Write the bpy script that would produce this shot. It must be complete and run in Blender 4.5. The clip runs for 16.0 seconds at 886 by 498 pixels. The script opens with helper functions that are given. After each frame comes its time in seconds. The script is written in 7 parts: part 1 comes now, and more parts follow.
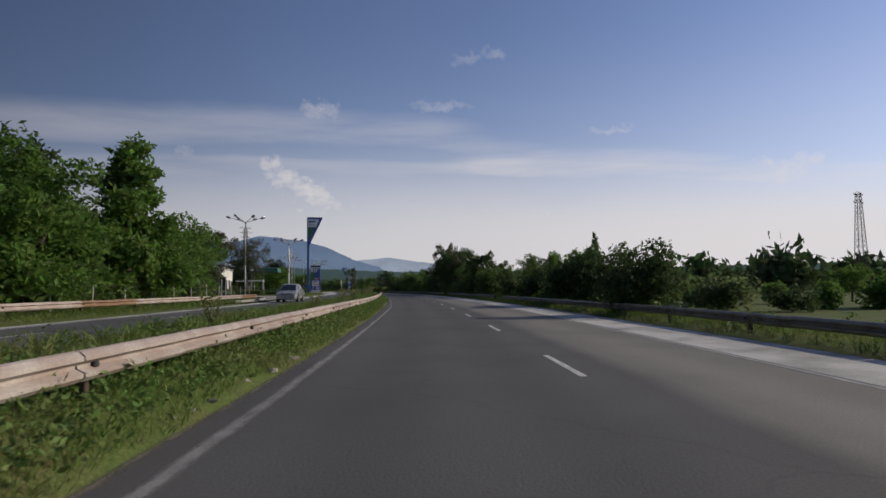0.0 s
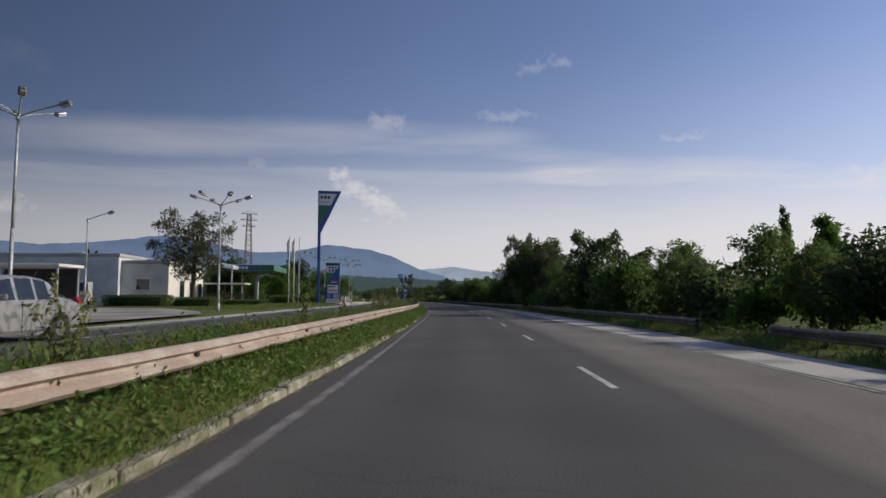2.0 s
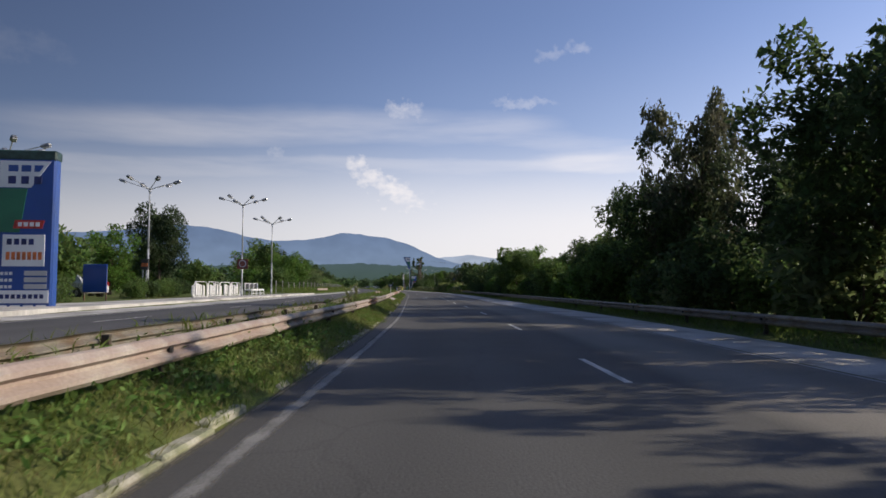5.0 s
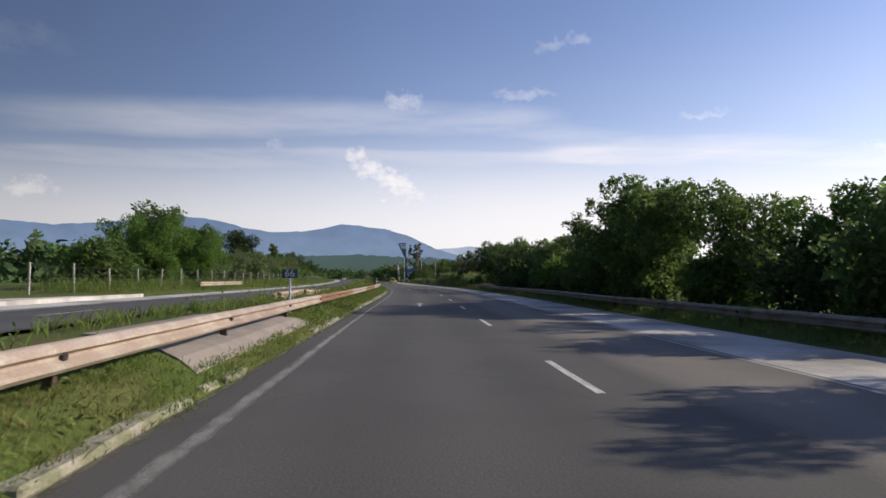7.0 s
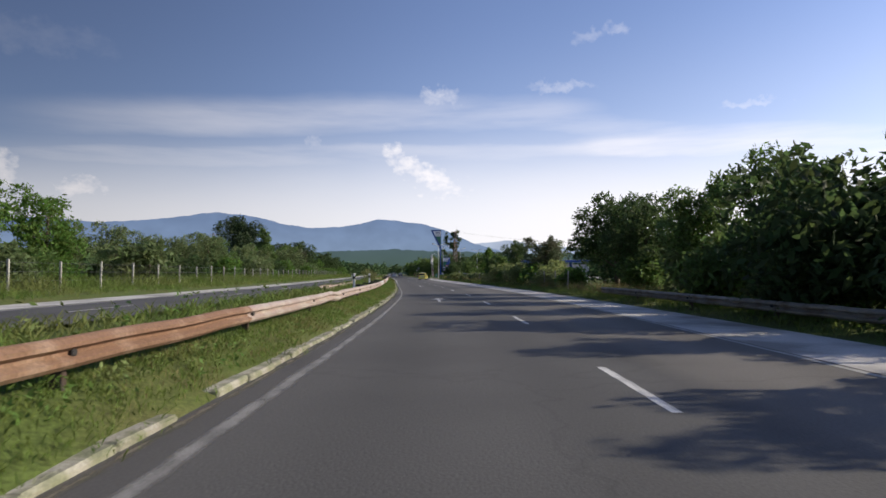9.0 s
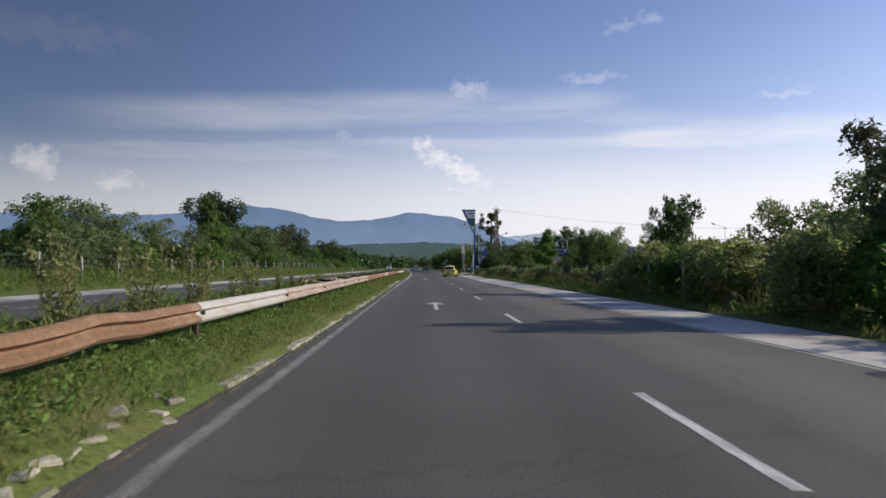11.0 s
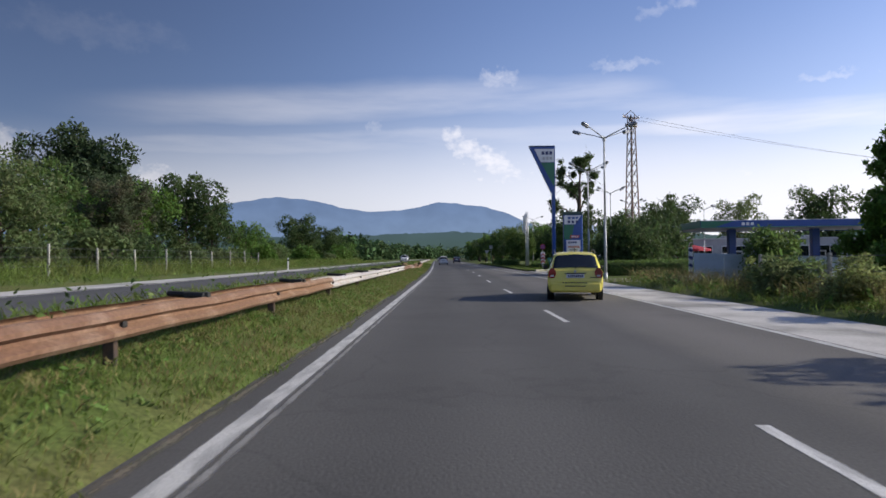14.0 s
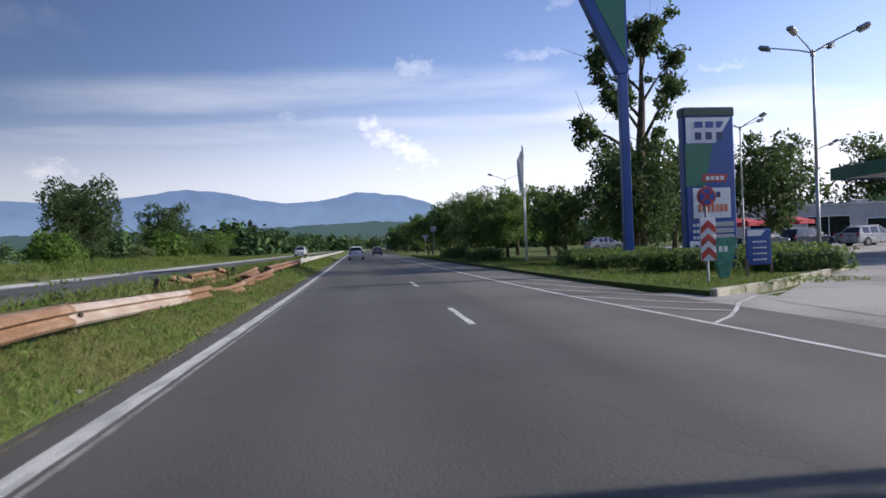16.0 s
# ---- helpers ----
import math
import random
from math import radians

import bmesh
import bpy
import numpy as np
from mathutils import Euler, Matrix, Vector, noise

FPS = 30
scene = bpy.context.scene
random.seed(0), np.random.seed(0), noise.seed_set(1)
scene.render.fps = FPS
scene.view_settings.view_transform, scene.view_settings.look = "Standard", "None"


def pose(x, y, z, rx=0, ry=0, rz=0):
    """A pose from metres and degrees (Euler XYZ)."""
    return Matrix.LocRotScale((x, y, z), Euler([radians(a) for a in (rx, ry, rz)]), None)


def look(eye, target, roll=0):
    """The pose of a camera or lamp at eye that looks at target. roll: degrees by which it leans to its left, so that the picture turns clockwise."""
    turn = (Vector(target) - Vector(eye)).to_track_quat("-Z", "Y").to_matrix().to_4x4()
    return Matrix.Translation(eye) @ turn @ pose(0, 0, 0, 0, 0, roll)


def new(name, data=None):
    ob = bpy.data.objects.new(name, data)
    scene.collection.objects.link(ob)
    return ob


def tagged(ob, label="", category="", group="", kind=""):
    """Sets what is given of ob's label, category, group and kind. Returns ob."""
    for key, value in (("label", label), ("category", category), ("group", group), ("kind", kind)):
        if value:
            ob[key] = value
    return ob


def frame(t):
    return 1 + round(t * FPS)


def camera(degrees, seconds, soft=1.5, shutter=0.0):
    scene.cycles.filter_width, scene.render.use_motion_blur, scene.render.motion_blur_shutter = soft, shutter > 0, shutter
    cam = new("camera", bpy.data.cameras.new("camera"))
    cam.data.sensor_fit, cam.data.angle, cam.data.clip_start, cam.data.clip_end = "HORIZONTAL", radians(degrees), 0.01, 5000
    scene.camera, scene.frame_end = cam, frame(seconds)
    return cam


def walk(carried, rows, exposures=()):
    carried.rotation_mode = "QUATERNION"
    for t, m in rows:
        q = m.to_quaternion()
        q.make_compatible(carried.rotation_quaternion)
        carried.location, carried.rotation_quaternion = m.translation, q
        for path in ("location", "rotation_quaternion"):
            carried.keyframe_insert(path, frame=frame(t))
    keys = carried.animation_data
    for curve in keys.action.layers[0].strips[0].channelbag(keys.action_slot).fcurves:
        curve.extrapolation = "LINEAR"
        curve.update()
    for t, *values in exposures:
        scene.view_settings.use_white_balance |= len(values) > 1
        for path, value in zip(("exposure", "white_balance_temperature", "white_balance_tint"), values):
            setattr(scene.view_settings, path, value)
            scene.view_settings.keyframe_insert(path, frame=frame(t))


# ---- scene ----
# ================= camera and its way =================
cam = camera(69.9, 16.0, soft=1.6, shutter=0.04)

# t, x, y, pitch, roll, yaw (degrees); the eye rides 1.25 m over the road
ROWS = [
    (0.0, 0.00, 0.00, 3.56, -0.64, -11.17), (0.5, 1.84, 9.66, 3.89, -1.21, -9.44), (1.0, 3.35, 19.35, 4.59, -0.66, -7.93),
    (1.5, 4.76, 28.93, 4.67, -0.07, -6.70), (2.0, 6.07, 38.47, 4.46, 0.04, -5.33), (2.5, 7.20, 48.30, 4.26, 0.19, -5.21),
    (3.0, 8.27, 58.32, 3.94, 0.14, -6.08), (3.5, 9.28, 68.46, 3.81, -0.15, -5.50), (4.0, 10.26, 78.65, 3.68, -0.25, -4.92),
    (4.5, 11.18, 88.86, 3.55, -0.20, -4.34), (5.0, 12.03, 99.09, 3.42, 0.01, -3.75), (5.5, 12.79, 109.32, 3.29, 0.50, -3.17),
    (6.0, 13.41, 119.53, 3.19, 0.55, -0.94), (6.5, 13.63, 129.70, 1.98, -0.33, -0.41), (7.0, 13.92, 139.80, 2.68, 0.00, -3.77),
    (7.5, 14.11, 149.78, 0.64, 0.15, -3.25), (8.0, 14.34, 159.78, 2.64, -0.28, -1.48), (8.5, 14.58, 169.84, 2.42, -0.35, -0.95),
    (9.0, 14.80, 180.00, 2.21, -0.34, -0.42), (9.5, 14.92, 190.27, 2.00, -0.25, 0.11), (10.0, 14.87, 200.65, 1.78, -0.01, 0.64),
    (10.5, 14.61, 211.14, 1.57, 0.51, 1.17), (11.0, 14.08, 221.74, 1.63, -0.20, 2.28), (11.5, 13.29, 232.46, 1.48, 0.04, 3.58),
    (12.0, 12.46, 243.17, 1.45, 0.18, 4.31), (12.5, 11.62, 253.77, 1.43, 0.21, 4.67), (13.0, 10.83, 264.19, 0.76, -0.49, 4.70),
    (13.5, 10.14, 274.41, 0.87, -0.64, 5.09), (14.0, 9.49, 284.54, 0.79, -0.53, 5.03), (14.5, 8.69, 294.82, -0.04, 0.22, 5.16),
    (15.0, 8.03, 305.33, -0.34, -0.72, 5.63), (15.5, 7.38, 316.05, 0.18, -2.20, 3.50), (16.0, 6.64, 326.95, -0.32, -2.23, -2.14),
]


def eye_pose(x, y, pitch, roll, yaw):
    p, a = radians(pitch), radians(yaw)
    way = Vector((-math.sin(a) * math.cos(p), math.cos(a) * math.cos(p), math.sin(p)))
    eye = Vector((x, y, 1.25))
    return look(eye, eye + way * 10, roll)


walk(cam, [(t, eye_pose(x, y, p, r, a)) for t, x, y, p, r, a in ROWS], exposures=[(0.0, -0.2, 7260, 10), (0.6, -0.24, 7260, 10), (1.2, -0.12, 7260, 10), (3.0, -0.06, 7320, 10), (5.5, 0.38, 7300, 10), (6.5, 0.40, 7540, 10),
    (7.0, 0.46, 7400, 10), (8.0, 0.54, 7300, 10), (10.5, 0.46, 7120, 10), (11.3, 0.32, 7080, 10), (12.0, 0.36, 6950, 10), (14.0, 0.46, 6820, 10), (16.0, 0.68, 6680, 10)])

# ================= sky, clouds and sun =================
SUN_DIR = Vector((math.cos(radians(25)) * 0.998, math.cos(radians(25)) * 0.06, math.sin(radians(25))))
sun_data = bpy.data.lights.new("sun", "SUN")
sun_data.energy, sun_data.angle, sun_data.color = 3.4, radians(0.6), (1.0, 0.93, 0.82)
sun = new("sun", sun_data)
sun.matrix_world = look(SUN_DIR * 300, (0, 0, 0))

world = bpy.data.worlds.new("sky")
scene.world = world
world.use_nodes = True
wn, wl = world.node_tree.nodes, world.node_tree.links
wn.clear()


def wmath(op, a, b=None, c=None, clamp=False):
    n = wn.new("ShaderNodeMath")
    n.operation, n.use_clamp = op, clamp
    for i, v in enumerate((a, b, c)):
        if v is None:
            continue
        if isinstance(v, (int, float)):
            n.inputs[i].default_value = v
        else:
            wl.new(v, n.inputs[i])
    return n.outputs[0]


def wramp(v, lo, hi, out0=0.0, out1=1.0):
    n = wn.new("ShaderNodeMapRange")
    n.interpolation_type = "SMOOTHSTEP"
    wl.new(v, n.inputs[0])
    for i, x in enumerate((lo, hi, out0, out1)):
        n.inputs[i + 1].default_value = x
    return n.outputs[0]


sky = wn.new("ShaderNodeTexSky")
sky.sky_type, sky.sun_disc = "NISHITA", False
sky.sun_elevation, sky.sun_rotation = radians(25), radians(87)
sky.air_density, sky.dust_density, sky.ozone_density, sky.altitude = 1.0, 0.6, 3.0, 500
co = wn.new("ShaderNodeTexCoord")
sep = wn.new("ShaderNodeSeparateXYZ")
wl.new(co.outputs["Generated"], sep.inputs[0])
az = wmath("MULTIPLY", wmath("ARCTAN2", sep.outputs[0], sep.outputs[1]), 57.29578)
el = wmath("MULTIPLY", wmath("ARCSINE", sep.outputs[2]), 57.29578)


def sky_noise(sx, sy, scale, detail, shift=0.0):
    comb = wn.new("ShaderNodeCombineXYZ")
    wl.new(wmath("MULTIPLY", az, sx), comb.inputs[0])
    wl.new(wmath("MULTIPLY", el, sy), comb.inputs[1])
    comb.inputs[2].default_value = shift
    n = wn.new("ShaderNodeTexNoise")
    n.inputs["Scale"].default_value, n.inputs["Detail"].default_value, n.inputs["Roughness"].default_value = scale, detail, 0.55
    wl.new(comb.outputs[0], n.inputs["Vector"])
    return n.outputs[0]


# height in the vertical plane ahead, along which the long cloud bands lie level
ahead = wmath("MULTIPLY", wmath("ARCTAN2", sep.outputs[2], wmath("MAXIMUM", sep.outputs[1], 0.25)), 57.29578)
puff_noise = sky_noise(1.0, 1.3, 0.5, 4)
curl_a = wmath("MULTIPLY", wmath("SUBTRACT", sky_noise(1.0, 1.0, 0.9, 3, 11.0), 0.5), 3.0)
curl_e = wmath("MULTIPLY", wmath("SUBTRACT", sky_noise(1.0, 1.0, 0.9, 3, 23.0), 0.5), 2.2)
fine_noise = sky_noise(1.0, 1.6, 1.9, 5, 7.0)
ahead = wmath("ADD", ahead, wmath("MULTIPLY", wmath("SUBTRACT", sky_noise(0.16, 0.5, 0.5, 4, 41.0), 0.5), 1.5))
streaks = sky_noise(0.10, 0.8, 0.5, 5, 3.0)

# heaped clouds: azimuth, elevation, half width, half height, thickness
PUFFS = [(0.2, 15.4, 1.9, 0.8, 0.45), (-0.2, 16.0, 0.8, 0.6, 0.5), (-4.1, 10.7, 1.2, 1.1, 0.95), (-3.1, 9.7, 1.8, 1.4, 1.0), (-1.3, 8.9, 2.1, 1.8, 1.05), (0.5, 7.8, 2.7, 1.7, 1.0), (2.4, 6.6, 2.7, 1.2, 0.9),
         (-11.5, 7.5, 2.2, 0.6, 0.6), (-11.2, 11.3, 0.9, 0.7, 0.35), (19.6, 6.9, 2.4, 1.5, 0.9), (23.8, 6.3, 2.8, 1.4, 0.9),
         (6.9, 9.9, 1.1, 0.9, 0.35), (-39.8, 8.4, 1.8, 1.5, 0.95), (-35.2, 7.9, 2.0, 1.6, 1.0), (-29.6, 6.9, 2.5, 1.2, 1.0),
         (11.0, 16.3, 2.6, 0.45, 0.35), (27.0, 13.6, 2.6, 0.4, 0.4), (13.5, 20.0, 1.2, 0.5, 0.22), (16.0, 20.6, 1.0, 0.5, 0.25), (-34.0, 17.8, 6.0, 1.1, 0.07),
         (40.0, 9.0, 4.0, 1.6, 0.8), (-60.0, 9.0, 6.0, 2.5, 0.9), (75.0, 11.0, 7.0, 2.5, 0.9), (150.0, 12.0, 9.0, 3.0, 0.9)]
cover = None
for a, e, ra, re, thick in PUFFS:
    da, de = wmath("DIVIDE", wmath("SUBTRACT", wmath("ADD", az, curl_a), a), ra), wmath("DIVIDE", wmath("SUBTRACT", wmath("ADD", el, curl_e), e), re)
    d2 = wmath("ADD", wmath("MULTIPLY", da, da), wmath("MULTIPLY", de, de))
    rough = wmath("ADD", wmath("MULTIPLY", wmath("SUBTRACT", puff_noise, 0.5), 3.0), wmath("MULTIPLY", wmath("SUBTRACT", fine_noise, 0.5), 1.2))
    m = wmath("MULTIPLY", wramp(wmath("ADD", d2, rough), 1.9, -0.8), thick * 0.95)
    cover = m if cover is None else wmath("MAXIMUM", cover, m)

# thin veils in long bands, and the milky air towards the horizon
band_1 = wmath("MULTIPLY", wmath("MULTIPLY", wramp(ahead, 11.6, 13.4), wramp(ahead, 16.4, 14.4)), wmath("MULTIPLY", wramp(az, -40, -20), wramp(az, 19, 8)))
band_2 = wmath("MULTIPLY", wmath("MULTIPLY", wramp(ahead, 10.2, 11.2), wramp(ahead, 14.6, 12.4)), wramp(az, 8, 20))
band_3 = wmath("MULTIPLY", wmath("MULTIPLY", wramp(ahead, 8.5, 10.3), wramp(ahead, 12.2, 11.2)), 0.6)
veil = wmath("ADD", wmath("ADD", wmath("MULTIPLY", band_1, 0.56), wmath("MULTIPLY", band_2, 0.85)), band_3, clamp=True)
veil = wmath("MULTIPLY", veil, wramp(streaks, 0.02, 0.72))
milk = wmath("MULTIPLY", wramp(ahead, 15.0, 4.0), 0.72)
right_glow = wmath("MULTIPLY", wramp(az, -20, 55), wramp(el, 24, 4, 0.0, 0.35))
milk = wmath("ADD", milk, right_glow, clamp=True)
veil = wmath("MAXIMUM", wmath("MULTIPLY", veil, 0.75), milk)
cover = wmath("MAXIMUM", cover, veil)

# the air is brighter towards the sun's side and deep blue away from it
sunward = wmath("ADD", wramp(sep.outputs[0], -0.72, 0.15, 0.34, 0.92), wramp(sep.outputs[0], 0.1, 0.95, 0.0, 0.25))
soft_sunward = wmath("POWER", sunward, 0.5)
sky_lit = wn.new("ShaderNodeMix")
sky_lit.data_type, sky_lit.blend_type = "RGBA", "MULTIPLY"
sky_lit.inputs[0].default_value = 1.0
wl.new(sky.outputs[0], sky_lit.inputs[6])
sky_lit.inputs[7].default_value = (0.117, 0.109, 0.129, 1)
mixed = wn.new("ShaderNodeMix")
mixed.data_type = "RGBA"
wl.new(cover, mixed.inputs[0])
clear = wn.new("ShaderNodeMix")
clear.data_type, clear.blend_type = "RGBA", "MULTIPLY"
clear.inputs[0].default_value = 1.0
wl.new(sky_lit.outputs[2], clear.inputs[6]), wl.new(sunward, clear.inputs[7])
wl.new(clear.outputs[2], mixed.inputs[6])
cloud = wn.new("ShaderNodeMix")
cloud.data_type, cloud.blend_type = "RGBA", "MULTIPLY"
cloud.inputs[0].default_value = 1.0
cloud.inputs[6].default_value = (0.728, 0.745, 0.845, 1)
wl.new(soft_sunward, cloud.inputs[7])
wl.new(cloud.outputs[2], mixed.inputs[7])
back = wn.new("ShaderNodeBackground")
wl.new(mixed.outputs[2], back.inputs[0])
out = wn.new("ShaderNodeOutputWorld")
wl.new(back.outputs[0], out.inputs[0])

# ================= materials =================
FILL_GAIN = 1.28  # rough base colours raised, standing in for skylight that would fill the shade


def mat(name, colour, rough=0.8, metal=0.0, vary=0.25, scale=6.0, fine=60.0, bump=0.15, second=None, amount=0.5, island=0.0,
        translucent=0.0, spec=0.5, emit=0.0, uv=False, per_object=0.0):
    """A surface with two scales of variation: patches of a second colour and fine grain with relief."""
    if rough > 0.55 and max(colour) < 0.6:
        colour = tuple(c * FILL_GAIN for c in colour)
        second = tuple(c * FILL_GAIN for c in second) if second else None
    m = bpy.data.materials.new(name)
    m.use_nodes = True
    n, l = m.node_tree.nodes, m.node_tree.links
    bsdf = n["Principled BSDF"]
    bsdf.inputs["Roughness"].default_value, bsdf.inputs["Metallic"].default_value = rough, metal
    bsdf.inputs["Specular IOR Level"].default_value = spec
    tc = n.new("ShaderNodeTexCoord")
    src = tc.outputs["UV" if uv else "Object"]
    big, small = n.new("ShaderNodeTexNoise"), n.new("ShaderNodeTexNoise")
    big.inputs["Scale"].default_value, big.inputs["Detail"].default_value = scale, 6
    small.inputs["Scale"].default_value, small.inputs["Detail"].default_value = fine, 3
    l.new(src, big.inputs["Vector"]), l.new(src, small.inputs["Vector"])
    two = second or tuple(c * 0.55 for c in colour)
    ramp = n.new("ShaderNodeMapRange")
    ramp.inputs[1].default_value, ramp.inputs[2].default_value = 0.62 - 0.34 * amount, 0.78 - 0.3 * amount
    l.new(big.outputs[0], ramp.inputs[0])
    mix = n.new("ShaderNodeMix")
    mix.data_type = "RGBA"
    l.new(ramp.outputs[0], mix.inputs[0])
    mix.inputs[6].default_value, mix.inputs[7].default_value = (*colour, 1), (*two, 1)
    grain = n.new("ShaderNodeMapRange")
    grain.inputs[1].default_value, grain.inputs[2].default_value = 0.25, 0.75
    grain.inputs[3].default_value, grain.inputs[4].default_value = 1 - vary, 1 + vary
    l.new(small.outputs[0], grain.inputs[0])
    col = n.new("ShaderNodeMix")
    col.data_type, col.blend_type = "RGBA", "MULTIPLY"
    col.inputs[0].default_value = 1
    l.new(mix.outputs[2], col.inputs[6]), l.new(grain.outputs[0], col.inputs[7])
    last = col.outputs[2]
    if island or per_object:
        rnd = n.new("ShaderNodeNewGeometry").outputs["Random Per Island"] if island else n.new("ShaderNodeObjectInfo").outputs["Random"]
        hsv, rr, rh = n.new("ShaderNodeHueSaturation"), n.new("ShaderNodeMapRange"), n.new("ShaderNodeMapRange")
        k = island or per_object
        rr.inputs[3].default_value, rr.inputs[4].default_value = 1 - k, 1 + k
        rh.inputs[3].default_value, rh.inputs[4].default_value = 0.5 - 0.05 * k, 0.5 + 0.05 * k
        l.new(rnd, rr.inputs[0]), l.new(rnd, rh.inputs[0])
        l.new(rr.outputs[0], hsv.inputs["Value"]), l.new(rh.outputs[0], hsv.inputs["Hue"]), l.new(last, hsv.inputs["Color"])
        last = hsv.outputs[0]
    l.new(last, bsdf.inputs["Base Color"])
    if bump:
        b = n.new("ShaderNodeBump")
        b.inputs["Strength"].default_value, b.inputs["Distance"].default_value = bump, 0.02
        l.new(small.outputs[0], b.inputs["Height"]), l.new(b.outputs[0], bsdf.inputs["Normal"])
    if emit:
        l.new(last, bsdf.inputs["Emission Color"])
        bsdf.inputs["Emission Strength"].default_value = emit
    if translucent:
        tr, ms = n.new("ShaderNodeBsdfTranslucent"), n.new("ShaderNodeMixShader")
        l.new(last, tr.inputs[0])
        ms.inputs[0].default_value = translucent
        l.new(bsdf.outputs[0], ms.inputs[1]), l.new(tr.outputs[0], ms.inputs[2])
        l.new(ms.outputs[0], n["Material Output"].inputs[0])
    return m


def road_material(name, left, right, seam, fade=(0, 1, 1.0)):
    """Asphalt whose UV is (metres across, metres along): two lanes of different age, wheel tracks, patches and grit."""
    m = mat(name, left, 0.86, vary=0.22, scale=0.35, fine=38.0, bump=0.16, second=tuple(c * 0.86 for c in left), amount=0.5, uv=True, spec=0.3)
    n, l = m.node_tree.nodes, m.node_tree.links
    bsdf = n["Principled BSDF"]
    base = bsdf.inputs["Base Color"].links[0].from_socket
    tc = n.new("ShaderNodeTexCoord")
    s = n.new("ShaderNodeSeparateXYZ")
    l.new(tc.outputs["UV"], s.inputs[0])
    wob = n.new("ShaderNodeTexNoise")
    wob.inputs["Scale"].default_value = 0.5
    l.new(tc.outputs["UV"], wob.inputs["Vector"])
    add = n.new("ShaderNodeMath")
    add.operation, add.inputs[1].default_value = "MULTIPLY_ADD", 0.35
    l.new(wob.outputs[0], add.inputs[0]), l.new(s.outputs[0], add.inputs[2])
    r = n.new("ShaderNodeMapRange")
    r.inputs[1].default_value, r.inputs[2].default_value = seam + 0.05, seam + 0.5
    l.new(add.outputs[0], r.inputs[0])
    along = n.new("ShaderNodeMapRange")  # the paler lane is resurfaced further on
    along.inputs[1].default_value, along.inputs[2].default_value, along.inputs[3].default_value, along.inputs[4].default_value = fade[0], fade[1], 1.0, fade[2]
    l.new(s.outputs[1], along.inputs[0])
    paler = n.new("ShaderNodeMath")
    paler.operation = "MULTIPLY"
    l.new(r.outputs[0], paler.inputs[0]), l.new(along.outputs[0], paler.inputs[1])
    ratio = n.new("ShaderNodeMix")
    ratio.data_type = "RGBA"
    l.new(paler.outputs[0], ratio.inputs[0])
    ratio.inputs[6].default_value, ratio.inputs[7].default_value = (1, 1, 1, 1), (*(b / a for a, b in zip(left, right)), 1)
    mul = n.new("ShaderNodeMix")
    mul.data_type, mul.blend_type, mul.inputs[0].default_value = "RGBA", "MULTIPLY", 1
    l.new(base, mul.inputs[6]), l.new(ratio.outputs[2], mul.inputs[7])
    # wheel tracks, slightly polished and paler
    wave = n.new("ShaderNodeMath")
    wave.operation, wave.inputs[1].default_value, wave.inputs[2].default_value = "MULTIPLY_ADD", 3.45, 0.6
    l.new(add.outputs[0], wave.inputs[0])
    sn = n.new("ShaderNodeMath")
    sn.operation = "SINE"
    l.new(wave.outputs[0], sn.inputs[0])
    tk = n.new("ShaderNodeMapRange")
    tk.inputs[1].default_value, tk.inputs[2].default_value, tk.inputs[3].default_value, tk.inputs[4].default_value = -1, 1, 0.93, 1.1
    l.new(sn.outputs[0], tk.inputs[0])
    mul2 = n.new("ShaderNodeMix")
    mul2.data_type, mul2.blend_type, mul2.inputs[0].default_value = "RGBA", "MULTIPLY", 1
    l.new(mul.outputs[2], mul2.inputs[6]), l.new(tk.outputs[0], mul2.inputs[7])
    # fine cracks
    vor = n.new("ShaderNodeTexVoronoi")
    vor.feature = "DISTANCE_TO_EDGE"
    vor.inputs["Scale"].default_value = 0.16
    wv = n.new("ShaderNodeVectorMath")
    wv.operation = "ADD"
    wn2 = n.new("ShaderNodeTexNoise")
    wn2.inputs["Scale"].default_value, wn2.inputs["Detail"].default_value = 1.2, 5
    l.new(tc.outputs["UV"], wn2.inputs["Vector"]), l.new(tc.outputs["UV"], wv.inputs[0]), l.new(wn2.outputs["Color"], wv.inputs[1])
    l.new(wv.outputs[0], vor.inputs["Vector"])
    cr = n.new("ShaderNodeMapRange")
    cr.inputs[1].default_value, cr.inputs[2].default_value, cr.inputs[3].default_value, cr.inputs[4].default_value = 0.0, 0.008, 0.86, 1.0
    l.new(vor.outputs["Distance"], cr.inputs[0])
    mul3 = n.new("ShaderNodeMix")
    mul3.data_type, mul3.blend_type, mul3.inputs[0].default_value = "RGBA", "MULTIPLY", 1
    l.new(mul2.outputs[2], mul3.inputs[6]), l.new(cr.outputs[0], mul3.inputs[7])
    l.new(mul3.outputs[2], bsdf.inputs["Base Color"])
    return m


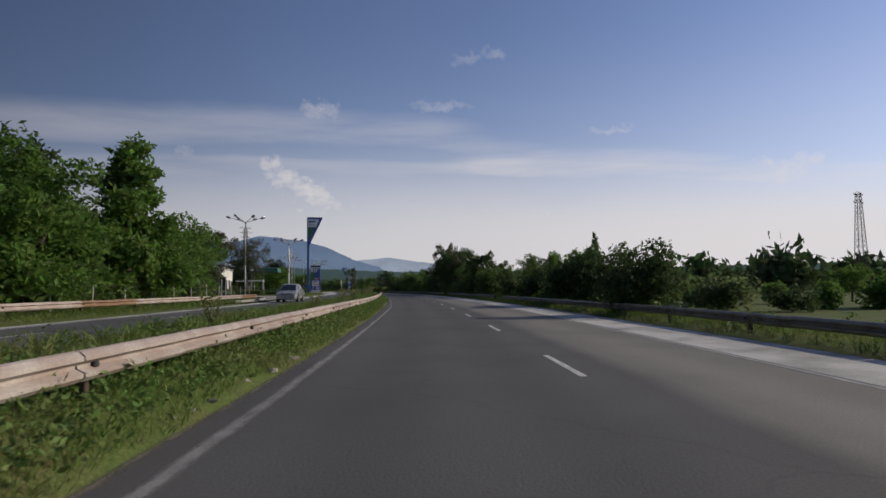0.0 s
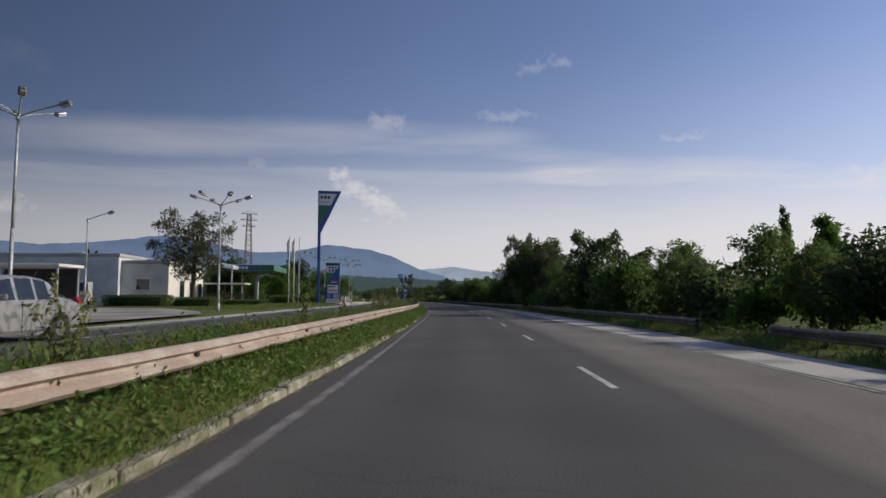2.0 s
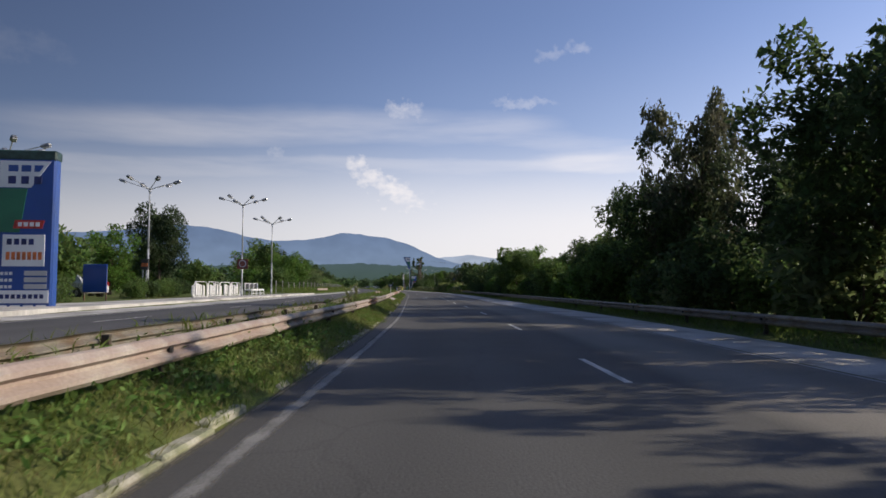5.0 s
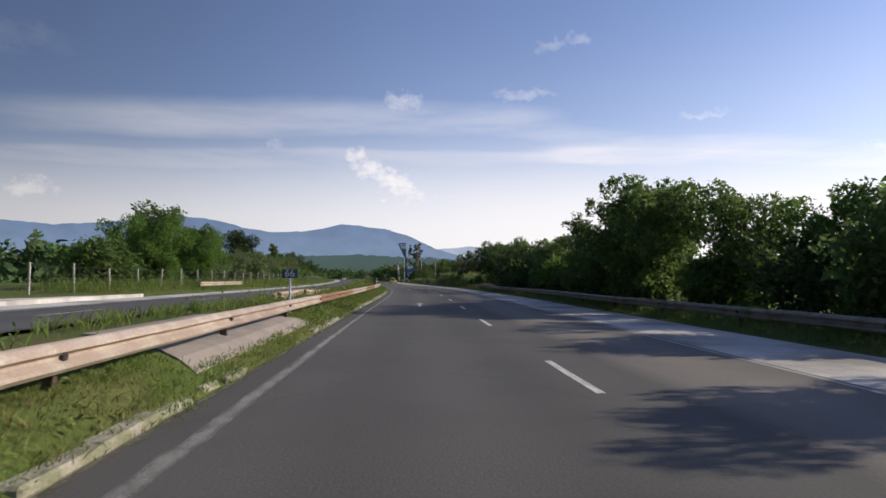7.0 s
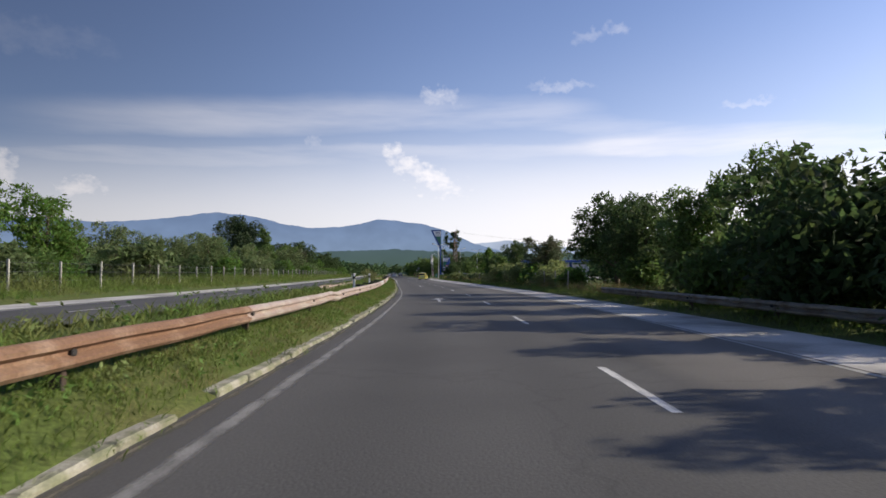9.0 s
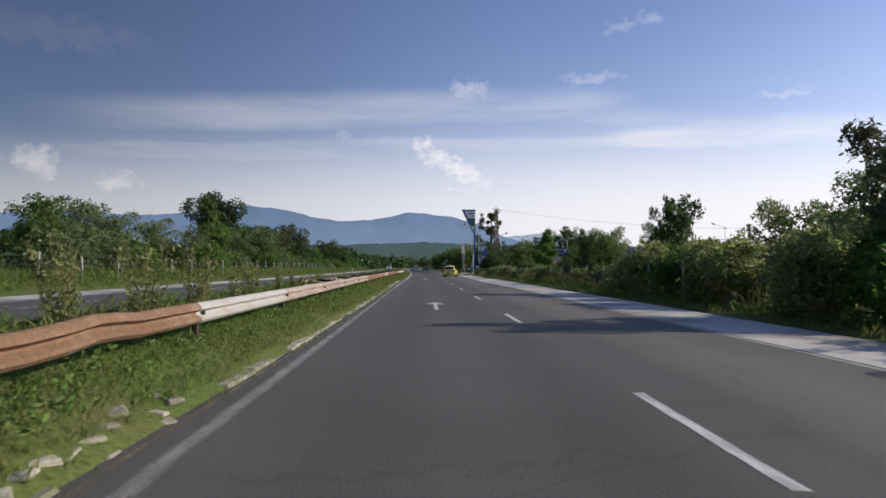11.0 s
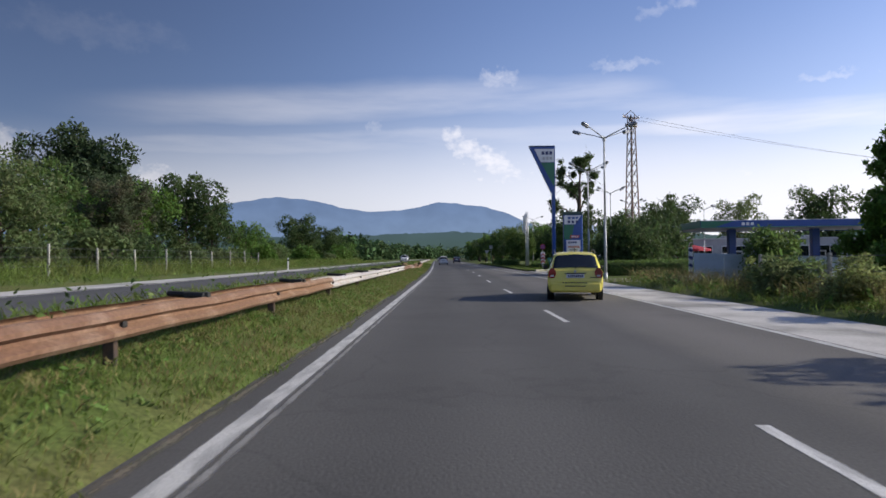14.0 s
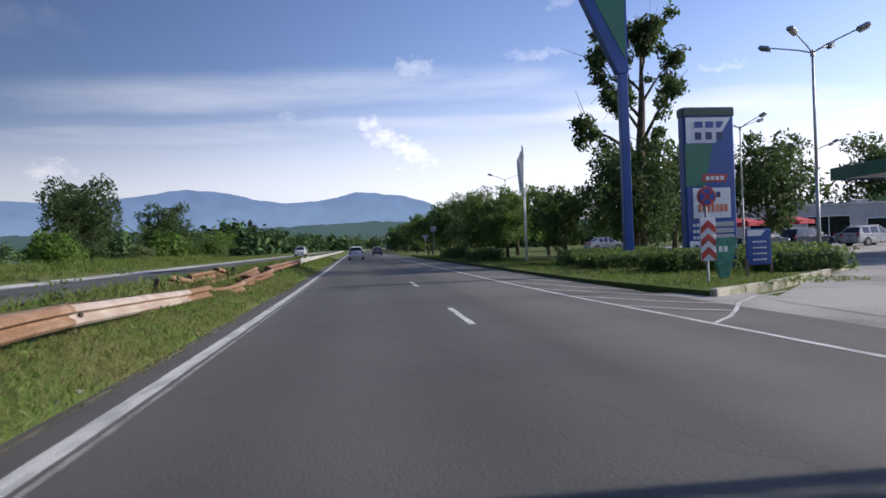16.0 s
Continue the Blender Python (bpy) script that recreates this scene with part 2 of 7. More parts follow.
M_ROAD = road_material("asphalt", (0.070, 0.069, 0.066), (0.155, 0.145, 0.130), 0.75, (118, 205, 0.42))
M_OPP = road_material("asphalt_old", (0.066, 0.066, 0.068), (0.07, 0.07, 0.072), -10.0)
M_APRON = mat("apron_concrete", (0.27, 0.262, 0.245), 0.9, vary=0.2, scale=0.3, fine=25, bump=0.3)
M_CONC = mat("shoulder_concrete", (0.40, 0.39, 0.37), 0.9, vary=0.2, scale=0.5, fine=22, bump=0.3, second=(0.20, 0.195, 0.18), uv=True)
M_KERB = mat("kerb_concrete", (0.27, 0.255, 0.21), 0.9, vary=0.3, scale=3, fine=30, bump=0.6, second=(0.15, 0.155, 0.095), per_object=0.2)


def worn_paint(name, colour, second, hold, feather=0.22):
    """Road paint worn through to the asphalt in patches and along its ragged edges; UV is (0 to 1 across, metres along)."""
    m = mat(name, colour, 0.75, vary=0.3, scale=1.7, fine=30, second=second, amount=0.6, uv=True)
    n, l = m.node_tree.nodes, m.node_tree.links
    tc, s = n.new("ShaderNodeTexCoord"), n.new("ShaderNodeSeparateXYZ")
    l.new(tc.outputs["UV"], s.inputs[0])

    def calc(op, a, b):
        k = n.new("ShaderNodeMath")
        k.operation = op
        for i, v in enumerate((a, b)):
            if isinstance(v, (int, float)):
                k.inputs[i].default_value = v
            else:
                l.new(v, k.inputs[i])
        return k.outputs[0]

    stretch = n.new("ShaderNodeCombineXYZ")
    l.new(calc("MULTIPLY", s.outputs[0], 1.2), stretch.inputs[0]), l.new(calc("MULTIPLY", s.outputs[1], 1.6), stretch.inputs[1])
    patches, grit = n.new("ShaderNodeTexNoise"), n.new("ShaderNodeTexNoise")
    patches.inputs["Scale"].default_value, patches.inputs["Detail"].default_value = 1.3, 4
    grit.inputs["Scale"].default_value, grit.inputs["Detail"].default_value = 14.0, 3
    l.new(stretch.outputs[0], patches.inputs["Vector"]), l.new(stretch.outputs[0], grit.inputs["Vector"])
    rim = calc("SUBTRACT", 0.5, calc("ABSOLUTE", calc("SUBTRACT", s.outputs[0], 0.5), 0))
    rim = calc("MINIMUM", calc("DIVIDE", rim, feather), 1.0)
    worn = calc("ADD", calc("MULTIPLY", patches.outputs[0], 0.9), calc("MULTIPLY", grit.outputs[0], 0.55))
    ramp = n.new("ShaderNodeMapRange")
    ramp.inputs[1].default_value, ramp.inputs[2].default_value = -0.05, 0.55
    l.new(calc("SUBTRACT", calc("ADD", rim, hold), worn), ramp.inputs[0])
    clear, mx = n.new("ShaderNodeBsdfTransparent"), n.new("ShaderNodeMixShader")
    l.new(ramp.outputs[0], mx.inputs[0]), l.new(clear.outputs[0], mx.inputs[1]), l.new(n["Principled BSDF"].outputs[0], mx.inputs[2])
    l.new(mx.outputs[0], n["Material Output"].inputs[0])
    return m


M_WORN = worn_paint("worn_road_paint", (0.20, 0.197, 0.185), (0.15, 0.148, 0.14), 0.22, 0.4)
M_HALFWORN = worn_paint("half_worn_road_paint", (0.28, 0.28, 0.265), (0.20, 0.20, 0.19), 0.35, 0.3)
M_PAINT = worn_paint("road_paint", (0.40, 0.40, 0.38), (0.27, 0.27, 0.26), 0.5, 0.2)
M_DASH = worn_paint("dash_paint", (0.46, 0.46, 0.445), (0.30, 0.30, 0.29), 0.42, 0.25)
M_DIRT = worn_paint("verge_dirt", (0.15, 0.13, 0.095), (0.10, 0.098, 0.065), 0.12, 0.5)
M_GROUND = mat("meadow_soil", (0.070, 0.096, 0.027), 0.95, vary=0.5, scale=0.6, fine=22, bump=0.35, second=(0.088, 0.094, 0.035), spec=0.1)
M_GRASS = mat("grass_blades", (0.108, 0.158, 0.036), 0.7, vary=0.2, scale=0.35, fine=8, bump=0, second=(0.140, 0.158, 0.050), amount=0.5, island=0.28, translucent=0.4, spec=0.2)
M_WEED = mat("weed_leaves", (0.092, 0.155, 0.036), 0.65, vary=0.2, scale=0.7, fine=8, bump=0, second=(0.14, 0.17, 0.058), amount=0.4, island=0.4, translucent=0.35, spec=0.25)
M_DRY = mat("dry_stalks", (0.20, 0.175, 0.08), 0.8, vary=0.2, bump=0, island=0.3, translucent=0.3, spec=0.1)
M_LEAF = mat("leaves_mid", (0.088, 0.138, 0.038), 0.6, vary=0.2, scale=0.5, fine=6, bump=0, second=(0.100, 0.150, 0.050), amount=0.5, island=0.4, translucent=0.6, spec=0.25)
M_LEAF2 = mat("leaves_bright", (0.083, 0.152, 0.030), 0.6, vary=0.2, scale=0.5, fine=6, bump=0, second=(0.115, 0.185, 0.045), amount=0.5, island=0.4, translucent=0.58, spec=0.25)
M_LEAF3 = mat("leaves_dark", (0.048, 0.078, 0.028), 0.6, vary=0.2, scale=0.5, fine=6, bump=0, second=(0.066, 0.096, 0.034), amount=0.5, island=0.4, translucent=0.56, spec=0.25)
M_LEAF5 = mat("leaves_bronze", (0.062, 0.082, 0.040), 0.6, vary=0.2, scale=0.5, fine=6, bump=0, second=(0.098, 0.092, 0.056), amount=0.5, island=0.4, translucent=0.5, spec=0.25)
M_LEAF7 = mat("leaves_oak", (0.030, 0.050, 0.022), 0.6, vary=0.2, scale=0.5, fine=6, bump=0, second=(0.042, 0.062, 0.026), amount=0.5, island=0.4, translucent=0.35, spec=0.25)
M_LEAF6 = mat("leaves_pale", (0.190, 0.225, 0.085), 0.6, vary=0.2, scale=0.5, fine=6, bump=0, second=(0.235, 0.235, 0.105), amount=0.5, island=0.4, translucent=0.62, spec=0.25)
M_LEAF4 = mat("leaves_olive", (0.104, 0.142, 0.056), 0.6, vary=0.2, scale=0.5, fine=6, bump=0, second=(0.142, 0.168, 0.074), amount=0.5, island=0.4, translucent=0.56, spec=0.25)
M_BARK = mat("bark", (0.085, 0.065, 0.048), 0.95, vary=0.4, scale=4, fine=25, bump=0.8)
M_FARWOOD = mat("far_foliage", (0.048, 0.085, 0.034), 0.9, vary=0.3, scale=0.05, fine=0.6, bump=0, second=(0.07, 0.105, 0.045), island=0.4, translucent=0.2, spec=0.1)
M_PINKRAIL = mat("faded_rail_paint", (0.265, 0.208, 0.178), 0.7, vary=0.18, scale=1.8, fine=35, bump=0.2, second=(0.33, 0.29, 0.255), amount=0.5, per_object=0.12)
M_WHITERAIL = mat("white_rail_paint", (0.35, 0.34, 0.325), 0.65, vary=0.2, scale=1.5, fine=30, bump=0.2, second=(0.29, 0.225, 0.18), amount=0.3, per_object=0.1)
M_RUST = mat("rusty_rail", (0.150, 0.084, 0.050), 0.85, vary=0.3, scale=1.6, fine=30, bump=0.3, second=(0.235, 0.162, 0.115), amount=0.3, per_object=0.15)
M_GREYRAIL = mat("galvanised_rail", (0.17, 0.155, 0.135), 0.6, 0.25, vary=0.2, scale=2, fine=30, bump=0.2, second=(0.12, 0.085, 0.06), amount=0.4, per_object=0.15)
M_POST = mat("rail_post_steel", (0.045, 0.038, 0.033), 0.8, 0.2, vary=0.3, second=(0.07, 0.045, 0.032))
M_BLACK = mat("black_rubber", (0.018, 0.018, 0.018), 0.7, vary=0.2)
M_FPOST = mat("fence_post_concrete", (0.27, 0.265, 0.235), 0.9, vary=0.25, fine=30, bump=0.4, per_object=0.15)
M_WIRE = mat("wire", (0.12, 0.12, 0.12), 0.5, 0.6, vary=0.1, bump=0)
M_STEEL = mat("galvanised_pole", (0.44, 0.46, 0.47), 0.5, 0.3, vary=0.12, scale=2, second=(0.26, 0.28, 0.29))
M_LAMPHEAD = mat("lamp_housing", (0.30, 0.32, 0.35), 0.35, 0.5, vary=0.08)
M_LATTICE = mat("mast_steel", (0.13, 0.115, 0.10), 0.7, 0.3, vary=0.25, second=(0.16, 0.08, 0.045))
M_WHITE = mat("white_paint", (0.74, 0.74, 0.72), 0.5, vary=0.06, scale=1.5, second=(0.66, 0.66, 0.63))
M_PALEBLUE = mat("pale_blue_sheet", (0.36, 0.42, 0.48), 0.6, vary=0.06, scale=0.9, second=(0.30, 0.35, 0.40))
M_WALL = mat("white_render", (0.66, 0.65, 0.61), 0.9, vary=0.08, scale=0.8, second=(0.55, 0.54, 0.50))
M_GREYWALL = mat("grey_cladding", (0.30, 0.31, 0.32), 0.7, vary=0.08, scale=0.6, second=(0.24, 0.25, 0.26))
M_HALL = mat("hall_render", (0.47, 0.49, 0.51), 0.8, vary=0.08, scale=0.5, second=(0.38, 0.40, 0.42))
M_BLUE = mat("sign_blue", (0.010, 0.058, 0.26), 0.35, vary=0.06, scale=0.8, second=(0.012, 0.055, 0.22))
M_SLATE = mat("faded_sign_slate", (0.03, 0.062, 0.085), 0.5, vary=0.12, scale=3, second=(0.05, 0.08, 0.09))
M_GREEN = mat("sign_green", (0.010, 0.13, 0.075), 0.35, vary=0.05, scale=0.8, second=(0.012, 0.11, 0.065))
M_TEAL = mat("sign_teal", (0.03, 0.21, 0.155), 0.4, vary=0.05)
M_DKGREEN = mat("sign_dark_green", (0.02, 0.055, 0.045), 0.4, vary=0.05)
M_SIGNWHITE = mat("sign_white", (0.62, 0.64, 0.66), 0.35, vary=0.05, scale=0.8, second=(0.55, 0.57, 0.60))
M_LETTER = mat("sign_letter_blue", (0.01, 0.02, 0.12), 0.4, vary=0.05)
M_RUSTRED = mat("plate_rust_red", (0.16, 0.045, 0.035), 0.6, vary=0.2, scale=4)
M_RED = mat("sign_red", (0.42, 0.03, 0.025), 0.45, vary=0.08)
M_ORANGE = mat("sign_orange", (0.55, 0.14, 0.04), 0.45, vary=0.08)
M_GLASS = mat("dark_glass", (0.015, 0.018, 0.02), 0.06, vary=0.05, bump=0, spec=0.9)
M_TAXI = mat("yellow_car_paint", (0.74, 0.65, 0.13), 0.16, vary=0.05, scale=1.2, fine=8, bump=0, second=(0.70, 0.61, 0.14), spec=0.6)
M_SILVER = mat("silver_car_paint", (0.42, 0.43, 0.44), 0.25, 0.4, vary=0.03, bump=0, spec=0.6)
M_WHITECAR = mat("white_car_paint", (0.62, 0.63, 0.64), 0.25, vary=0.03, bump=0, spec=0.6)
M_DARKCAR = mat("dark_blue_car_paint", (0.03, 0.04, 0.07), 0.2, 0.2, vary=0.03, bump=0, spec=0.7)
M_PLASTIC = mat("black_plastic", (0.03, 0.03, 0.03), 0.5, vary=0.1, bump=0)
M_RIM = mat("alloy_rim", (0.35, 0.36, 0.37), 0.35, 0.7, vary=0.08, bump=0)
M_TAIL = mat("tail_lamp_red", (0.30, 0.012, 0.012), 0.15, vary=0.1, bump=0, spec=0.8)
M_CLEAR = mat("clear_lens", (0.6, 0.6, 0.62), 0.1, vary=0.05, bump=0, spec=0.9)
M_FABRIC = mat("red_awning", (0.40, 0.035, 0.05), 0.8, vary=0.1)
M_BRICK = mat("paving_slab", (0.225, 0.195, 0.172), 0.9, vary=0.2, scale=1.2, second=(0.17, 0.155, 0.138))
M_STALK = mat("tall_weed_leaves", (0.150, 0.165, 0.062), 0.65, vary=0.2, scale=0.7, fine=8, bump=0, second=(0.20, 0.185, 0.085), amount=0.5, island=0.4, translucent=0.4, spec=0.25)
M_STONE = mat("pale_stone", (0.25, 0.23, 0.20), 0.95, vary=0.3, scale=5, fine=30, bump=0.6, per_object=0.2)


def painted_haze_material(name, low, high, z0, z1):
    """Far mountains, the haze of kilometres of bright air painted in as glowing colour."""
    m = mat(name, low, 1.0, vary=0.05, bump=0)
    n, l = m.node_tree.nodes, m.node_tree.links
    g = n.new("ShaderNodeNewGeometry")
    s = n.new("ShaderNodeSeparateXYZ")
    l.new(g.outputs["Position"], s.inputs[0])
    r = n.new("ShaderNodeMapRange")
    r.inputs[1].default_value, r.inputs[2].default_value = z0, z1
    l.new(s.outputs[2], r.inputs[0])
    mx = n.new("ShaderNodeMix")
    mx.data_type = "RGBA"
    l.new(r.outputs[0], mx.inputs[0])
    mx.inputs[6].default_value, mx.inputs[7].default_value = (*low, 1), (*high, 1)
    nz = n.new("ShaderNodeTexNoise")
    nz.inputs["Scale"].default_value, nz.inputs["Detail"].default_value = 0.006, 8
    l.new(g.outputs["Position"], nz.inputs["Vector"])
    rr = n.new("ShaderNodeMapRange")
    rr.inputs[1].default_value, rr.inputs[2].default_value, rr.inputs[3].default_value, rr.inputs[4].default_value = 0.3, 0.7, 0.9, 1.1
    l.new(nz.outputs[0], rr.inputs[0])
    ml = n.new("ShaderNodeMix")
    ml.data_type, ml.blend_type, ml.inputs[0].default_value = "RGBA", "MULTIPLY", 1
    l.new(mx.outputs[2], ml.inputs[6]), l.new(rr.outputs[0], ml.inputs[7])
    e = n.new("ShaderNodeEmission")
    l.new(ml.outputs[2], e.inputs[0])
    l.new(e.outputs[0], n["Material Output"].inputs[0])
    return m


# distance haze is held in these emission colours, bluer or paler by range
M_MOUNTAIN = painted_haze_material("mountain_haze", (0.155, 0.225, 0.35), (0.11, 0.17, 0.305), 0, 380)
M_FARHILL = painted_haze_material("far_hill_haze", (0.30, 0.37, 0.50), (0.27, 0.34, 0.48), 0, 200)
M_FOREHILL = painted_haze_material("wooded_hill_haze", (0.046, 0.078, 0.070), (0.052, 0.086, 0.105), 0, 75)

# ================= builders =================
class MB:
    """Gathers vertices and faces of one mesh."""

    def __init__(self):
        self.v, self.f = [], []

    def add(self, verts, faces):
        n = len(self.v)
        self.v.extend(tuple(p) for p in verts)
        self.f.extend(tuple(n + i for i in f) for f in faces)
        return self

    def box(self, c, s, bev=0.0, m=None):
        """A box of size s at c, its edges chamfered by bev."""
        x, y, z = (k / 2 for k in s)
        if bev <= 0:
            vs = [(a * x, b * y, d * z) for d in (-1, 1) for b in (-1, 1) for a in (-1, 1)]
            fs = [(0, 2, 3, 1), (4, 5, 7, 6), (0, 1, 5, 4), (2, 6, 7, 3), (0, 4, 6, 2), (1, 3, 7, 5)]
        else:
            bm = bmesh.new()
            bmesh.ops.create_cube(bm, size=1.0)
            for v in bm.verts:
                v.co = Vector((v.co.x * s[0], v.co.y * s[1], v.co.z * s[2]))
            bmesh.ops.bevel(bm, geom=list(bm.edges), offset=bev, segments=1, affect="EDGES")
            bm.verts.index_update()
            vs = [v.co.copy() for v in bm.verts]
            fs = [[v.index for v in f.verts] for f in bm.faces]
            bm.free()
        vs = [(m @ Vector(p) if m else Vector(p)) + Vector(c) for p in vs]
        return self.add(vs, fs)

    def rod(self, a, b, r0, r1=None, n=8, caps=True):
        a, b = Vector(a), Vector(b)
        r1 = r0 if r1 is None else r1
        q = (b - a).to_track_quat("Z", "Y")
        vs = []
        for p, r in ((a, r0), (b, r1)):
            for k in range(n):
                t = 2 * math.pi * k / n
                vs.append(p + q @ Vector((math.cos(t) * r, math.sin(t) * r, 0)))
        fs = [(k, (k + 1) % n, n + (k + 1) % n, n + k) for k in range(n)]
        if caps:
            fs += [tuple(range(n - 1, -1, -1)), tuple(range(n, 2 * n))]
        return self.add(vs, fs)

    def tube(self, pts, radii, n=7):
        """A bent tapering tube, one skin along all its points."""
        pts = [Vector(p) for p in pts]
        vs = []
        for k, (p, r) in enumerate(zip(pts, radii)):
            q = (pts[min(k + 1, len(pts) - 1)] - pts[max(k - 1, 0)]).to_track_quat("Z", "Y")
            vs += [p + q @ Vector((math.cos(2 * math.pi * j / n) * r, math.sin(2 * math.pi * j / n) * r, 0)) for j in range(n)]
        fs = [(k * n + j, k * n + (j + 1) % n, (k + 1) * n + (j + 1) % n, (k + 1) * n + j) for k in range(len(pts) - 1) for j in range(n)]
        return self.add(vs, fs + [tuple(range(n - 1, -1, -1)), tuple(range(len(vs) - n, len(vs)))])

    def prism(self, poly, depth, m=None):
        """A polygon of (x, z) made thick along y, centred."""
        n = len(poly)
        vs = [(x, -depth / 2, z) for x, z in poly] + [(x, depth / 2, z) for x, z in poly]
        fs = [tuple(range(n)), tuple(range(2 * n - 1, n - 1, -1))] + [(k, n + k, n + (k + 1) % n, (k + 1) % n) for k in range(n)]
        if m:
            vs = [m @ Vector(p) for p in vs]
        return self.add(vs, fs)

    def mesh(self, name, material, smooth=False):
        me = bpy.data.meshes.new(name)
        me.from_pydata(self.v, [], self.f)
        me.materials.append(material)
        if smooth:
            me.polygons.foreach_set("use_smooth", [True] * len(me.polygons))
        me.update()
        return me


def part(name, mb, material, parent, label="", smooth=False):
    me = mb.mesh(name, material, smooth) if isinstance(mb, MB) else mb
    ob = new(name, me)
    ob.parent = parent
    if label:
        ob["label"] = label
    return ob


def thing(name, label, category, group="", m=None, kind=""):
    ob = new(name)
    ob.empty_display_size = 0.2
    if m is not None:
        ob.matrix_world = m
    return tagged(ob, label, category, group, kind)


# ================= the line of the road =================
NODE_X = [-10.37, -5.75, -1.57, 2.18, 5.49, 8.35, 10.82, 12.89, 14.52, 15.6, 16.11, 16.44, 16.82, 16.87, 16.27, 15.03, 13.55, 12.03,
          10.51, 8.93, 7.2, 5.29, 3.3, 1.29, -0.71, -2.7, -4.7]


def road_x(y):
    """The dashed line's x at y: a smooth curve through nodes 20 m apart, straight at either end."""
    if y < -40:
        return -5.75 + (y + 40) * 0.225
    if y > 440:
        return -2.7 - (y - 440) * 0.10 + max(0.0, y - 520) ** 2 * 0.00035
    k = min(max(int((y + 60) // 20), 1), len(NODE_X) - 3)
    u = (y + 60) / 20 - k
    a, b, c, d = NODE_X[k - 1 : k + 3]
    return b + 0.5 * u * (c - a + u * (2 * a - 5 * b + 4 * c - d + u * (3 * (b - c) + d - a)))


def road_slope(y):
    return (road_x(y + 2) - road_x(y - 2)) / 4


def at(y, o, z=0.0):
    """The place o metres right of the dashed line (square to it) at the height z."""
    h = road_slope(y)
    q = math.sqrt(1 + h * h)
    return Vector((road_x(y) + o / q, y - o * h / q, z))


def heading(y):
    return -math.degrees(math.atan(road_slope(y)))


def stand(y, o, z=None, turn=0.0, size=1.0):
    """The pose of a thing on the ground there, facing along the road."""
    p = at(y, o)
    return Matrix.LocRotScale((p.x, p.y, land(y, o) if z is None else z), Euler((0, 0, radians(heading(y) + turn))), (size,) * 3)


PROFILE = [(-3000, -6.0), (-500, -1.5), (-120, 0.2), (-45, 0.55), (-20, 0.62), (-14.3, 0.55), (-13.9, 0.42), (-8.3, 0.36), (-8.0, 0.42), (-6.6, 0.44),
           (-5.6, 0.39), (-5.0, 0.27), (-4.62, 0.08), (-4.45, 0.02), (-4.36, -0.07), (5.2, -0.07), (5.28, -0.02), (6.2, 0.04), (9, 0.06), (14, 0.0), (40, -0.1), (150, -0.6), (500, -2), (3000, -8)]


def left_rise(y):
    """How far the land across the median has climbed to its full height."""
    return float(np.interp(y, [-200, 40, 60, 85], [0.62, 0.62, 0.72, 1.0]))


def opp(y, k):
    """Offsets of the opposite carriageway: near edge, far edge, outer edge of its strip, dashes, edge line."""
    return float(np.interp(y, [25, 110], [(-9.2, -13.6, -14.9, -11.4, -13.4)[k], (-8.25, -12.35, -13.95, -10.25, -12.15)[k]]))


def land(y, o):
    if 312 < y < 440 and 5.2 < o < 80:
        return -0.07
    if o < -8.0:
        return left_rise(y) * flat_land(o)
    return flat_land(o)


def verge_shift(y, o=-4.45):
    """How far the median's kerb line comes closer to the lanes further on."""
    return float(np.interp(y, [165, 215], [0.0, 0.2])) * min(1.0, max(0.0, (o + 5.9) / 1.45)) if o < -4.3 else 0.0


def flat_land(o):
    for (a, za), (b, zb) in zip(PROFILE, PROFILE[1:]):
        if a <= o <= b:
            return za + (zb - za) * (o - a) / (b - a)
    return 0.0


def strip(name, y0, y1, o0, o1, z, material, step=4.0, parent=None, zf=None, of=None, unit=False):
    """A band along the road between two offsets; UV is (metres across, metres along), or (0 to 1 across) for painted lines."""
    rows = max(1, int(round((y1 - y0) / step)))
    ys = [y0 + (y1 - y0) * k / rows for k in range(rows + 1)]
    vs, fs, uv = [], [], []
    cols = [o0, o1]
    for y in ys:
        q = math.sqrt(1 + road_slope(y) ** 2)
        for j, o in enumerate(of(y) if of else cols):
            vs.append((road_x(y) + o * q, y, zf(y) if zf else z))
            uv.append((j if unit else o, y))
    c = len(cols)
    for r in range(rows):
        for k in range(c - 1):
            a = r * c + k
            fs.append((a, a + 1, a + c + 1, a + c))
    me = bpy.data.meshes.new(name)
    me.from_pydata(vs, [], fs)
    layer = me.uv_layers.new(name="UVMap")
    loops = np.empty(len(me.loops), dtype=np.int32)
    me.loops.foreach_get("vertex_index", loops)
    layer.data.foreach_set("uv", np.array(uv, dtype=np.float32)[loops].ravel())
    me.materials.append(material)
    me.update()
    ob = new(name, me)
    if parent:
        ob.parent = parent
    return ob


def flat(name, corners, z, material, thick=0.0, parent=None):
    """A level slab over a polygon of world (x, y) corners."""
    n = len(corners)
    mb = MB()
    vs = [(x, y, z) for x, y in corners]
    if thick:
        vs += [(x, y, z - thick) for x, y in corners]
        mb.add(vs, [tuple(range(n)), tuple(range(2 * n - 1, n - 1, -1))] + [((k + 1) % n, k, n + k, n + (k + 1) % n) for k in range(n)])
    else:
        mb.add(vs, [tuple(range(n))])
    me = mb.mesh(name, material)
    layer = me.uv_layers.new(name="UVMap")
    for lp in me.loops:
        layer.data[lp.index].uv = me.vertices[lp.vertex_index].co.xy
    ob = new(name, me)
    if parent:
        ob.parent = parent
    return ob


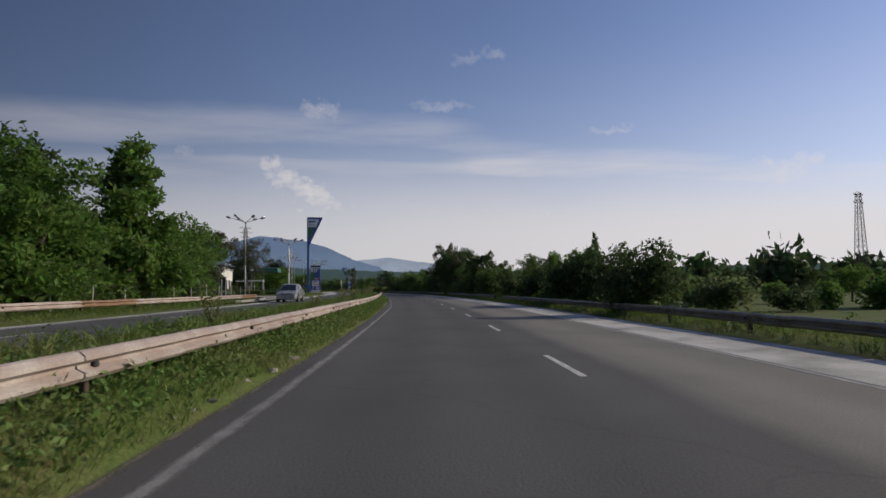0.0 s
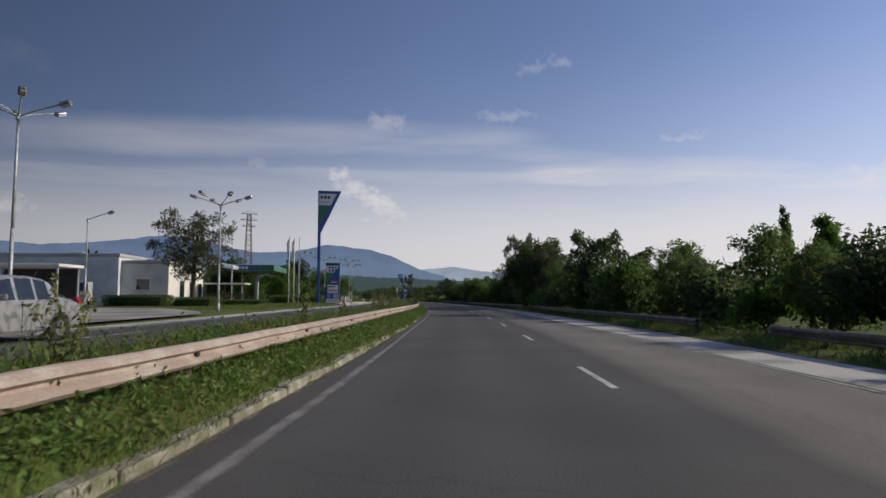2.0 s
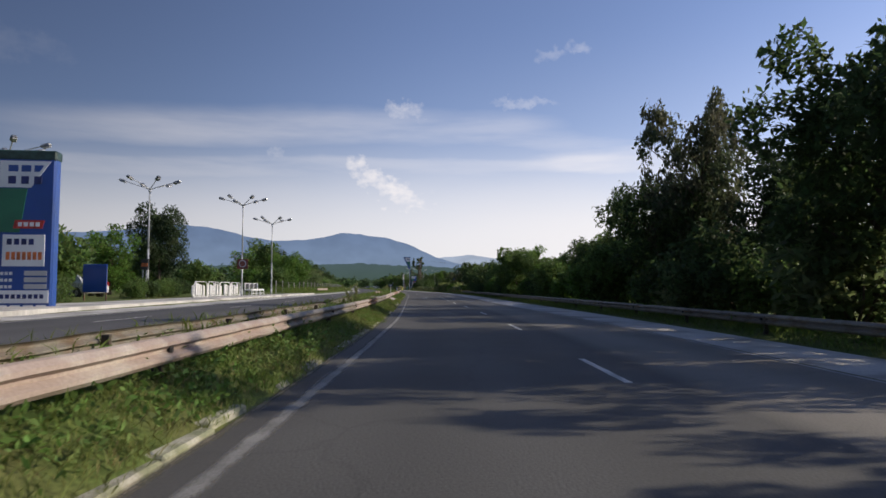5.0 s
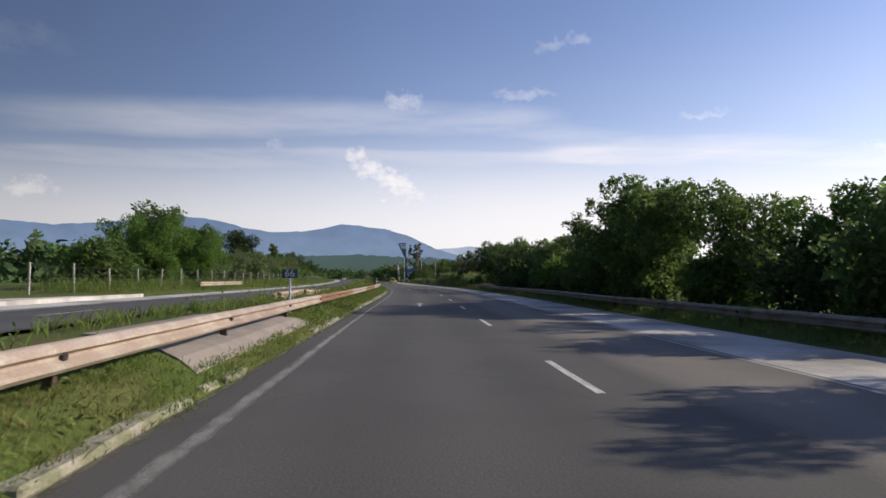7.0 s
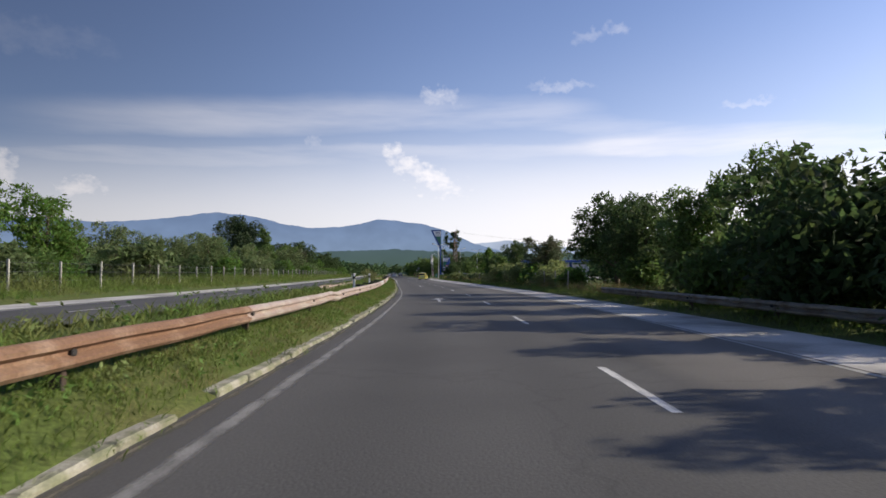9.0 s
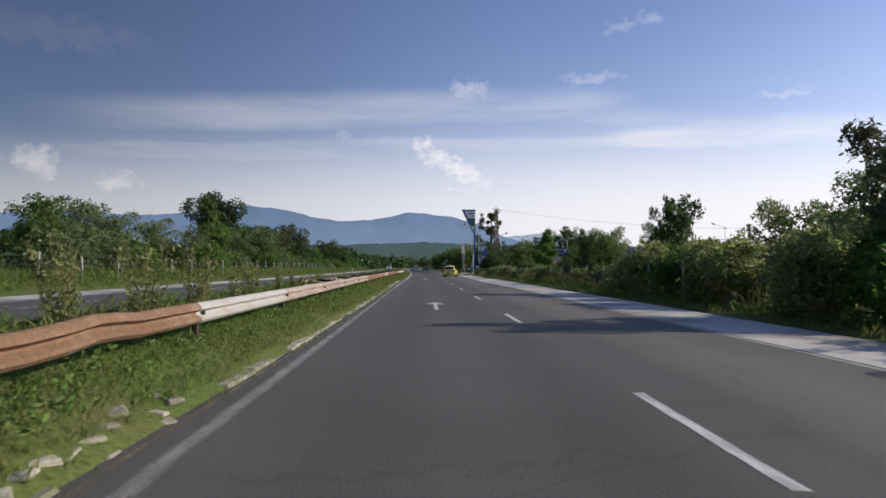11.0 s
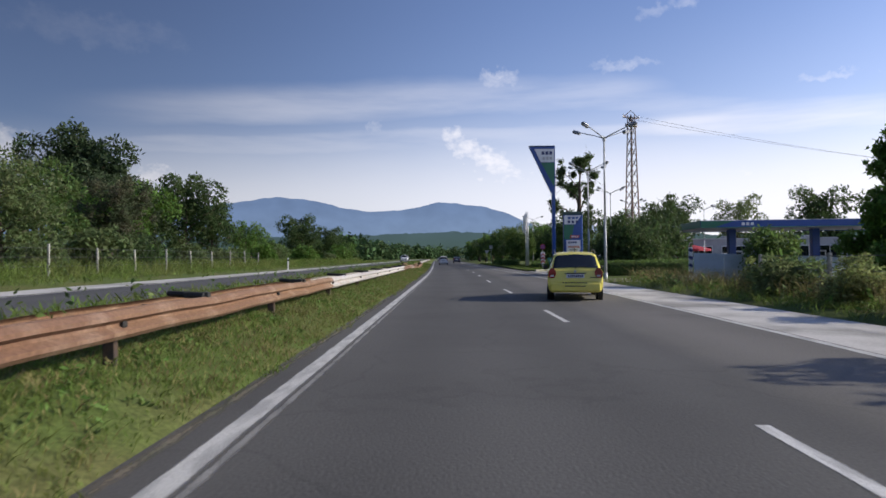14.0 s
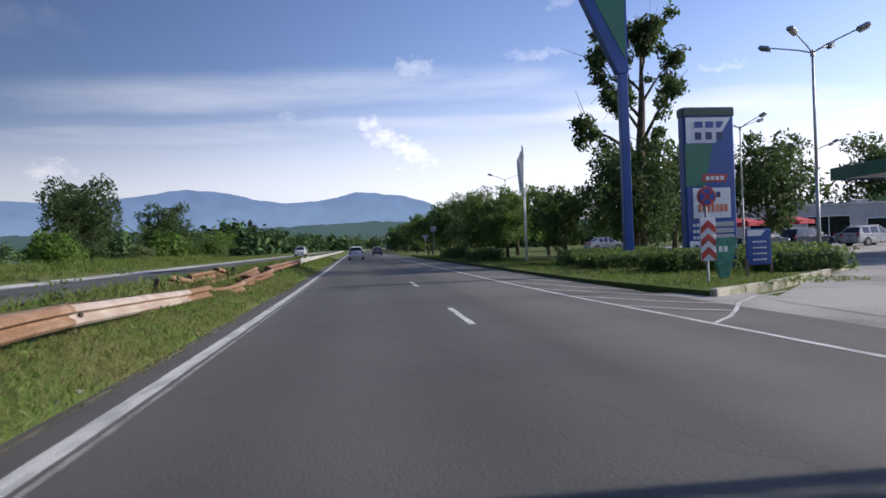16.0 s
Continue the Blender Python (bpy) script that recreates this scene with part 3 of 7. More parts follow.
# ================= ground and roads =================
def build_ground():
    ys = [-3000, -1200, -500, -200, -120] + list(range(-80, 481, 8)) + [520, 560, 620, 700, 850, 1100, 1600, 2600, 4000]
    os_ = [o for o, _ in PROFILE]
    extra = [-300, -200, -80, -60, -30, -25, -17, -7.3, 7.5, 11, 20, 28, 60, 90, 250]
    os_ = sorted(set(os_ + extra))
    vs = []
    for y in ys:
        yy = min(max(y, -400), 700)
        q = math.sqrt(1 + road_slope(yy) ** 2)
        for o in os_:
            bump = noise.noise(Vector((o * 0.15, y * 0.11, 0))) * 0.025 if (o < -14.5 or -8 < o < -4.7 or o > 5.4) else 0.0
            vs.append((road_x(yy) + (o + verge_shift(y, o)) * q, y, land(y, o) + bump))
    c = len(os_)
    fs = [(r * c + k, r * c + k + 1, (r + 1) * c + k + 1, (r + 1) * c + k) for r in range(len(ys) - 1) for k in range(c - 1)]
    ob = new("ground", MB().add(vs, fs).mesh("ground", M_GROUND, True))
    return tagged(ob, "green meadow and verge soil reaching the horizon", "ground", kind="structure")


ground = build_ground()

LINE_Y = [-120, 5, 25, 44, 64, 90, 114, 124, 144, 164, 190, 216, 226, 237, 248, 268, 289, 309, 332, 900]
LINE_O = [-3.95, -3.95, -4.0, -3.87, -4.08, -4.0, -3.94, -3.84, -3.87, -3.9, -3.82, -3.74, -3.84, -3.93, -3.95, -3.9, -3.73, -3.73, -3.69, -3.7]
DASH_Y = [120, 140, 147, 157, 167, 216, 226, 247, 268, 277, 289, 300, 317, 327, 338, 360]
DASH_O = [0.02, 0.05, -0.14, -0.09, 0.0, 0.1, -0.08, -0.05, -0.06, -0.16, 0.08, 0.0, -0.18, -0.12, -0.05, 0.0]
SHOULDER_Y = [-120, 8, 50, 70, 121, 149, 160, 170, 220, 244, 256, 275, 295, 318]
SHOULDER_O = [3.35, 3.36, 3.6, 3.42, 3.48, 3.0, 3.2, 3.1, 3.5, 3.22, 3.26, 2.92, 3.15, 3.3]


def left_line(w):
    return lambda y: (float(np.interp(y, LINE_Y, LINE_O)) - w / 2, float(np.interp(y, LINE_Y, LINE_O)) + w / 2)


def shoulder_edge(y):
    return float(np.interp(y, SHOULDER_Y, SHOULDER_O))


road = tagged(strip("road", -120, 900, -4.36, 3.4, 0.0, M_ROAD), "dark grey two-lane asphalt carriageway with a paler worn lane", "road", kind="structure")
shoulder = tagged(strip("shoulder", -120, 316, 3.4, 5.22, 0.006, M_CONC, of=lambda y: (shoulder_edge(y), 5.22)), "pale concrete hard shoulder beside the asphalt", "shoulder", kind="structure")
opposite = tagged(strip("road_opposite", -120, 900, -12.35, -8.25, 0.43, M_OPP, zf=lambda y: 0.43 * left_rise(y) + 0.02, of=lambda y: (opp(y, 1), opp(y, 0))), "dark asphalt opposite carriageway beyond the median", "road", kind="structure")
tagged(strip("shoulder_opposite", -120, 900, -13.95, -12.35, 0.437, M_CONC, zf=lambda y: 0.437 * left_rise(y) + 0.022, of=lambda y: (opp(y, 2), opp(y, 1))), "pale concrete edge strip of the opposite carriageway", "shoulder", kind="structure")

strip("verge_dirt", -40, 420, 0, 1, 0.003, M_DIRT, step=2.0, parent=road, of=lambda y: (-4.5 + verge_shift(y), -4.17 + verge_shift(y) + 0.06 * noise.noise(Vector((y * 0.4, 2, 0)))), unit=True)
strip("edge_line", -120, 262, 0, 1, 0.004, M_WORN, parent=road, of=left_line(0.34), unit=True)
strip("edge_line", 262, 284, 0, 1, 0.004, M_HALFWORN, parent=road, of=left_line(0.31), unit=True)
strip("edge_line", 284, 900, 0, 1, 0.004, M_PAINT, parent=road, of=lambda y: (left_line(0.32)(y)[0], left_line(0.32)(y)[0] + 0.225), unit=True)
strip("old_edge_line", 284, 500, 0, 1, 0.003, M_WORN, parent=road, of=lambda y: (left_line(0.32)(y)[1] - 0.12, left_line(0.32)(y)[1] + 0.03), unit=True)
strip("edge_line", -120, 286, 0, 1, 0.004, M_HALFWORN, parent=road, of=lambda y: (shoulder_edge(y) - 0.2, shoulder_edge(y)), unit=True)
strip("edge_line", 286, 318, 0, 1, 0.004, M_PAINT, parent=road, of=lambda y: (shoulder_edge(y) - 0.2, shoulder_edge(y)), unit=True)
strip("edge_line", -120, 900, -12.2, -12.05, 0.434, M_PAINT, parent=opposite, zf=lambda y: 0.43 * left_rise(y) + 0.025, of=lambda y: (opp(y, 4) - 0.07, opp(y, 4) + 0.07), unit=True)
for k in range(44):
    yb = 7.0 + 9.97 * (k - 9)
    yb += float(np.interp(yb, [8, 28, 47, 67, 95, 117, 137, 147, 157, 167, 216, 226, 236, 246, 256, 268, 277, 298, 316, 326, 336],
                          [1.4, 0.3, 0.3, 0.4, 0.3, 0.8, 1.5, 0.0, 0.0, -0.6, -1.1, -1.0, -0.4, -0.2, 0.2, 0.1, 0.3, 0.7, 0.1, 0.6, 0.8]))
    strip("lane_dash", yb, yb + 2.75, 0, 1, 0.004, M_DASH, step=1.5, parent=road, of=lambda y: (float(np.interp(y, DASH_Y, DASH_O)) - 0.08, float(np.interp(y, DASH_Y, DASH_O)) + 0.08), unit=True)
for k in range(30):
    yb = 14.0 + 10.0 * (k - 4)
    strip("lane_dash", yb, yb + 3.0, -10.3, -10.18, 0.434, M_DASH, step=1.5, parent=opposite, zf=lambda y: 0.43 * left_rise(y) + 0.025, of=lambda y: (opp(y, 3) - 0.06, opp(y, 3) + 0.06), unit=True)


def arrow(y, o):
    """A straight-on arrow, tip at y."""
    poly = [(-0.06, -4.0), (0.06, -4.0), (0.07, -1.3), (0.34, -1.45), (0.0, 0.0), (-0.34, -1.45), (-0.07, -1.3)]
    vs = []
    for a, b in poly:
        p = at(y + b, o + a, 0.004)
        vs.append(p)
    me = MB().add(vs, [(0, 1, 2, 6), (6, 2, 3, 4, 5)]).mesh("lane_arrow", M_DASH)
    layer = me.uv_layers.new(name="UVMap")
    for lp in me.loops:
        a, b = poly[lp.vertex_index]
        layer.data[lp.index].uv = (0.5 + 0.3 * (1 if a > 0 else -1), y + b)
    ob = new("lane_arrow", me)
    ob.parent = road


for y in (172.3, 212.0, 244.5, 287.9):
    arrow(y, -1.85)

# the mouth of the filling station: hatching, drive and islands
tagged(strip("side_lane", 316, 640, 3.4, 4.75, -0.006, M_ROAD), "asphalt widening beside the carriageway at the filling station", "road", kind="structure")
mouth = tagged(strip("road_mouth", 326.4, 341, 4.75, 6.4, -0.009, M_APRON), "pale concrete entrance between the kerbed grass islands", "road", kind="structure")
drive = flat("forecourt", [(13.2, 316.0), (70, 322), (90, 345), (95, 420), (24, 404), (21.5, 349), (13.2, 338.6)], -0.004, M_APRON)
tagged(drive, "grey asphalt forecourt and entrance of the filling station", "forecourt", kind="structure")

def island(name, corners, label, kerbed=None):
    """A grass island with a concrete kerb round it."""
    ob = flat(name, corners, 0.10, M_GROUND, 0.25)
    tagged(ob, label, "grass island", kind="structure")
    n = len(corners)
    for k in range(n if kerbed is None else kerbed):
        a, b = Vector((*corners[k], 0)), Vector((*corners[(k + 1) % n], 0))
        length = (b - a).length
        pieces = max(1, int(length / 1.0)) if length < 60 else 0
        for j in range(pieces):
            p, q = a.lerp(b, j / pieces), a.lerp(b, (j + 1) / pieces)
            mid = (p + q) / 2
            ang = math.atan2((q - p).y, (q - p).x)
            kb = new("kerb_stone", MB().box((0, 0, 0), ((q - p).length - 0.02, 0.16, 0.26), 0.02).mesh("kerb_stone", M_KERB))
            kb.matrix_world = Matrix.Translation((mid.x, mid.y, 0.02)) @ Matrix.Rotation(ang, 4, "Z")
            kb.parent = ob
    return ob


def road_pt(y, o):
    p = at(y, o)
    return (p.x, p.y)


ISLAND_FAR = [road_pt(339.2, 5.35), road_pt(340.4, 7.4), road_pt(345.8, 14.2), road_pt(352, 15.5), road_pt(372, 14.5), road_pt(395, 11.0), road_pt(418, 6.0),
              road_pt(395, 5.35), road_pt(376, 5.1), road_pt(358, 4.85), road_pt(345, 4.8)]
ISLAND_NEAR = [road_pt(315.6, 5.0), road_pt(317.0, 9.5), road_pt(323, 15.5), road_pt(335.6, 16.0), road_pt(336.2, 11.5), road_pt(334.2, 8.8), road_pt(331.6, 7.1), road_pt(328.6, 6.0), road_pt(326.2, 5.15), road_pt(322.5, 4.8)]
island("island_far", ISLAND_FAR, "kerbed grass island with hedges and signs at the filling station", 4)
island("island_near", ISLAND_NEAR, "kerbed grass island with a box hedge beside the entrance")

# paved bay and forecourt of the station across the road
def fore_z(y):
    return left_rise(y) * 0.62 + 0.03


def lawn_edge(y):
    return float(np.interp(y, [44, 52, 58, 64, 67, 68.5], [-14.6, -14.7, -15.4, -17.6, -20.5, -24.0]))


fore_a = strip("forecourt_across", 46, 84, -70, -14, 0, M_APRON, zf=fore_z, of=lambda y: (-70.0, float(np.interp(y, [46, 70, 80, 84], [-14.0, -14.0, -20.0, -34.0]))))
tagged(fore_a, "pale grey asphalt forecourt across the road", "forecourt", kind="structure")
lawn = strip("lawn_across", 44, 68.5, -34, -14.6, 0, M_GROUND, step=1.5, zf=lambda y: fore_z(y) + 0.07, of=lambda y: (-34.0, lawn_edge(y)))
tagged(lawn, "grass corner inside a curved pale kerb", "grass island", kind="structure")
for k in range(30):
    ya = 44 + k * 0.8
    pa, pb = at(ya, lawn_edge(ya)), at(ya + 0.8, lawn_edge(ya + 0.8))
    kb = new("kerb_stone", MB().box((0, 0, 0), ((pb - pa).length - 0.02, 0.16, 0.24), 0.02).mesh("kerb_stone", M_KERB))
    mid = (pa + pb) / 2
    kb.matrix_world = Matrix.Translation((mid.x, mid.y, fore_z(ya) + 0.02)) @ Matrix.Rotation(math.atan2((pb - pa).y, (pb - pa).x), 4, "Z")
    kb.parent = lawn
lay_by = flat("lay_by", [road_pt(112, -13.9), road_pt(168, -13.9), road_pt(160, -15.6), road_pt(140, -17.0), road_pt(118, -17.0)], 0.60, M_CONC, 0.2)
tagged(lay_by, "pale paved lay-by along the opposite carriageway", "lay-by", kind="structure")


def ribbon(name, pts, width, material, parent):
    # a painted line through (y, o) points
    vs, fs = [], []
    world_pts = [at(y, o, 0.005) for y, o in pts]
    for k, p in enumerate(world_pts):
        d = world_pts[min(k + 1, len(pts) - 1)] - world_pts[max(k - 1, 0)]
        d.normalize()
        w = Vector((d.y, -d.x, 0)) * width / 2
        vs += [p - w, p + w]
    fs = [(2 * k, 2 * k + 1, 2 * k + 3, 2 * k + 2) for k in range(len(pts) - 1)]
    me = MB().add(vs, fs).mesh(name, material)
    layer = me.uv_layers.new(name="UVMap")
    for lp in me.loops:
        layer.data[lp.index].uv = (lp.vertex_index % 2, me.vertices[lp.vertex_index].co.y)
    ob = new(name, me)
    ob.parent = parent


ribbon("edge_line", [(318, 3.3), (326, 3.3), (332, 3.3), (336, 3.12), (341, 2.85), (347, 2.72), (356, 2.68), (380, 2.66), (440, 2.66)], 0.15, M_DASH, road)
for pts in (((338.4, 3.05), (337.2, 3.75), (336.8, 4.25)), ((340.9, 2.92), (338.8, 3.95), (337.7, 4.85)), ((343.6, 2.85), (340.9, 4.0), (339.2, 5.0)), ((347.4, 2.8), (343.6, 3.9), (341.6, 4.75)), ((352.0, 2.78), (347.0, 4.0), (345.2, 4.6))):
    ribbon("hatch_line", pts, 0.11, M_DASH, road)
ribbon("hatch_line", [(335.5, 3.2), (336.1, 3.8), (336.9, 4.4), (337.9, 5.1), (338.7, 5.9), (339.5, 7.2)], 0.11, M_DASH, road)
# paved crossing in the median
def draped_slab(name, edges, lift, material):
    """A thin slab that follows the slope of the median: rows of offset, first y and last y."""
    po, pz = zip(*PROFILE)
    vs, fs = [], []
    for o, ya, yb in edges:
        z = float(np.interp(o, po, pz))
        vs += [at(ya, o, z + lift), at(yb, o, z + lift), at(ya, o, z - 0.1), at(yb, o, z - 0.1)]
    n = len(edges)
    for k in range(n - 1):
        i, j = 4 * k, 4 * k + 4
        fs += [(i, i + 1, j + 1, j), (i + 1, i + 3, j + 3, j + 1), (i + 2, i, j, j + 2)]
    e = 4 * n - 4
    fs += [(0, 2, 3, 1), (e, e + 1, e + 3, e + 2)]
    return new(name, MB().add(vs, fs).mesh(name, material))


median_slab = tagged(draped_slab("median_slab", ((-4.72, 147.4, 155.8), (-5.0, 147.6, 155.5), (-5.6, 148.2, 155.0), (-6.6, 149.0, 154.5), (-6.95, 149.2, 154.3)), 0.022, M_BRICK),
                     "pinkish concrete slab crossing the grass median", "paving", kind="structure")


# ================= hills at the horizon =================
def ridge(name, heights, dist, material, jag, base=-40.0, step=0.25, seed=0.0):
    """A mountain range round the horizon: pairs of azimuth and elevation in degrees."""
    az_, el_ = zip(*heights)
    vs, n = [], int((az_[-1] - az_[0]) / step)
    for k in range(n + 1):
        a = az_[0] + (az_[-1] - az_[0]) * k / n
        e = float(np.interp(a, az_, el_)) + jag * (noise.noise(Vector((a * 0.9, seed, 0))) + 0.5 * noise.noise(Vector((a * 3.1, seed, 2))) + 0.3 * noise.noise(Vector((a * 9, seed, 5))))
        r = radians(a)
        top = dist * math.tan(radians(max(e, 0.1)))
        for f, z in ((0.90, base), (0.95, base + (top - base) * 0.55), (1.0, top), (1.04, base)):
            vs.append((10 + math.sin(r) * dist * f, 190 + math.cos(r) * dist * f, z))
    fs = [(r * 4 + k, (r + 1) * 4 + k, (r + 1) * 4 + k + 1, r * 4 + k + 1) for r in range(n) for k in range(3)]
    ob = new(name, MB().add(vs, fs).mesh(name, material, True))
    return ob


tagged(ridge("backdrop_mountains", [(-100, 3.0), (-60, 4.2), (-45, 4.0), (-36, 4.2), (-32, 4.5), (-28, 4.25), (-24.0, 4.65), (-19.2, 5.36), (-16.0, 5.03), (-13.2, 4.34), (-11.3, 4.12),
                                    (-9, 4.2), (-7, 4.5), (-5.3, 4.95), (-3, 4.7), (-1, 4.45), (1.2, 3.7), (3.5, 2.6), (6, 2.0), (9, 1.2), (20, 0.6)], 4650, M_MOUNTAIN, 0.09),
       "blue mountain range with two rounded peaks, haze painted into its glow", "mountains", kind="structure")
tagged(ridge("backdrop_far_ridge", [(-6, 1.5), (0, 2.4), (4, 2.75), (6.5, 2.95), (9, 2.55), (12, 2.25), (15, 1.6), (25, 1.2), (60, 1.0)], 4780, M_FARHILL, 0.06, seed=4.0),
       "pale distant ridge with bright haze painted into its glow", "mountains", kind="structure")
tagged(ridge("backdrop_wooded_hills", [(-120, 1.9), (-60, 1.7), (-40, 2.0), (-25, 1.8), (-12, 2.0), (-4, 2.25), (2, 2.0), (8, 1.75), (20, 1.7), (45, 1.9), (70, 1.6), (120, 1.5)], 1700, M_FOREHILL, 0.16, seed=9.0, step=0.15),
       "low dark wooded hills with light haze painted into their glow", "hills", kind="structure")

# ================= trees and bushes =================
def leaf_cloud(rng, lobes, count, size, squash=0.75, shell=0.55):
    """Leaf clumps in and on rounded lobes (x, y, z, r): arrays of quads."""
    lob = np.array(lobes, float)
    wts = lob[:, 3] ** 2
    pick = rng.choice(len(lob), count, p=wts / wts.sum())
    d = rng.normal(size=(count, 3))
    d /= np.linalg.norm(d, axis=1)[:, None]
    rad = shell + (1.08 - shell) * rng.random(count) ** 0.6
    c = lob[pick, :3] + d * (lob[pick, 3] * rad)[:, None] * np.array([1, 1, squash])
    return leaf_quads(rng, c, size)


def leaf_quads(rng, c, size, spread=1.0, per=4):
    """Each clump centre carries a few bent leaves."""
    n = len(c) * per
    c = np.repeat(c, per, axis=0) + rng.normal(size=(n, 3)) * size * 0.8 * spread
    a = rng.normal(size=(n, 3))
    a /= np.linalg.norm(a, axis=1)[:, None]
    b = rng.normal(size=(n, 3))
    b -= a * (a * b).sum(1)[:, None]
    b /= np.linalg.norm(b, axis=1)[:, None]
    s = size * (0.55 + 0.8 * rng.random(n))[:, None]
    v = np.stack([c - a * s, c + b * s * 0.42, c + a * s, c - b * s * 0.42], 1)
    return v.reshape(-1, 3)


def quad_mesh(name, verts, material):
    n = len(verts) // 4
    me = bpy.data.meshes.new(name)
    me.vertices.add(len(verts))
    me.vertices.foreach_set("co", np.ascontiguousarray(verts, dtype=np.float32).ravel())
    me.loops.add(n * 4)
    me.loops.foreach_set("vertex_index", np.arange(n * 4, dtype=np.int32))
    me.polygons.add(n)
    me.polygons.foreach_set("loop_start", np.arange(0, n * 4, 4, dtype=np.int32))
    me.materials.append(material)
    me.update(calc_edges=True)
    return me


def tree_kind(name, seed, height, crown_low, width, style, material, leaves, leaf):
    """One kind of tree in metres: a tapered forking trunk mesh and a crown mesh."""
    rng = np.random.default_rng(seed)
    mb, lobes = MB(), []
    if style == "bush":
        for k in range(6):
            a = rng.random() * 6.28
            p1 = Vector((math.cos(a) * width * 0.22, math.sin(a) * width * 0.22, height * 0.5))
            mb.tube([(0.05 * k, 0, 0), p1 * 0.5, p1], [0.05, 0.04, 0.02], 5)
        for k in range(11):
            a, r = rng.random() * 6.28, width * 0.5 * (0.25 + 0.5 * rng.random())
            z = height * (0.18 + 0.6 * rng.random())
            lobes.append((math.cos(a) * r, math.sin(a) * r, z, width * (0.16 + 0.12 * rng.random())))
        lobes.append((0, 0, height * 0.5, width * 0.33))
        for k in range(5):
            a, r = rng.random() * 6.28, width * 0.3 * rng.random()
            lobes.append((math.cos(a) * r, math.sin(a) * r, height * (0.82 + 0.12 * rng.random()), width * 0.09))
    else:
        lean = rng.normal(size=2) * height * 0.03
        top = Vector((lean[0], lean[1], height * 0.86))
        r0 = height * 0.022 + 0.05
        mids = [Vector((0, 0, -0.1)), Vector((lean[0] * 0.2, lean[1] * 0.1, height * 0.3)), Vector((lean[0] * 0.7, lean[1] * 0.8, height * 0.6)), top]
        mb.tube(mids, [r0 * 1.25, r0 * 0.85, r0 * 0.5, r0 * 0.12], 8)
        limbs = {"broad": 11, "cone": 15, "open": 10, "loose": 17}[style]
        for k in range(limbs):
            f = k / (limbs - 1)
            z = crown_low + (height * 0.9 - crown_low) * f
            a = k * 2.4 + rng.random()
            if style == "cone":
                reach = width * 0.5 * (1.0 - 0.86 * f) * (0.8 + 0.4 * rng.random())
            else:
                reach = width * 0.5 * (0.55 + 0.5 * math.sin(math.pi * (0.15 + 0.8 * f))) * (0.6 + 0.45 * rng.random())
            root = Vector((lean[0] * z / height, lean[1] * z / height, z * (0.86 if style != "cone" else 0.96)))
            tip = Vector((math.cos(a) * reach, math.sin(a) * reach, z + reach * (0.25 if style == "cone" else 0.45)))
            mid = root.lerp(tip, 0.5) + Vector((0, 0, reach * 0.08))
            lr = r0 * (0.42 - 0.25 * f)
            mb.tube([root, mid, tip], [lr, lr * 0.6, lr * 0.2], 5)
            size = width * ({"open": 0.085, "loose": 0.105}.get(style, 0.17)) * (0.75 + 0.5 * rng.random()) * (1.1 - 0.55 * f if style == "cone" else 1.0)
            lobes.append((*tip, size))
            if style == "loose":
                lobes.append((*mid, size * 1.25))
                for _ in range(4):
                    sprig = tip + Vector((rng.normal() * 0.06 * width, rng.normal() * 0.06 * width, height * (0.01 + 0.085 * rng.random())))
                    mb.rod(tip, sprig, lr * 0.2, 0.006, 4)
                    lobes.append((*sprig, size * (0.25 + 0.3 * rng.random())))
            elif style != "open":
                lobes.append((*mid, size * 0.9))
            else:
                for _ in range(5):
                    lobes.append((*(root.lerp(tip, 0.55 + 0.6 * rng.random()) + Vector(rng.normal(size=3) * 0.45)), size * (0.3 + 0.45 * rng.random())))
                    twig = tip + Vector(rng.normal(size=3)) * 0.7
                    mb.rod(mid.lerp(tip, rng.random()), twig, lr * 0.25, 0.008, 4)
        lobes.append((*(top + Vector((0, 0, height * 0.03))), width * (0.07 if style == "cone" else 0.14)))
        if style == "loose":
            for k in range(7):
                a, r = rng.random() * 6.28, width * 0.22 * rng.random()
                lobes.append((math.cos(a) * r, math.sin(a) * r, crown_low + (height - crown_low) * (0.05 + 0.5 * rng.random()), width * 0.13))
        if style == "broad":
            lobes.append((lean[0] * 0.5, lean[1] * 0.5, crown_low + (height - crown_low) * 0.5, width * 0.33))
    cl = leaf_cloud(rng, lobes, leaves, leaf, 0.8, 0.45 if style != "open" else 0.2)
    zmin = 0.02
    cl[:, 2] = np.maximum(cl[:, 2], zmin + (cl[:, 2] < zmin) * rng.random(len(cl)) * 0.2)
    tall = float(np.percentile(cl[:, 2], 99.3))
    return mb.mesh("trunk", M_BARK, True), quad_mesh("crown", cl, material), tall


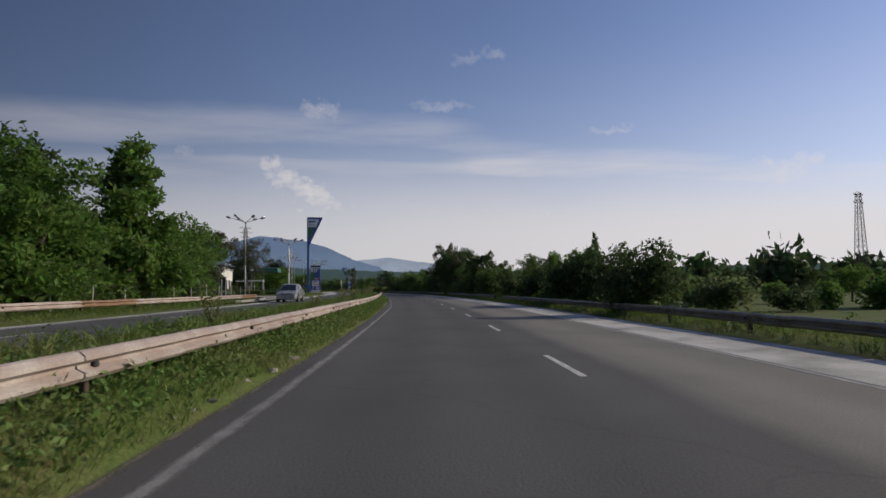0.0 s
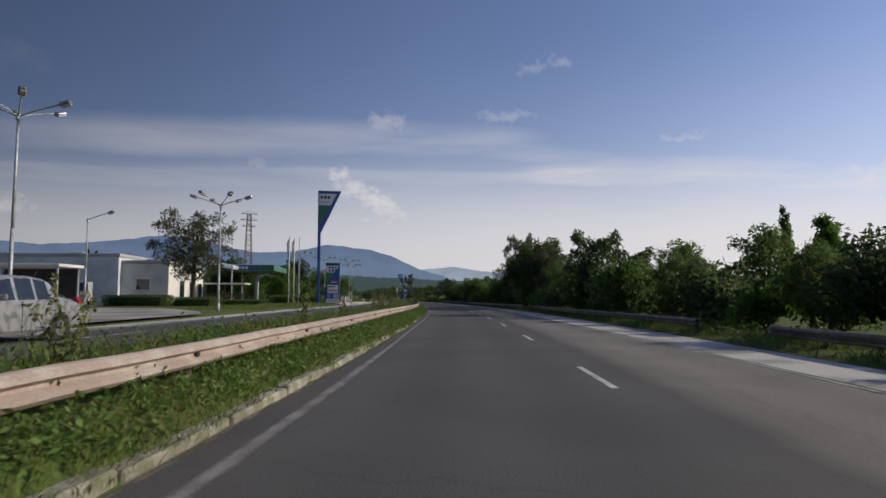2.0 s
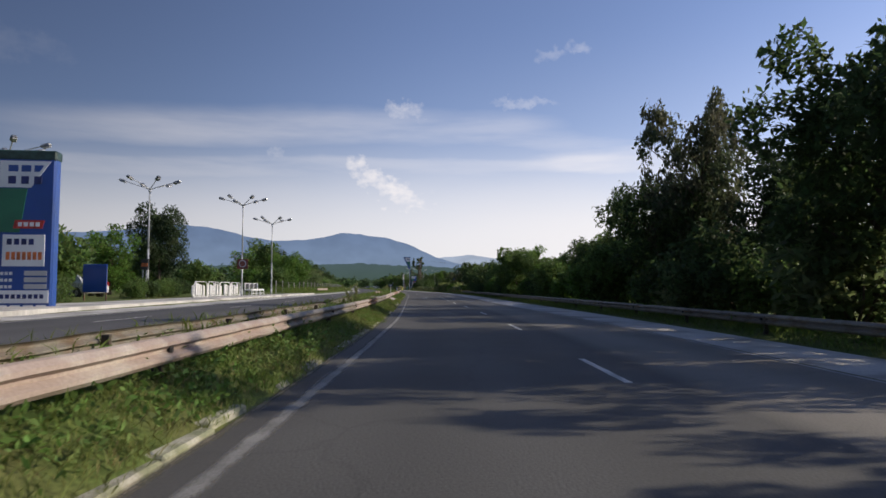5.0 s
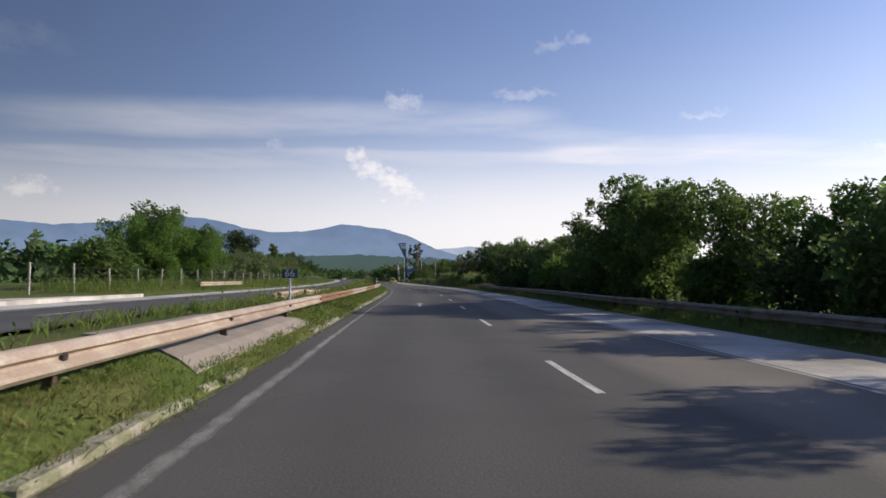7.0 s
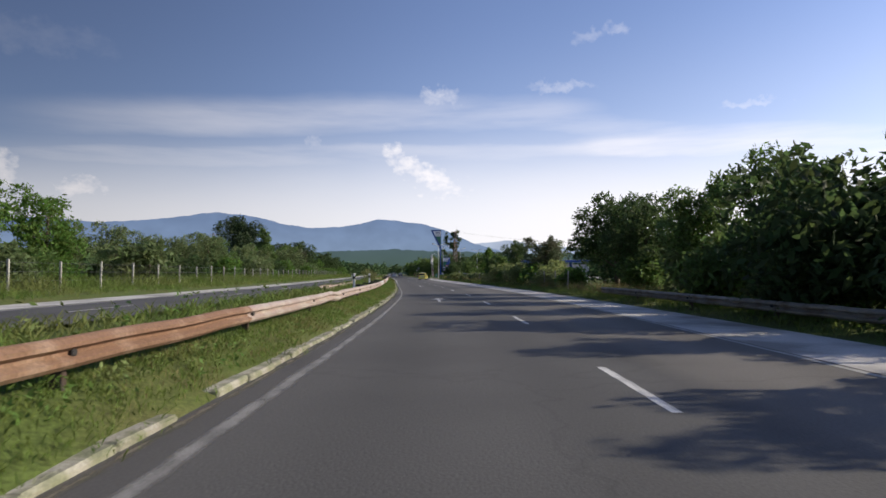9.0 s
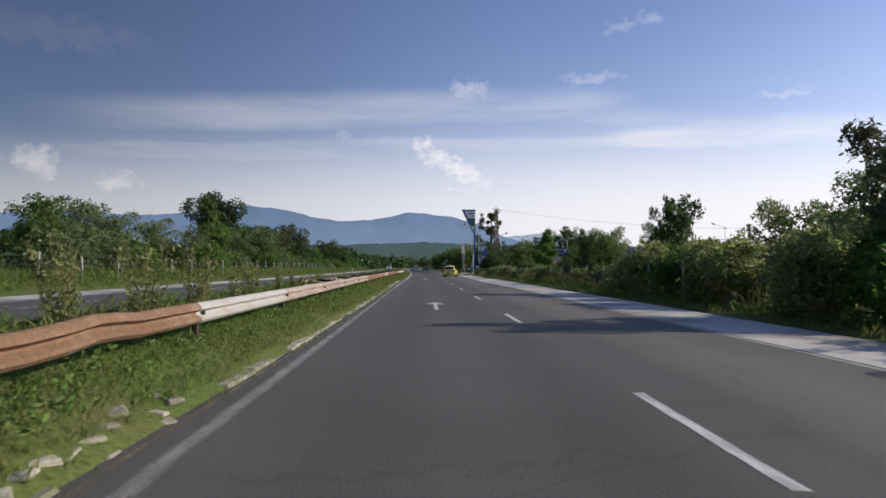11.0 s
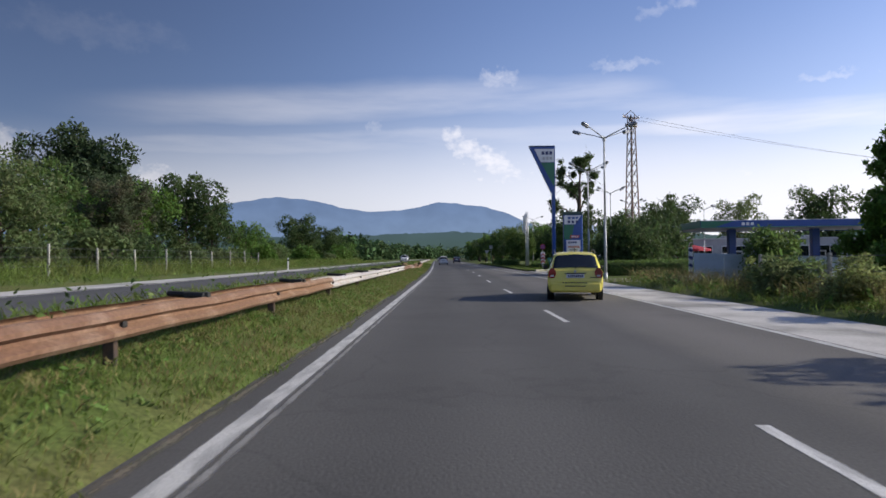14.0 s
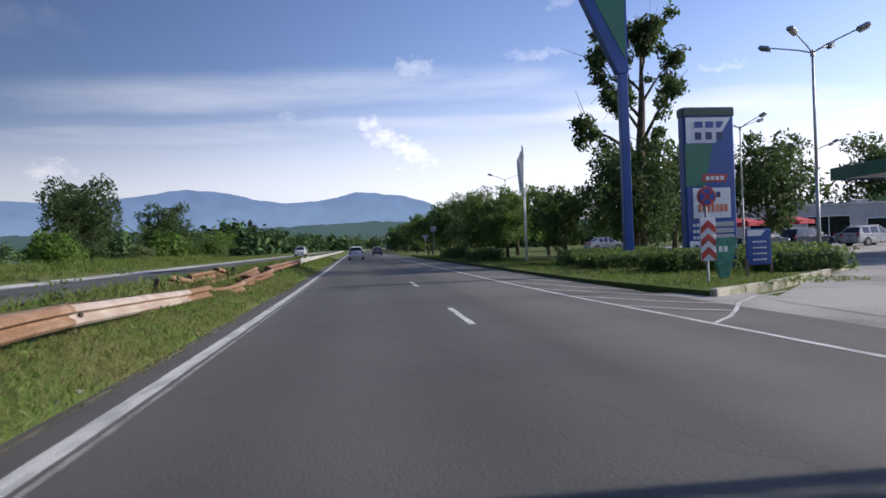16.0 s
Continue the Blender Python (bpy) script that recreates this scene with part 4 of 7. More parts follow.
KINDS = {
    "broad": [tree_kind("b", 1, 8, 1.6, 6.5, "broad", M_LEAF, 2700, 0.165), tree_kind("b", 2, 8, 1.2, 6.0, "broad", M_LEAF, 2700, 0.165), tree_kind("b", 3, 8, 2.0, 7.0, "broad", M_LEAF2, 2700, 0.17)],
    "dark": [tree_kind("d", 4, 10, 2.2, 8.5, "broad", M_LEAF3, 3300, 0.185), tree_kind("d", 5, 10, 1.8, 8.0, "broad", M_LEAF3, 3300, 0.185)],
    "bright": [tree_kind("e", 6, 8, 0.9, 6.5, "broad", M_LEAF2, 3000, 0.155), tree_kind("e", 7, 8, 1.0, 7.0, "broad", M_LEAF2, 3000, 0.155)],
    "cone": [tree_kind("c", 8, 10, 0.8, 5.5, "cone", M_LEAF2, 2600, 0.21), tree_kind("c", 9, 10, 1.0, 4.8, "cone", M_LEAF, 2600, 0.2)],
    "olive": [tree_kind("o", 10, 7, 1.3, 6.0, "broad", M_LEAF4, 3000, 0.11), tree_kind("o", 11, 7, 0.8, 5.5, "broad", M_LEAF4, 3000, 0.11)],
    "loose": [tree_kind("s", 21, 7, 1.2, 6.4, "loose", M_LEAF5, 3200, 0.135), tree_kind("s", 22, 7, 0.9, 5.8, "loose", M_LEAF3, 3200, 0.135), tree_kind("s", 23, 7, 1.0, 6.0, "loose", M_LEAF, 3200, 0.13)],
    "oak": [tree_kind("k", 31, 10, 1.6, 9.0, "broad", M_LEAF7, 4600, 0.19)],
    "fine": [tree_kind("f", 24, 7, 2.3, 6.4, "loose", M_LEAF5, 4200, 0.085)],
    "palebush": [tree_kind("y", 25, 3, 0, 3.8, "bush", M_LEAF6, 1600, 0.11), tree_kind("y", 26, 3, 0, 3.5, "bush", M_LEAF6, 1600, 0.11)],
    "open": [tree_kind("p", 12, 13, 4.5, 5.5, "open", M_LEAF3, 1900, 0.15)],
    "bush": [tree_kind("u", 13, 4, 0, 5.0, "bush", M_LEAF, 1900, 0.15), tree_kind("u", 14, 4, 0, 4.6, "bush", M_LEAF, 1900, 0.15), tree_kind("u", 15, 4, 0, 5.2, "bush", M_LEAF3, 1900, 0.15)],
    "lightbush": [tree_kind("l", 16, 3, 0, 3.8, "bush", M_LEAF4, 1500, 0.13), tree_kind("l", 17, 3, 0, 3.6, "bush", M_LEAF2, 1500, 0.13)],
}
LABELS = {"broad": "mid-green broadleaf tree with a rounded crown", "dark": "dark green oak with a dense spreading crown",
          "bright": "bright green young broadleaf tree lit by the sun", "cone": "tall tapering green tree with layered branches",
          "olive": "grey-green feathery tree with a loose crown", "open": "tall old tree with bare limbs and sparse dark foliage",
          "loose": "dark bronze-green tree with a loose ragged crown", "oak": "very dark green oak with a dense rounded crown", "fine": "dark grey-green tree with fine feathery leaves", "palebush": "pale yellow-green shrub in a wire fence",
          "bush": "dense dark green roadside bush reaching the ground", "lightbush": "pale olive-green roadside shrub"}
# sparser crowns for what stays far from the road
FAR_KINDS = {"broad": [tree_kind("b", 1, 8, 1.6, 6.5, "broad", M_LEAF, 1400, 0.21), tree_kind("b", 2, 8, 1.2, 6.0, "broad", M_LEAF, 1400, 0.21), tree_kind("b", 3, 8, 2.0, 7.0, "broad", M_LEAF2, 1400, 0.21)],
             "dark": [tree_kind("d", 4, 10, 2.2, 8.5, "broad", M_LEAF3, 1700, 0.23), tree_kind("d", 5, 10, 1.8, 8.0, "broad", M_LEAF3, 1700, 0.23)],
             "bright": [tree_kind("e", 6, 8, 0.9, 6.5, "broad", M_LEAF2, 1500, 0.2), tree_kind("e", 7, 8, 1.0, 7.0, "broad", M_LEAF2, 1500, 0.2)],
             "olive": [tree_kind("o", 10, 7, 1.3, 6.0, "broad", M_LEAF4, 1500, 0.15), tree_kind("o", 11, 7, 0.8, 5.5, "broad", M_LEAF4, 1500, 0.155)],
             "bush": [tree_kind("u", 13, 4, 0, 5.0, "bush", M_LEAF, 800, 0.21), tree_kind("u", 14, 4, 0, 4.6, "bush", M_LEAF, 800, 0.21), tree_kind("u", 15, 4, 0, 5.2, "bush", M_LEAF3, 800, 0.21)],
             "lightbush": [tree_kind("l", 16, 3, 0, 3.8, "bush", M_LEAF4, 600, 0.19), tree_kind("l", 17, 3, 0, 3.6, "bush", M_LEAF2, 600, 0.19)]}
tree_rng = random.Random(5)


def tree(kind, y, o, height, group, wide=1.0, label="", pick=None, z=None):
    far = (o < -22.9 or (o < -17.9 and kind in ("bush", "lightbush")) or o > 11.6 or y > 398 or (kind in ("bush", "lightbush") and height < 3.0)) and kind in FAR_KINDS and y != 92
    trunk, crown, tall = (FAR_KINDS if far else KINDS)[kind][tree_rng.randrange(len(KINDS[kind])) if pick is None else pick]
    s = height / tall
    low = kind in ("bush", "lightbush", "palebush")
    p = at(y, o)
    m = Matrix.LocRotScale((p.x, p.y, (land(y, o) if z is None else z) - 0.03), Euler((0, 0, tree_rng.random() * 6.28)), (s * wide, s * wide, s))
    t = thing("bush" if low else "tree", label or LABELS[kind], "bush" if low else "tree", group, m)
    part("stem" if low else "trunk", trunk, None, t)
    part("crown", crown, None, t)
    return t


# tall wood behind the fence across the road, at the start
for y, o, h, k in ((20, -19.5, 6.6, "bright"), (27, -18.5, 6.9, "bright"), (34.6, -18.0, 9.0, "cone"), (30, -24, 8.8, "dark"), (40, -19.5, 5.9, "bright"), (45, -19.0, 5.6, "bright"),
                   (50, -20, 5.8, "bright"), (55.3, -20.4, 6.0, "loose"), (58.6, -21.6, 4.7, "bright"), (38, -27, 9.5, "dark"), (22, -26, 9.0, "cone"), (14, -20, 7.5, "broad"), (8, -22, 8.0, "cone"),
                   (0, -21, 9.0, "broad"), (47, -27, 7.5, "broad"), (60, -27, 5.0, "bright")):
    tree(k, y, o, h, "wood across the road", 1.15)
for k in range(20):
    tree("lightbush" if k % 3 else "bush", 2 + k * 2.2, -18.0 - tree_rng.random() * 1.0, 1.9 + tree_rng.random() * 1.2, "undergrowth across the road", 1.2)
# trees by the station across the road
tree("fine", 92, -24.0, 7.9, "trees by the station across the road", 0.95, "grey-green tree with several stems before a white building")
for y, o, h, k in ((122, -30, 6.0, "dark"), (128, -24, 5.0, "broad"), (120, -42, 6.0, "broad"), (132, -34, 5.5, "bush"), (136, -25, 4.5, "bush") ):
    tree(k, y, o, h, "trees by the station across the road")
# left side beyond the lay-by
tree("oak", 361, -45, 16.5, "trees along the far fence", 0.92)
tree("oak", 159, -26.8, 8.0, "trees along the far fence", 0.72)
for y, o, h, k in ((152, -28, 5.5, "bright"), (140, -30, 5.5, "bright"), (147, -34, 6.5, "broad"), (165, -31, 5.0, "bush"), (170, -27, 3.5, "bush"),
                   (186, -20.5, 5.2, "bright"), (190, -22, 4.9, "bright"), (195, -20.5, 4.8, "bright"), (200, -22, 5.4, "broad"), (207, -27.5, 8.3, "broad"), (204, -30, 6.5, "bright"), (213, -26, 6.3, "bright"),
                   (219, -25, 5.8, "bright"), (225, -27, 4.6, "olive"), (232, -24, 4.0, "olive"), (238, -29, 5.2, "olive"), (244, -25, 4.0, "olive"), (247, -23.5, 4.9, "olive"), (252, -26, 4.3, "olive"), (258, -30, 5.4, "olive"),
                   (264, -27, 5.4, "broad"), (270, -25, 4.8, "olive"), (277, -31, 6.6, "olive"), (284, -28, 5.4, "olive"), (291, -27, 5.0, "olive"), (299.5, -28.0, 8.9, "cone"), (305, -26, 5.2, "olive"), (308, -30, 6.0, "broad"),
                   (318, -26, 6.5, "olive"), (324, -28, 7.0, "broad"), (331, -26.5, 6.6, "loose"), (338, -29, 7.4, "broad"), (346.5, -27.8, 9.0, "dark"), (340.5, -31, 8.2, "oak"), (352, -27, 6.8, "dark"), (357, -25, 5.0, "broad"), (372, -42, 9.5, "olive"), (352, -40, 9.0, "broad"),
                   (366, -27, 4.0, "broad"), (380, -23.2, 5.8, "dark"), (384, -24.7, 7.4, "dark"), (401, -22.4, 6.4, "dark"), (408, -26, 4.8, "broad"), (420, -30, 5.5, "broad"), (432, -24, 4.2, "bright"), (450, -26, 5.0, "broad")):
    tree(k, y, o, h, "trees along the far fence")
for k in range(54):
    y = 176 + k * 4.6 + tree_rng.random() * 2
    tree("lightbush" if k % 4 else "bush", y, -19.2 - tree_rng.random() * 5, 1.5 + tree_rng.random() * 1.5, "shrubs along the far fence", 1.25)

# right side: bushes and trees that shade the road
for y, o, h, k in ((26.6, 7.5, 3.0, "bush"), (33, 9.4, 2.2, "bush"), (40.6, 9.2, 3.7, "bush"), (43.2, 9.8, 3.6, "bush"), (48, 9.2, 2.6, "bush"), (51, 10.0, 2.8, "bush"), (56, 8.8, 3.5, "bush"), (61, 9.0, 3.6, "broad"), (64, 11.5, 5.0, "cone"), (68, 8.7, 3.2, "bush"), (73, 9.8, 3.8, "loose"),
                   (78, 9.0, 3.5, "bush"), (82, 10.5, 4.6, "loose"), (86, 8.6, 6.2, "loose"), (92, 10, 4.2, "bush"), (98, 9.2, 4.4, "loose"), (104, 10, 5.0, "broad"), (108.6, 9.4, 6.8, "loose"), (112.6, 9.6, 7.2, "dark"),
                   (116.2, 9.8, 8.4, "dark"), (128.8, 10.4, 10.2, "loose"), (124.0, 12.6, 7.0, "oak"), (130.5, 9.6, 6.4, "dark"), (134.0, 12.2, 7.8, "oak"), (139.5, 11.2, 8.0, "dark"), (136.4, 13.8, 6.4, "dark"), (121.5, 8.6, 3.4, "bush"), (135.5, 8.8, 3.8, "bush"), (141.5, 9.0, 5.4, "dark"),
                   (146, 9.6, 5.7, "broad"), (152, 9.0, 4.2, "bush"), (157, 10.0, 4.6, "broad"), (160.5, 9.0, 5.2, "broad"), (163.4, 7.3, 6.0, "broad"), (166.0, 7.2, 6.2, "loose"), (169.0, 7.6, 5.8, "loose"), (170.4, 9.6, 6.7, "broad"), (157, 15.2, 7.4, "broad"), (173, 9.2, 4.6, "bush"), (176.5, 8.6, 5.0, "broad"), (181, 9.2, 5.3, "broad"),
                   (186, 8.6, 4.9, "broad"), (191, 9.4, 5.4, "broad"), (196, 8.6, 5.1, "bush"), (200.5, 9.2, 5.9, "broad"), (206, 9.0, 5.9, "broad"), (211.5, 8.6, 5.9, "dark"), (216.5, 8.8, 6.6, "dark"), (235.0, 8.7, 4.3, "loose"), (250.2, 9.3, 4.3, "loose"), (256.0, 9.8, 2.0, "palebush"), (260.6, 8.0, 3.3, "loose"), (222, 12, 3.6, "bush")):
    if k == "bush" and y < 100 and int(y) % 2:
        k = "lightbush"
    tree(k, y, o + (1.4 if 44 < y < 73 else 0.0), h * (0.84 if 140 < y < 220 else 0.9 if 44 < y < 73 else 1.0), "roadside trees on the sunny side", 0.9 if y < 30 else 0.62 if k in ("dark", "loose", "oak") and h > 6.7 and y > 125 else 0.72 if y > 245 and k == "loose" else 0.85 if k == "loose" and h > 6.7 else 1.0)
for k in range(46):
    y = 40 + k * 3.75 + tree_rng.random() * 1.5
    tree("bush" if k % (2 if y > 120 else 4) == 1 else "lightbush", y, (9.6 if y < 80 else 8.0) + tree_rng.random() * 1.6, 1.6 + tree_rng.random() * (0.8 if y < 80 else 1.3), "roadside undergrowth", 1.15)
for k in range(9):
    tree("bush", 160 + k * 5.1 + tree_rng.random(), 7.5 + tree_rng.random() * 0.5, 1.7 + tree_rng.random() * 0.6, "roadside undergrowth", 1.1)
for k in range(30):
    y = 222 + k * 2.85 + tree_rng.random()
    tree("palebush" if k % 4 else "lightbush", y, 6.75 + tree_rng.random() * 1.2, (1.5 if y < 250 else 1.0) + tree_rng.random() * (0.7 if y < 250 else 0.35), "hedge along the wire fence", 1.25)
for y, o, h, k in ((246, 12, 3.8, "olive"), (252, 20, 6.3, "olive"), (258, 15, 2.2, "bush"), (266, 10.6, 3.7, "broad"), (274, 20, 2.6, "broad"), (283, 17, 2.4, "bush"), (290, 14, 2.2, "bush"), (297, 16, 3.6, "broad"),
                   (309.5, 15.3, 6.3, "cone"), (290.8, 8.9, 3.6, "loose"), (312, 21, 4.0, "bush"), (316, 13.5, 2.6, "bush"), (238, 24, 5.0, "broad"), (228, 30, 6, "broad"), (262, 33, 6.5, "dark"), (275, 38, 7.0, "broad"), (290, 44, 8.0, "dark"), (300, 55, 8, "broad"),
                   (14, 26, 4.0, "bush"), (32, 24, 4.0, "bush"), (44, 30, 5.0, "broad"), (52, 22, 3.6, "bush"), (60, 28, 4.5, "broad"), (66, 20, 4.4, "olive"), (22, 40, 5.5, "cone"), (75, 16, 5.5, "broad"), (90, 17, 6.0, "broad"), (38, 15, 2.4, "lightbush"), (30, 18, 2.6, "lightbush"), (44, 14, 2.4, "lightbush"), (18, 14, 2.0, "lightbush"), (10, 13, 2.0, "lightbush")):
    tree(k, y, o, h * (0.55 if y < 70 else 1.0), "trees in the fields")
for k in range(26):
    tree("lightbush" if k % 4 else "bush", 6 + tree_rng.random() * 52, 11.5 + tree_rng.random() * 15, 1.2 + tree_rng.random() * 0.7, "scrub in the fields", 1.3)
tree("cone", 96, 29.0, 9.6, "trees in the fields", 0.42)
# filling station greenery
tree("open", 360.5, 13.8, 13.5, "station trees", 1.05)
for y, o, h, k in ((357, 12.0, 6.0, "dark"), (364, 15.0, 7.0, "dark"), (368, 12.0, 5.0, "dark"), (374, 9.5, 5.2, "broad"), (381, 8.8, 5.6, "broad"), (388, 9.4, 6.6, "olive"), (396, 8.5, 6.2, "broad"), (405, 9.5, 6.4, "broad"), (415, 8.8, 6.0, "dark"), (426, 9.5, 6.2, "broad"),
                   (440, 9, 6.0, "broad"), (378, 14, 6.0, "broad"), (392, 15, 7.0, "broad"), (372, 22, 7.6, "broad"), (368, 27, 8, "dark"), (410, 44, 13, "dark"), (412, 58, 13, "olive"), (405, 70, 14, "dark"), (415, 34, 9, "broad"), (460, 9, 6, "dark"), (480, 10, 7, "broad"), (500, 9, 6.5, "broad")):
    tree(k, y, o, h, "station trees")


for y, o, h in ((326.6, 9.6, 3.6), (328.6, 10.9, 4.1), (330.4, 12.2, 3.9), (331.5, 13.6, 3.6)):
    tree("bush", y, o, h, "dark shrubs by the entrance", 0.8, "dense dark green conifer shrub by the station entrance", 2)


# far woods: one mass of foliage a side
def woods(name, seed, spots, leaf, label, material):
    rng = np.random.default_rng(seed)
    parts = []
    for x, y, z, r, h in spots:
        lobes = [(x + rng.normal() * r * 0.35, y + rng.normal() * r * 0.35, z + h * (0.3 + 0.5 * rng.random()), r * (0.4 + 0.25 * rng.random())) for _ in range(5)]
        lobes.append((x, y, z + h * 0.8, r * 0.35))
        parts.append(leaf_cloud(rng, lobes, 60, leaf * 1.15 * (0.8 + 0.5 * rng.random()), 0.9, 0.3))
    ob = new(name, quad_mesh(name, np.concatenate(parts), material))
    return tagged(ob, label, "woods", kind="stuff")


wr = np.random.default_rng(3)
spots = []
for k in range(330):
    y = 60 + 760 * wr.random()
    o = -52 - 260 * wr.random() ** 1.4
    if -170 < o < -60 and y > 380 and wr.random() < 0.8:
        continue
    if 30 < y < 130 and o > -95:
        continue
    spots.append((road_x(min(y, 500)) + o, y, -0.3, 5, 6 + 4 * wr.random()))
for k in range(160):
    y = 470 + 420 * wr.random()
    spots.append((road_x(min(y, 600)) - 22 - 34 * wr.random(), y, -0.2, 5, 5 + 4 * wr.random()))
woods("woods_left", 11, spots, 0.85, "dense green woods in the distance beyond the fields", M_FARWOOD)
spots = []
for k in range(300):
    y = -20 + 760 * wr.random()
    o = 58 + 220 * wr.random() ** 1.5
    spots.append((road_x(min(y, 500)) + o, y, -0.8, 5, 4.5 + 4 * wr.random()))
for k in range(140):
    y = 480 + 400 * wr.random()
    spots.append((road_x(min(y, 600)) + 14 + 42 * wr.random(), y, -0.3, 5, 6 + 4 * wr.random()))
for k in range(60):
    y = 860 + 120 * wr.random()
    spots.append((road_x(860) - 60 + 130 * wr.random(), y, -0.5, 7, 9 + 5 * wr.random()))
woods("woods_right", 12, spots, 0.85, "dense green woods in the distance beyond the verge", M_FARWOOD)

# ================= kerb, guardrails and fences =================
kerb = thing("kerb", "weathered pale concrete kerb along the grass median", "kerb", kind="structure")
kr = random.Random(9)
KERB_MESH = [MB().box((0, 0, 0), (0.19, 0.99, 0.22), 0.022).mesh("kerb_stone", M_KERB), MB().box((0, 0, 0), (0.16, 0.9, 0.2), 0.045).mesh("kerb_stone", M_KERB),
             MB().box((0, 0.1, 0), (0.15, 0.6, 0.2), 0.05).mesh("kerb_stone", M_KERB)]
for k in range(236):
    y = 42 + k
    if kr.random() < (0.06 if y < 58 else 0.45 if y < 112 else 0.03) or 148.5 < y < 155 or 225 < y < 228 or y > 277:
        continue
    ob = new("kerb_stone", KERB_MESH[0 if kr.random() < (0.6 if y < 165 else 0.9) else kr.randrange(3)])
    p = at(y, -4.5 + verge_shift(y) + kr.uniform(-0.02, 0.02), -0.025 + kr.uniform(-0.03, 0.012) - (0.03 if 58 < y < 112 else -0.02 if y < 58 else 0.045 if 110 < y < 140 else 0.05 if 220 < y < 262 else 0.01))
    ob.matrix_world = Matrix.Translation(p) @ Euler((kr.uniform(-0.02, 0.02), kr.uniform(-0.06, 0.06), radians(heading(y)) + kr.uniform(-0.025, 0.025))).to_matrix().to_4x4()
    ob.parent = kerb
SLABS = [MB().box((0, 0, 0), (0.3, 0.2, 0.05), 0.015).mesh("broken_slab", M_KERB), MB().box((0, 0, 0), (0.15, 0.5, 0.06), 0.02).mesh("broken_slab", M_KERB), MB().box((0, 0, 0), (0.34, 0.12, 0.04), 0.012).mesh("broken_slab", M_KERB)]
for k in range(15):
    y, o = 225.2 + 0.18 * k + kr.uniform(-0.12, 0.12), -4.2 - 0.5 * kr.random() ** 1.5
    ob = tagged(new("broken_slab", SLABS[k % 3]), "broken weathered concrete slab lying by the kerb", "slab", "broken slabs by the kerb")
    ob.matrix_world = Matrix.Translation(at(y, o, land(y, o) + 0.03)) @ Euler((kr.uniform(-0.15, 0.15), kr.uniform(-0.2, 0.2), kr.uniform(-0.9, 0.9))).to_matrix().to_4x4()
ROCK = []
for s in range(3):
    bm = bmesh.new()
    bmesh.ops.create_icosphere(bm, subdivisions=1, radius=0.1)
    for v in bm.verts:
        v.co = v.co * (0.75 + 0.5 * noise.noise(v.co * 9 + Vector((s, 0, 0)))) * 1.0
        v.co.z *= 0.6
    me = bpy.data.meshes.new("stone")
    bm.to_mesh(me)
    bm.free()
    me.materials.append(M_STONE)
    ROCK.append(me)
for k in range(76):
    y = 1 + kr.random() * 62 if k < 46 else 300 + kr.random() * 46
    ob = tagged(new("stone", ROCK[k % 3]), "small pale stone at the grass edge", "stone", "stones along the grass edge")
    sc = kr.uniform(0.5, 1.3) * (1.0 if k < 46 else 0.5)
    ob.matrix_world = Matrix.LocRotScale(at(y, -4.45 + verge_shift(y) - kr.random() * 0.18, 0.05), Euler((0, 0, kr.random() * 6)), (sc, sc * 1.3, sc))

WAVE = [(0.0, -0.31), (0.035, -0.30), (0.082, -0.255), (0.085, -0.215), (0.01, -0.17), (0.01, -0.14), (0.085, -0.095), (0.082, -0.055), (0.035, -0.01), (0.0, 0.0)]


def beam_mesh(material, seed, dent, length=5.02, cut=10):
    """A two-wave steel beam along y, its top edge at z = 0, bulging to +x; dent: how far it is bent."""
    loop = [(x, z * 0.88) for x, z in WAVE] + [(x - 0.008, z * 0.88) for x, z in reversed(WAVE)]
    n, vs, fs = len(loop), [], []
    for k in range(cut + 1):
        y = length * k / cut
        w = math.sin(math.pi * k / cut)
        dx = dent * w * noise.noise(Vector((seed, k * 0.35, 0)))
        dz = dent * 0.6 * w * noise.noise(Vector((seed + 9, k * 0.3, 0)))
        tilt = dent * 1.6 * w * noise.noise(Vector((seed + 4, k * 0.4, 3)))
        for x, z in loop:
            c = z + 0.135
            vs.append((x + dx + c * tilt, y, z + dz))
    for k in range(cut):
        for j in range(n):
            fs.append((k * n + j, k * n + (j + 1) % n, (k + 1) * n + (j + 1) % n, (k + 1) * n + j))
    fs += [tuple(range(n - 1, -1, -1)), tuple(range(cut * n, cut * n + n))]
    return MB().add(vs, fs).mesh("beam", material)


BEAMS = {m.name: [beam_mesh(m, s + i * 3, d) for i, d in enumerate((0.03, 0.06, 0.16, 0.6))] for s, m in enumerate((M_PINKRAIL, M_WHITERAIL, M_RUST, M_GREYRAIL))}
POST = MB().box((-0.09, 0, -0.45), (0.11, 0.07, 0.95), 0.008).mesh("post", M_POST)
BOLT = MB().box((0.03, 0, -0.137), (0.05, 0.075, 0.06), 0.012).mesh("splice_bolt", M_BLACK)
BRACKET = MB().rod((-0.02, 0, 0.0), (-0.5, 0.12, 0.03), 0.045, 0.035, 8).box((-0.12, 0.05, 0.01), (0.3, 0.09, 0.07), 0.01).mesh("bracket", M_BLACK)


